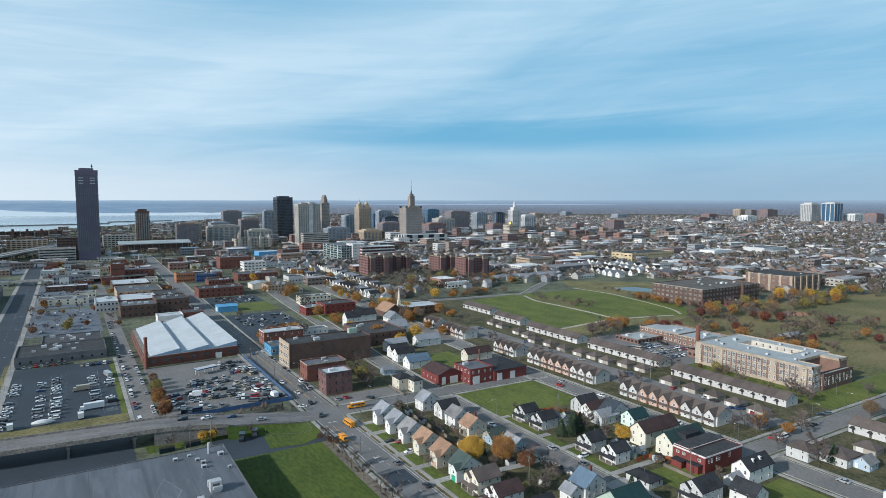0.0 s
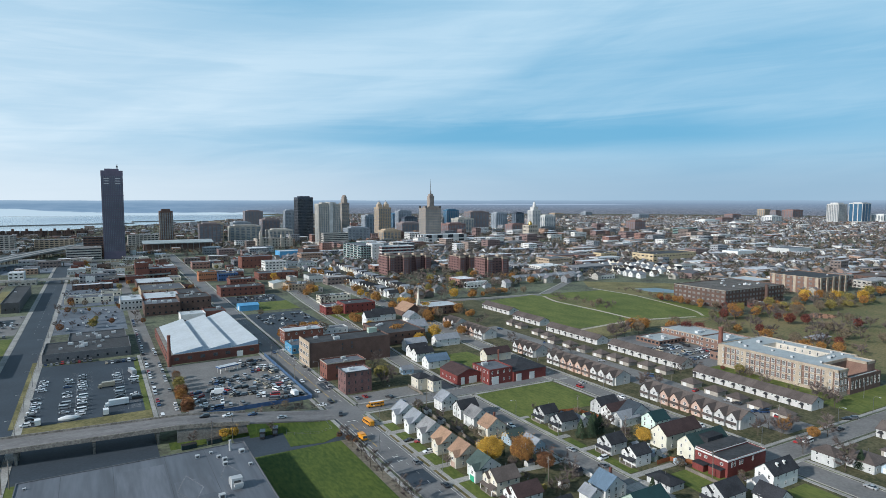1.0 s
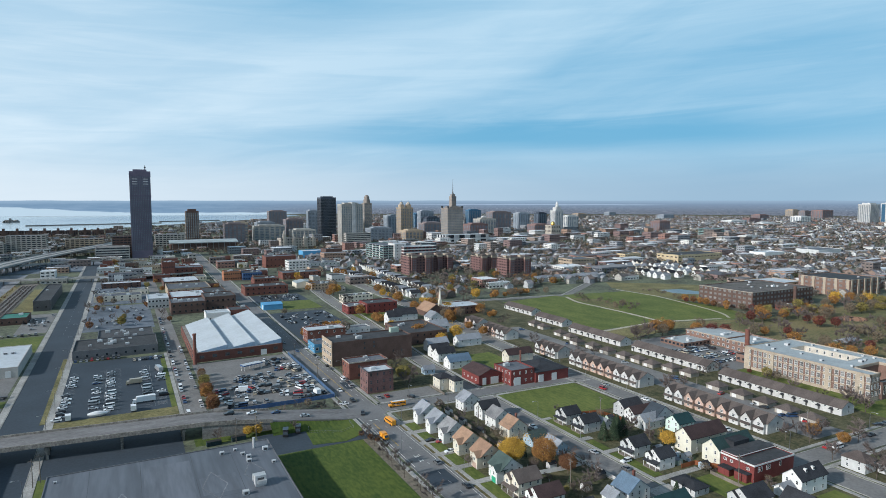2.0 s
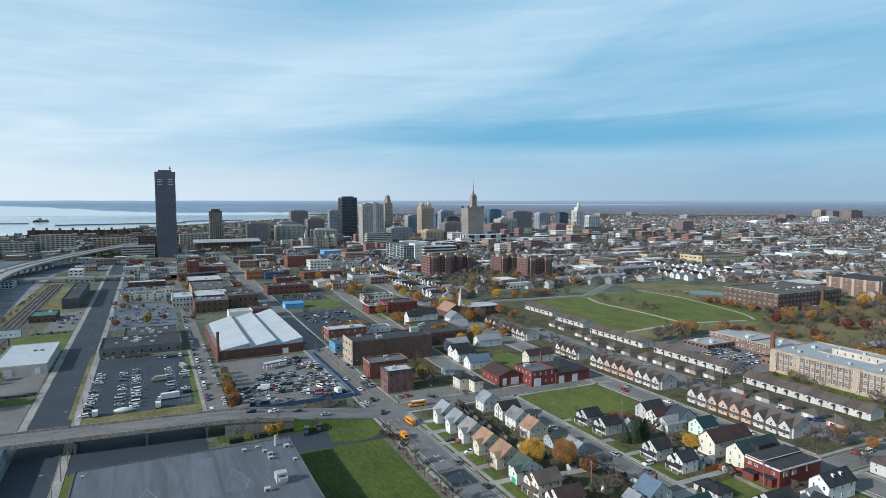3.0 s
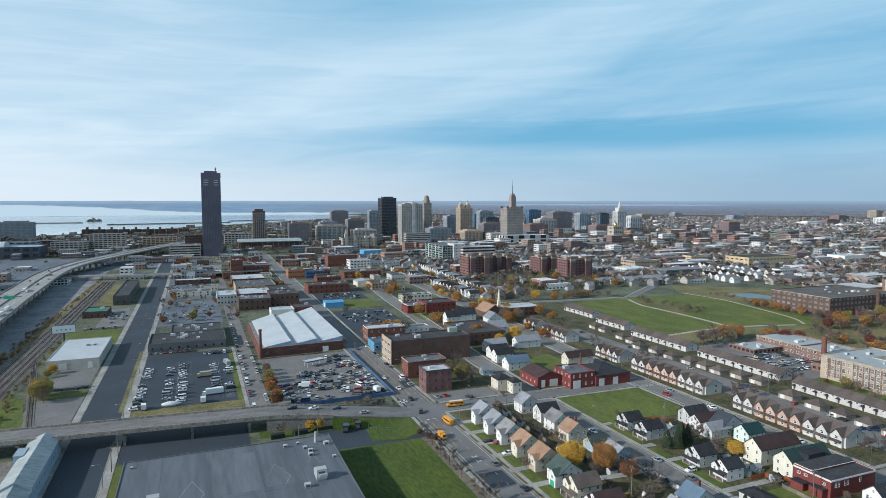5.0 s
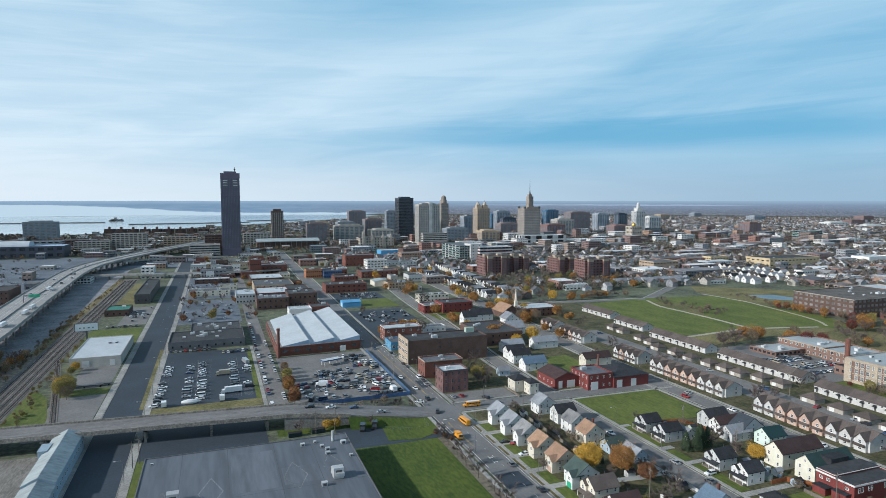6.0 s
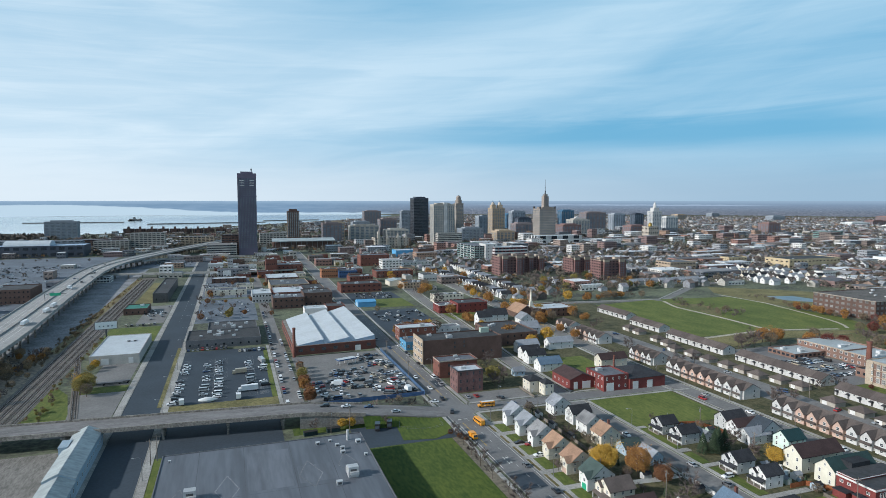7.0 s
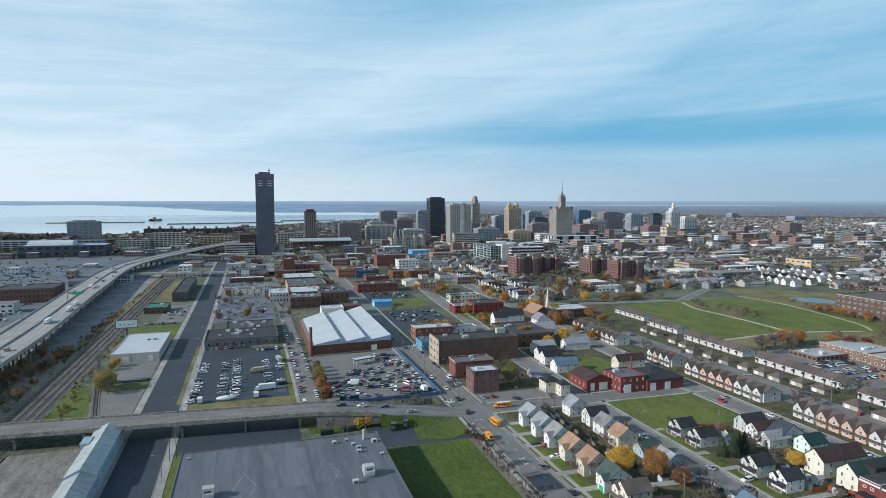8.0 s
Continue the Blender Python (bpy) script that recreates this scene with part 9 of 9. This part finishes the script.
# along the alley
for y in range(312, 470, 7):
    if rc.random() < 0.6:
        car(24.9, y, 180, any_kind(), any_colour(), "along the alley", "cars along the alley")
    if rc.random() < 0.45:
        car(32.2, y + 3, 0, any_kind(), any_colour(), "along the alley", "cars along the alley")
for y in range(480, 600, 8):
    if rc.random() < 0.6:
        car(25.2, y, 180, any_kind(), any_colour(), "along the alley", "cars along the alley")
# main street and side streets
for x, y, r, k, c in ((102.5, 321, 180, "sedan", "white"), (100.8, 344, 180, "sedan", "white"), (110.6, 326, 0, "suv", "silver"), (111, 341, 0, "van", "white"), (111.4, 334, 0, "sedan", "grey"), (103, 301, 180, "suv", "black"),
                      (111.3, 366, 0, "sedan", "grey"), (111.2, 374, 0, "sedan", "black"), (111.4, 396, 0, "sedan", "silver"), (111.6, 404, 0, "sedan", "black"), (112, 425, 0, "sedan", "white"), (104, 420, 180, "sedan", "blue"),
                      (101.5, 450, 180, "sedan", "grey"), (103, 480, 180, "suv", "black"), (108, 213, 0, "sedan", "grey"), (108.5, 190, 0, "sedan", "black"), (117.5, 220.2, 92, "sedan", "white"),
                      (115.5, 234.6, 90, "sedan", "black"), (119.2, 231.4, 88, "sedan", "red"), (101.1, 280.4, 160, "suv", "black"), (97.5, 298.2, 80, "sedan", "white"), (165, 227, 180, "sedan", "white"), (170.5, 192, 0, "sedan", "silver"), (171, 174, 0, "sedan", "grey"), (176, 179, 92, "suv", "white"),
                      (163.9, 245, 180, "sedan", "grey"), (164, 262, 180, "sedan", "black"), (199, 160, 70, "sedan", "silver"), (234, 257, 180, "suv", "red"), (240, 262, 0, "sedan", "silver"), (240.6, 232, 0, "sedan", "white"), (241.6, 190, 0, "suv", "white"),
                      (241.5, 184, 0, "sedan", "white"), (241.8, 206, 0, "sedan", "grey"), (228.5, 168, 85, "van", "white"), (262, 150, 92, "suv", "red"), (266, 148, 90, "van", "white"), (293, 149, 90, "sedan", "black"), (310, 155, 60, "sedan", "black"),
                      (314, 154, 60, "suv", "grey"), (243, 112, 0, "sedan", "silver"), (135, 283, 90, "sedan", "blue"), (160, 280, 270, "sedan", "silver"), (133, 293, 20, "suv", "black"), (122, 300, 0, "sedan", "red"), (117, 300, 0, "sedan", "silver")):
    car(x, y, r, k, c, "on the street", "cars on the streets", 0.06)
for x, dy, r, k, c in ((61, 3.0, 92, "sedan", "blue"), (73, -3.0, 272, "sedan", "silver"), (40, 3, 92, "suv", "black"), (50, 3, 93, "sedan", "white")):
    car(x, bridge_y(x) + dy, r, k, c, "on the viaduct ramp", "cars on the streets", bridge_z(x) + 0.08)
for i in range(34):
    k = rc.randrange(5, len(hw_line) - 40)
    x, y, z = hw_line[k]
    s = rc.choice((-10.5, -6.5, -3, 3, 6.5, 10.5))
    if i % 7 == 0:
        ob = box_truck(x + s, y + rc.uniform(-8, 8), 180 if s < 0 else 0, 14, "white", "white lorry on the elevated highway")
        ob.location.z = 12.02
    else:
        car(x + s, y + rc.uniform(-10, 10), 180 if s < 0 else 0, any_kind(), any_colour(), "on the elevated highway", "cars on the highway", 12.02)
# school, row house and store lots
for y in (266, 277, 282, 293, 299):
    for x in range(337, 376, 3):
        if rc.random() < 0.72 and not (x > 371 and y < 278):
            car(x, y, rc.choice((0, 180)), any_kind(), any_colour(), "in the school car park", "cars at the school")
for i in range(18):
    y = rc.uniform(160, 415)
    if not 232 < y < 246:
        car(rc.choice((271, 284)) + rc.uniform(-2, 2), y, rc.uniform(0, 360), any_kind(), any_colour(), "behind the row houses", "cars behind the rows")
for i in range(6):
    car(-86 + i * 4.4, 567, 0, any_kind(), any_colour(), "in the store lot", "cars in store lots")
# cars past counting on the far lots
m = MB()
rq = random.Random(31)
for cx, cy, w, d, k in ((144, 515, 44, 90, 75), (146, 664, 44, 40, 34), (-8, 625, 44, 110, 22), (-69, 622, 18, 80, 16), (-10, 800, 45, 80, 50), (-100, 1120, 180, 60, 160), (-260, 700, 90, 80, 60), (60, 1180, 80, 60, 60), (200, 1050, 120, 60, 90), (420, 900, 120, 60, 110), (600, 1080, 160, 80, 150),
                        (740, 1220, 160, 60, 150), (540, 800, 100, 60, 90), (560, 690, 60, 60, 60), (980, 1120, 200, 120, 140), (150, 930, 60, 60, 50), (-320, 1000, 180, 260, 320), (-60, 1150, 140, 60, 110), (-230, 640, 50, 60, 20)):
    for i in range(k):
        x, y = cx + rq.uniform(-0.5, 0.5) * w, cy + round(rq.uniform(-0.5, 0.5) * d / 6) * 6
        if free(x, y) or (cx < 200 and cy < 900):
            s = rq.randrange(4)
            m.box(x - 0.9, y - 2.2, 0.3, x + 0.9, y + 2.2, 0.95, s)
            m.box(x - 0.8, y - 1.5, 0.95, x + 0.8, y + 1.0, 1.45, 4, top_slot=s)
ob = new("distant_cars", m.mesh("distant_cars", [PAINT["white"], PAINT["grey"], PAINT["silver"], PAINT["black"], M["glass"]]))
tagged(ob, "rows of cars on far parking lots", "cars", kind="stuff")

# ---- street furniture and small things ----
def street_lamp(x, y, rz, h=9.0, z=0.0):
    ob = thing("street_lamp", x, y, z, rz, "grey steel street lamp with a curved arm", "street lamp", "street lamps")
    m = MB()
    m.tube((0, 0, 0), (0, 0, h), 0.13, 0.08, 6)
    part("pole", m, M["steel"], ob)
    m = MB()
    p = [Vector((0, 0, h)), Vector((0.6, 0, h + 0.6)), Vector((1.6, 0, h + 0.75)), Vector((2.6, 0, h + 0.7))]
    for a, c in zip(p, p[1:]):
        m.tube(a, c, 0.07, 0.06, 5)
    arm = part("arm", m, M["steel"], ob)
    m = MB()
    m.box(2.5, -0.18, h + 0.58, 3.3, 0.18, h + 0.8, 0, True)
    part("lamp_head", m, M["vent_metal"], arm)
    return ob


for y in (200, 248, 320, 361, 409, 455, 500, 550, 610):
    street_lamp(-34.3, y, 180, 8.5)
for x, y, r in ((113.6, 201, 180), (99.3, 229, 0), (113.8, 262, 180), (99, 312, 0), (113.4, 352, 180), (98.6, 392, 0), (114, 430, 180), (190, 289.6, -90), (130, 289.5, -90), (174.2, 236, 180), (174.5, 205, 180),
                (231, 268, 0), (245, 250, 180), (245, 210, 180), (245.6, 156, 180), (300, 153.5, -90), (331, 153.5, -90), (352, 168, 0)):
    street_lamp(x, y, r, 8.0)


def utility_pole(x, y, rz=0, h=11.0):
    ob = thing("utility_pole", x, y, 0, rz, "weathered wooden utility pole with crossarm", "utility pole", "utility poles")
    m = MB()
    m.tube((0, 0, 0), (0, 0, h), 0.19, 0.12, 7)
    part("pole", m, M["timber_grey"], ob)
    m = MB()
    m.box(-1.3, -0.08, h - 1.0, 1.3, 0.08, h - 0.82, 0, True)
    part("crossarm", m, M["timber_grey"], ob)
    m = MB()
    m.tube((0.25, 0, h - 2.6), (0.25, 0, h - 1.5), 0.26, 0.26, 8)
    part("transformer", m, M["steel"], ob)
    return ob


POLES = [(142, 172), (142, 205), (142, 238), (141, 266)]
for x, y in POLES + [(200, 146), (200, 190), (201, 222), (-33, 262), (-31, 266), (40, 272), (49, 275), (230, 290), (272, 165), (289, 240), (96.8, 345), (97, 400), (116, 380), (116, 420)]:
    utility_pole(x, y, 90 if x > 99 else 0)
# overhead wires behind the houses
for off in (-1.1, 0.5, 1.1):
    m = MB()
    for (x0, y0), (x1, y1) in zip(POLES, POLES[1:]):
        pts = [Vector((x0 + (x1 - x0) * k / 6, y0 + off * 0 + (y1 - y0) * k / 6, 10.45 - 1.0 * 4 * (k / 6) * (1 - k / 6))) + Vector((off, 0, 0)) for k in range(7)]
        for a, c in zip(pts, pts[1:]):
            m.tube(a, c, 0.025, 0.025, 3, cap=False)
    tagged(new("overhead_wire", m.mesh("overhead_wire", M["rubber"])), "black overhead wire between wooden poles", "wire", "overhead wires")


def fence(pts, h, material, label, group="fences", gap=2.4):
    ob = thing("fence", *pts[0], 0, 0, label, "fence", group)
    o = Vector((*pts[0], 0))
    for p0, p1 in zip(pts, pts[1:]):
        a, c = Vector((*p0, 0)) - o, Vector((*p1, 0)) - o
        n = max(1, int((c - a).length / gap))
        ang = math.degrees(math.atan2(c.y - a.y, c.x - a.x))
        l = (c - a).length / n
        for i in range(n):
            q = a.lerp(c, i / n)
            key = ("panel", round(l, 2), h, material)
            if key not in CACHE:
                m = MB()
                k = max(3, int(l / 0.3))
                edge = [(j * l / k, -0.02 - 0.03 * (j % 2)) for j in range(k + 1)]
                m.prism(edge + [(l, 0.02), (0, 0.02)], 0.06, h)
                CACHE[key] = m.mesh("panel", M[material])
                m = MB()
                m.box(-0.06, -0.06, 0, 0.06, 0.06, h + 0.12)
                CACHE[("post",) + key] = m.mesh("post", M[material])
            part("panel", CACHE[key], None, ob, "", pose(q.x, q.y, 0, 0, 0, ang))
            part("post", CACHE[("post",) + key], None, ob, "", pose(q.x, q.y, 0, 0, 0, ang))
    return ob


fence([(96.9, 312.5), (96.3, 416)], 2.2, "paint_blue_dull", "blue painted board fence of the car yard", gap=4.5)
fence([(36, 311.8), (96.5, 312.0)], 2.2, "paint_navy", "dark blue board fence of the car yard", gap=4.5)
fence([(136, 186), (150, 184.5), (160.5, 185)], 1.8, "trim", "white board fence between yards")
fence([(160.6, 184), (160.6, 165)], 1.5, "trim", "white board fence along the street")
fence([(191, 164.5), (198.5, 164.5), (204, 157.5)], 1.9, "timber_orange", "new orange timber fence")
fence([(191.5, 231), (205, 228), (208, 214)], 1.8, "timber_orange", "weathered red timber fence")
fence([(139, 206), (139, 270)], 1.6, "timber_grey", "grey board fence behind the houses", gap=4)
fence([(160.3, 212), (160.3, 270)], 1.3, "timber_grey", "grey board fence along the street", gap=4)
fence([(197, 141), (197, 156), (204.5, 156.2)], 1.5, "timber_grey", "grey board fence round the green yard", gap=3)
fence([(150.5, 288), (150.5, 306)], 1.5, "timber_grey", "grey board fence by the corner houses", gap=3)
wf = thing("wire_fence", 81, 270, 0, 0, "low grey wire fence round a small lawn", "fence")
ring = [(-10, -2), (3, -8), (10, -5), (11, 6), (-8, 7), (-10, -2)]
for (xa, ya), (xb, yb) in zip(ring, ring[1:]):
    n = max(2, int(math.hypot(xb - xa, yb - ya) / 3))
    m = MB()
    for z in (0.5, 1.2):
        m.tube((xa, ya, z), (xb, yb, z), 0.03, 0.03, 4)
    part("rail", m, M["steel"], wf)
    for k in range(n):
        m = MB()
        m.tube((xa + (xb - xa) * k / n, ya + (yb - ya) * k / n, 0), (xa + (xb - xa) * k / n, ya + (yb - ya) * k / n, 1.3), 0.05, 0.05, 5)
        part("post", m, M["steel"], wf)
# drives, lawns and tree lawn of the strip houses
DRIVES = (260.4, 247.0, 234.0, 220.2, 205.6, 191.4, 171)
for y in DRIVES:
    slab("driveway", 110.6, y - 1.7, 120.9, y + 1.7, 0.2, "concrete", "pale concrete driveway to a garage", "driveway")
for a, c in zip(DRIVES, DRIVES[1:]):
    slab("front_lawn", 113.4, c + 1.9, 119.0, a - 1.9, 0.165, rt.choice(("grass", "grass", "lawn_worn")), "small front lawn between two drives", "lawn")
    slab("tree_lawn", 110.75, c + 1.9, 112.0, a - 1.9, 0.17, "lawn_worn", "worn strip of grass beside the kerb", "verge")
for x0, y0, x1, y1 in ((174.6, 232, 180, 234.5), (174.6, 188.8, 186, 191.5), (174.6, 160.2, 197, 163.2), (174.6, 204, 181, 207)):
    slab("driveway", x0, y0, x1, y1, 0.19, "concrete", "pale concrete driveway between houses", "driveway")
for x0, y0, x1, y1 in ((175.4, 208, 179.6, 231), (175.4, 192, 179.8, 203), (175.4, 164, 180.4, 188)):
    slab("front_lawn", x0, y0, x1, y1, 0.12, "grass", "green front lawn beside the street", "lawn")
slab("garage_apron", 165, 143, 176.2, 157.5, 0.12, "concrete", "pale concrete apron before the garage", "driveway")

# billboard
bb = thing("billboard", -91.5, 514, 0, 8, "white billboard with faint grey marks on one post", "billboard")
m = MB()
m.box(-7.6, -0.3, 8.6, 7.6, 0.3, 14.6, 0, True)
part("frame", m, M["steel_dark"], bb)
m = MB()
m.box(-7.3, -0.36, 8.9, 7.3, -0.28, 14.3, 0, True)
bill = part("panel", m, M["panel_white"], bb, "plain white panel")
for i, w in enumerate((1.0, 0.8, 1.3, 1.0)):
    m = MB()
    m.box(-4.8 + i * 2.8, -0.39, 10.6, -4.8 + w + i * 2.8, -0.35, 11.6, 0, True)
    part("mark", m, M["shingle_slate"], bill, "faint grey printed mark")
m = MB()
m.tube((0, 0, 0), (0, 0, 8.7), 0.55, 0.55, 10)
part("post", m, M["steel_dark"], bb)
# skips behind the warehouse, small signs, playground slab
for x, y, r in ((31, 273.6, 4), (41.4, 274.6, 4)):
    ob = thing("skip", x, y, 0, r, "dark green steel waste skip", "skip", "skips behind the warehouse")
    m = MB()
    m.prism([(-3, -1.2), (3, -1.2), (3, 1.2), (-3, 1.2)], 0.15, 1.9)
    for k in range(6):
        m.box(-2.8 + k * 1.1, -1.3, 0.2, -2.65 + k * 1.1, -1.2, 1.85, 0, True)
    part("bin", m, M["skip_green"], ob)
    m = MB()
    m.box(-3.05, -1.25, 1.9, 3.05, 1.25, 2.0, 0, True)
    part("lid", m, M["rubber"], ob)
for x, y in ((61, 270.5), (67, 272)):
    box_truck(x, y, 165, 6.0, "black", "dark delivery truck on the drive", 2.9)
# store yard machinery
for x, y in ((-66, 388), (-62, 390), (-74, 388)):
    ob = thing("trailer", x, y, 0, 90, "dark flat trailer in the store yard", "trailer", "yard trailers")
    m = MB()
    m.box(-1.2, -4, 0.9, 1.2, 4, 1.5, 0, True)
    part("bed", m, M["steel_dark"], ob)
    for sx in (-1, 1):
        part("wheel", WHEEL, None, ob, "", pose(sx * 1.0, -2.6, 0.42) @ Matrix.Scale(1.3, 4))
# two white tanks in the dirt yard
for x in (-82, -77):
    m = MB()
    m.tube((0, -3.4, 1.3), (0, 3.4, 1.3), 1.2, 1.2, 12)
    m.tube((0, 3.4, 1.3), (0, -3.4, 1.3), 1.2, 1.2, 12)
    m.box(-0.8, -2.6, 0, 0.8, -2.2, 0.9)
    m.box(-0.8, 2.2, 0, 0.8, 2.6, 0.9)
    ob = new("tank", m.mesh("tank", M["trim"]))
    ob.matrix_basis = pose(x, 231, 0)
    tagged(ob, "white cylindrical tank on the dirt yard", "tank", "white tanks")
# park pavilion
pv = thing("pavilion", 466, 256, 0, 0, "open park pavilion with grey roof", "pavilion")
part("roof", hip_roof(20, 9, 3.2, 2.4), M["shingle_slate"], pv)
for i in range(5):
    for s in (-1, 1):
        m = MB()
        m.box(-9 + i * 4.5 - 0.15, s * 4 - 0.15, 0, -9 + i * 4.5 + 0.15, s * 4 + 0.15, 3.25)
        part("post", m, M["timber_grey"], pv)
# green sign gantry on the highway
sg = thing("sign_gantry", -150, 655, 12, 0, "green direction sign over the highway", "road sign")
m = MB()
m.tube((-16, 0, 0), (-16, 0, 7), 0.3, 0.3, 6)
m.tube((-16, 0, 6.6), (2, 0, 6.6), 0.2, 0.2, 6)
part("frame", m, M["steel_dark"], sg)
m = MB()
m.box(-12, -0.3, 4.8, -3, -0.1, 7.4, 0, True)
part("sign_panel", m, M["paint_green"], sg)

# small sheds and play things in the back yards
rk = random.Random(15)
for x, y, c in ((139.5, 262, "siding_white"), (139, 247, "siding_grey"), (140, 232, "timber_grey"), (139.5, 214, "siding_white"), (148, 199, "timber_grey"), (146, 188.5, "siding_white"), (194, 224, "siding_grey"),
                (198, 205, "siding_white"), (195.5, 181, "timber_grey"), (200, 170, "siding_white"), (199.5, 161, "siding_blue"), (193, 168.5, "siding_green"), (157, 173, "timber_grey"), (146, 168, "siding_white"), (203, 218, "siding_green")):
    ob = thing("garden_shed", x, y, 0, rk.choice((0, 90)), "small " + c.replace("siding_", "").replace("timber_", "weathered ") + " garden shed in a back yard", "shed", "garden sheds")
    part("wall", gable_body(2.6, 3.4, 2.1, 0.8, "y"), M[c], ob)
    part("roof", gable_roof(2.6, 3.4, 2.1, 0.8, "y", 0.2, 0.1), M[rk.choice(("shingle_dark", "shingle_slate", "shingle_brown"))], ob)
    m = MB()
    m.box(-0.45, -1.76, 0.1, 0.45, -1.69, 1.9)
    part("door", m, M["trim"], ob)
# round pool and white clutter behind the cream houses
m = MB()
m.tube((0, 0, 0), (0, 0, 1.2), 2.6, 2.6, 18)
pool = new("garden_pool", m.mesh("garden_pool", M["siding_blue"]))
pool.matrix_basis = pose(196.5, 174, 0)
tagged(pool, "round pale blue garden pool", "pool")
for k in range(16):
    x, y = rk.uniform(197, 204), rk.uniform(166, 180)
    m = MB()
    a = rk.uniform(0.5, 1.3)
    m.box(-a, -a * 0.6, 0, a, a * 0.6, a * 0.8)
    m.box(-a * 0.9, -a * 0.5, a * 0.8, a * 0.3, a * 0.5, a * 1.1)
    ob = new("crate", m.mesh("crate", M[rk.choice(("trim", "siding_grey", "timber_grey", "siding_blue"))]))
    ob.matrix_basis = pose(x, y, 0, 0, 0, rk.uniform(0, 90))
    tagged(ob, "pale crate among clutter in a yard", "crate", "yard clutter")
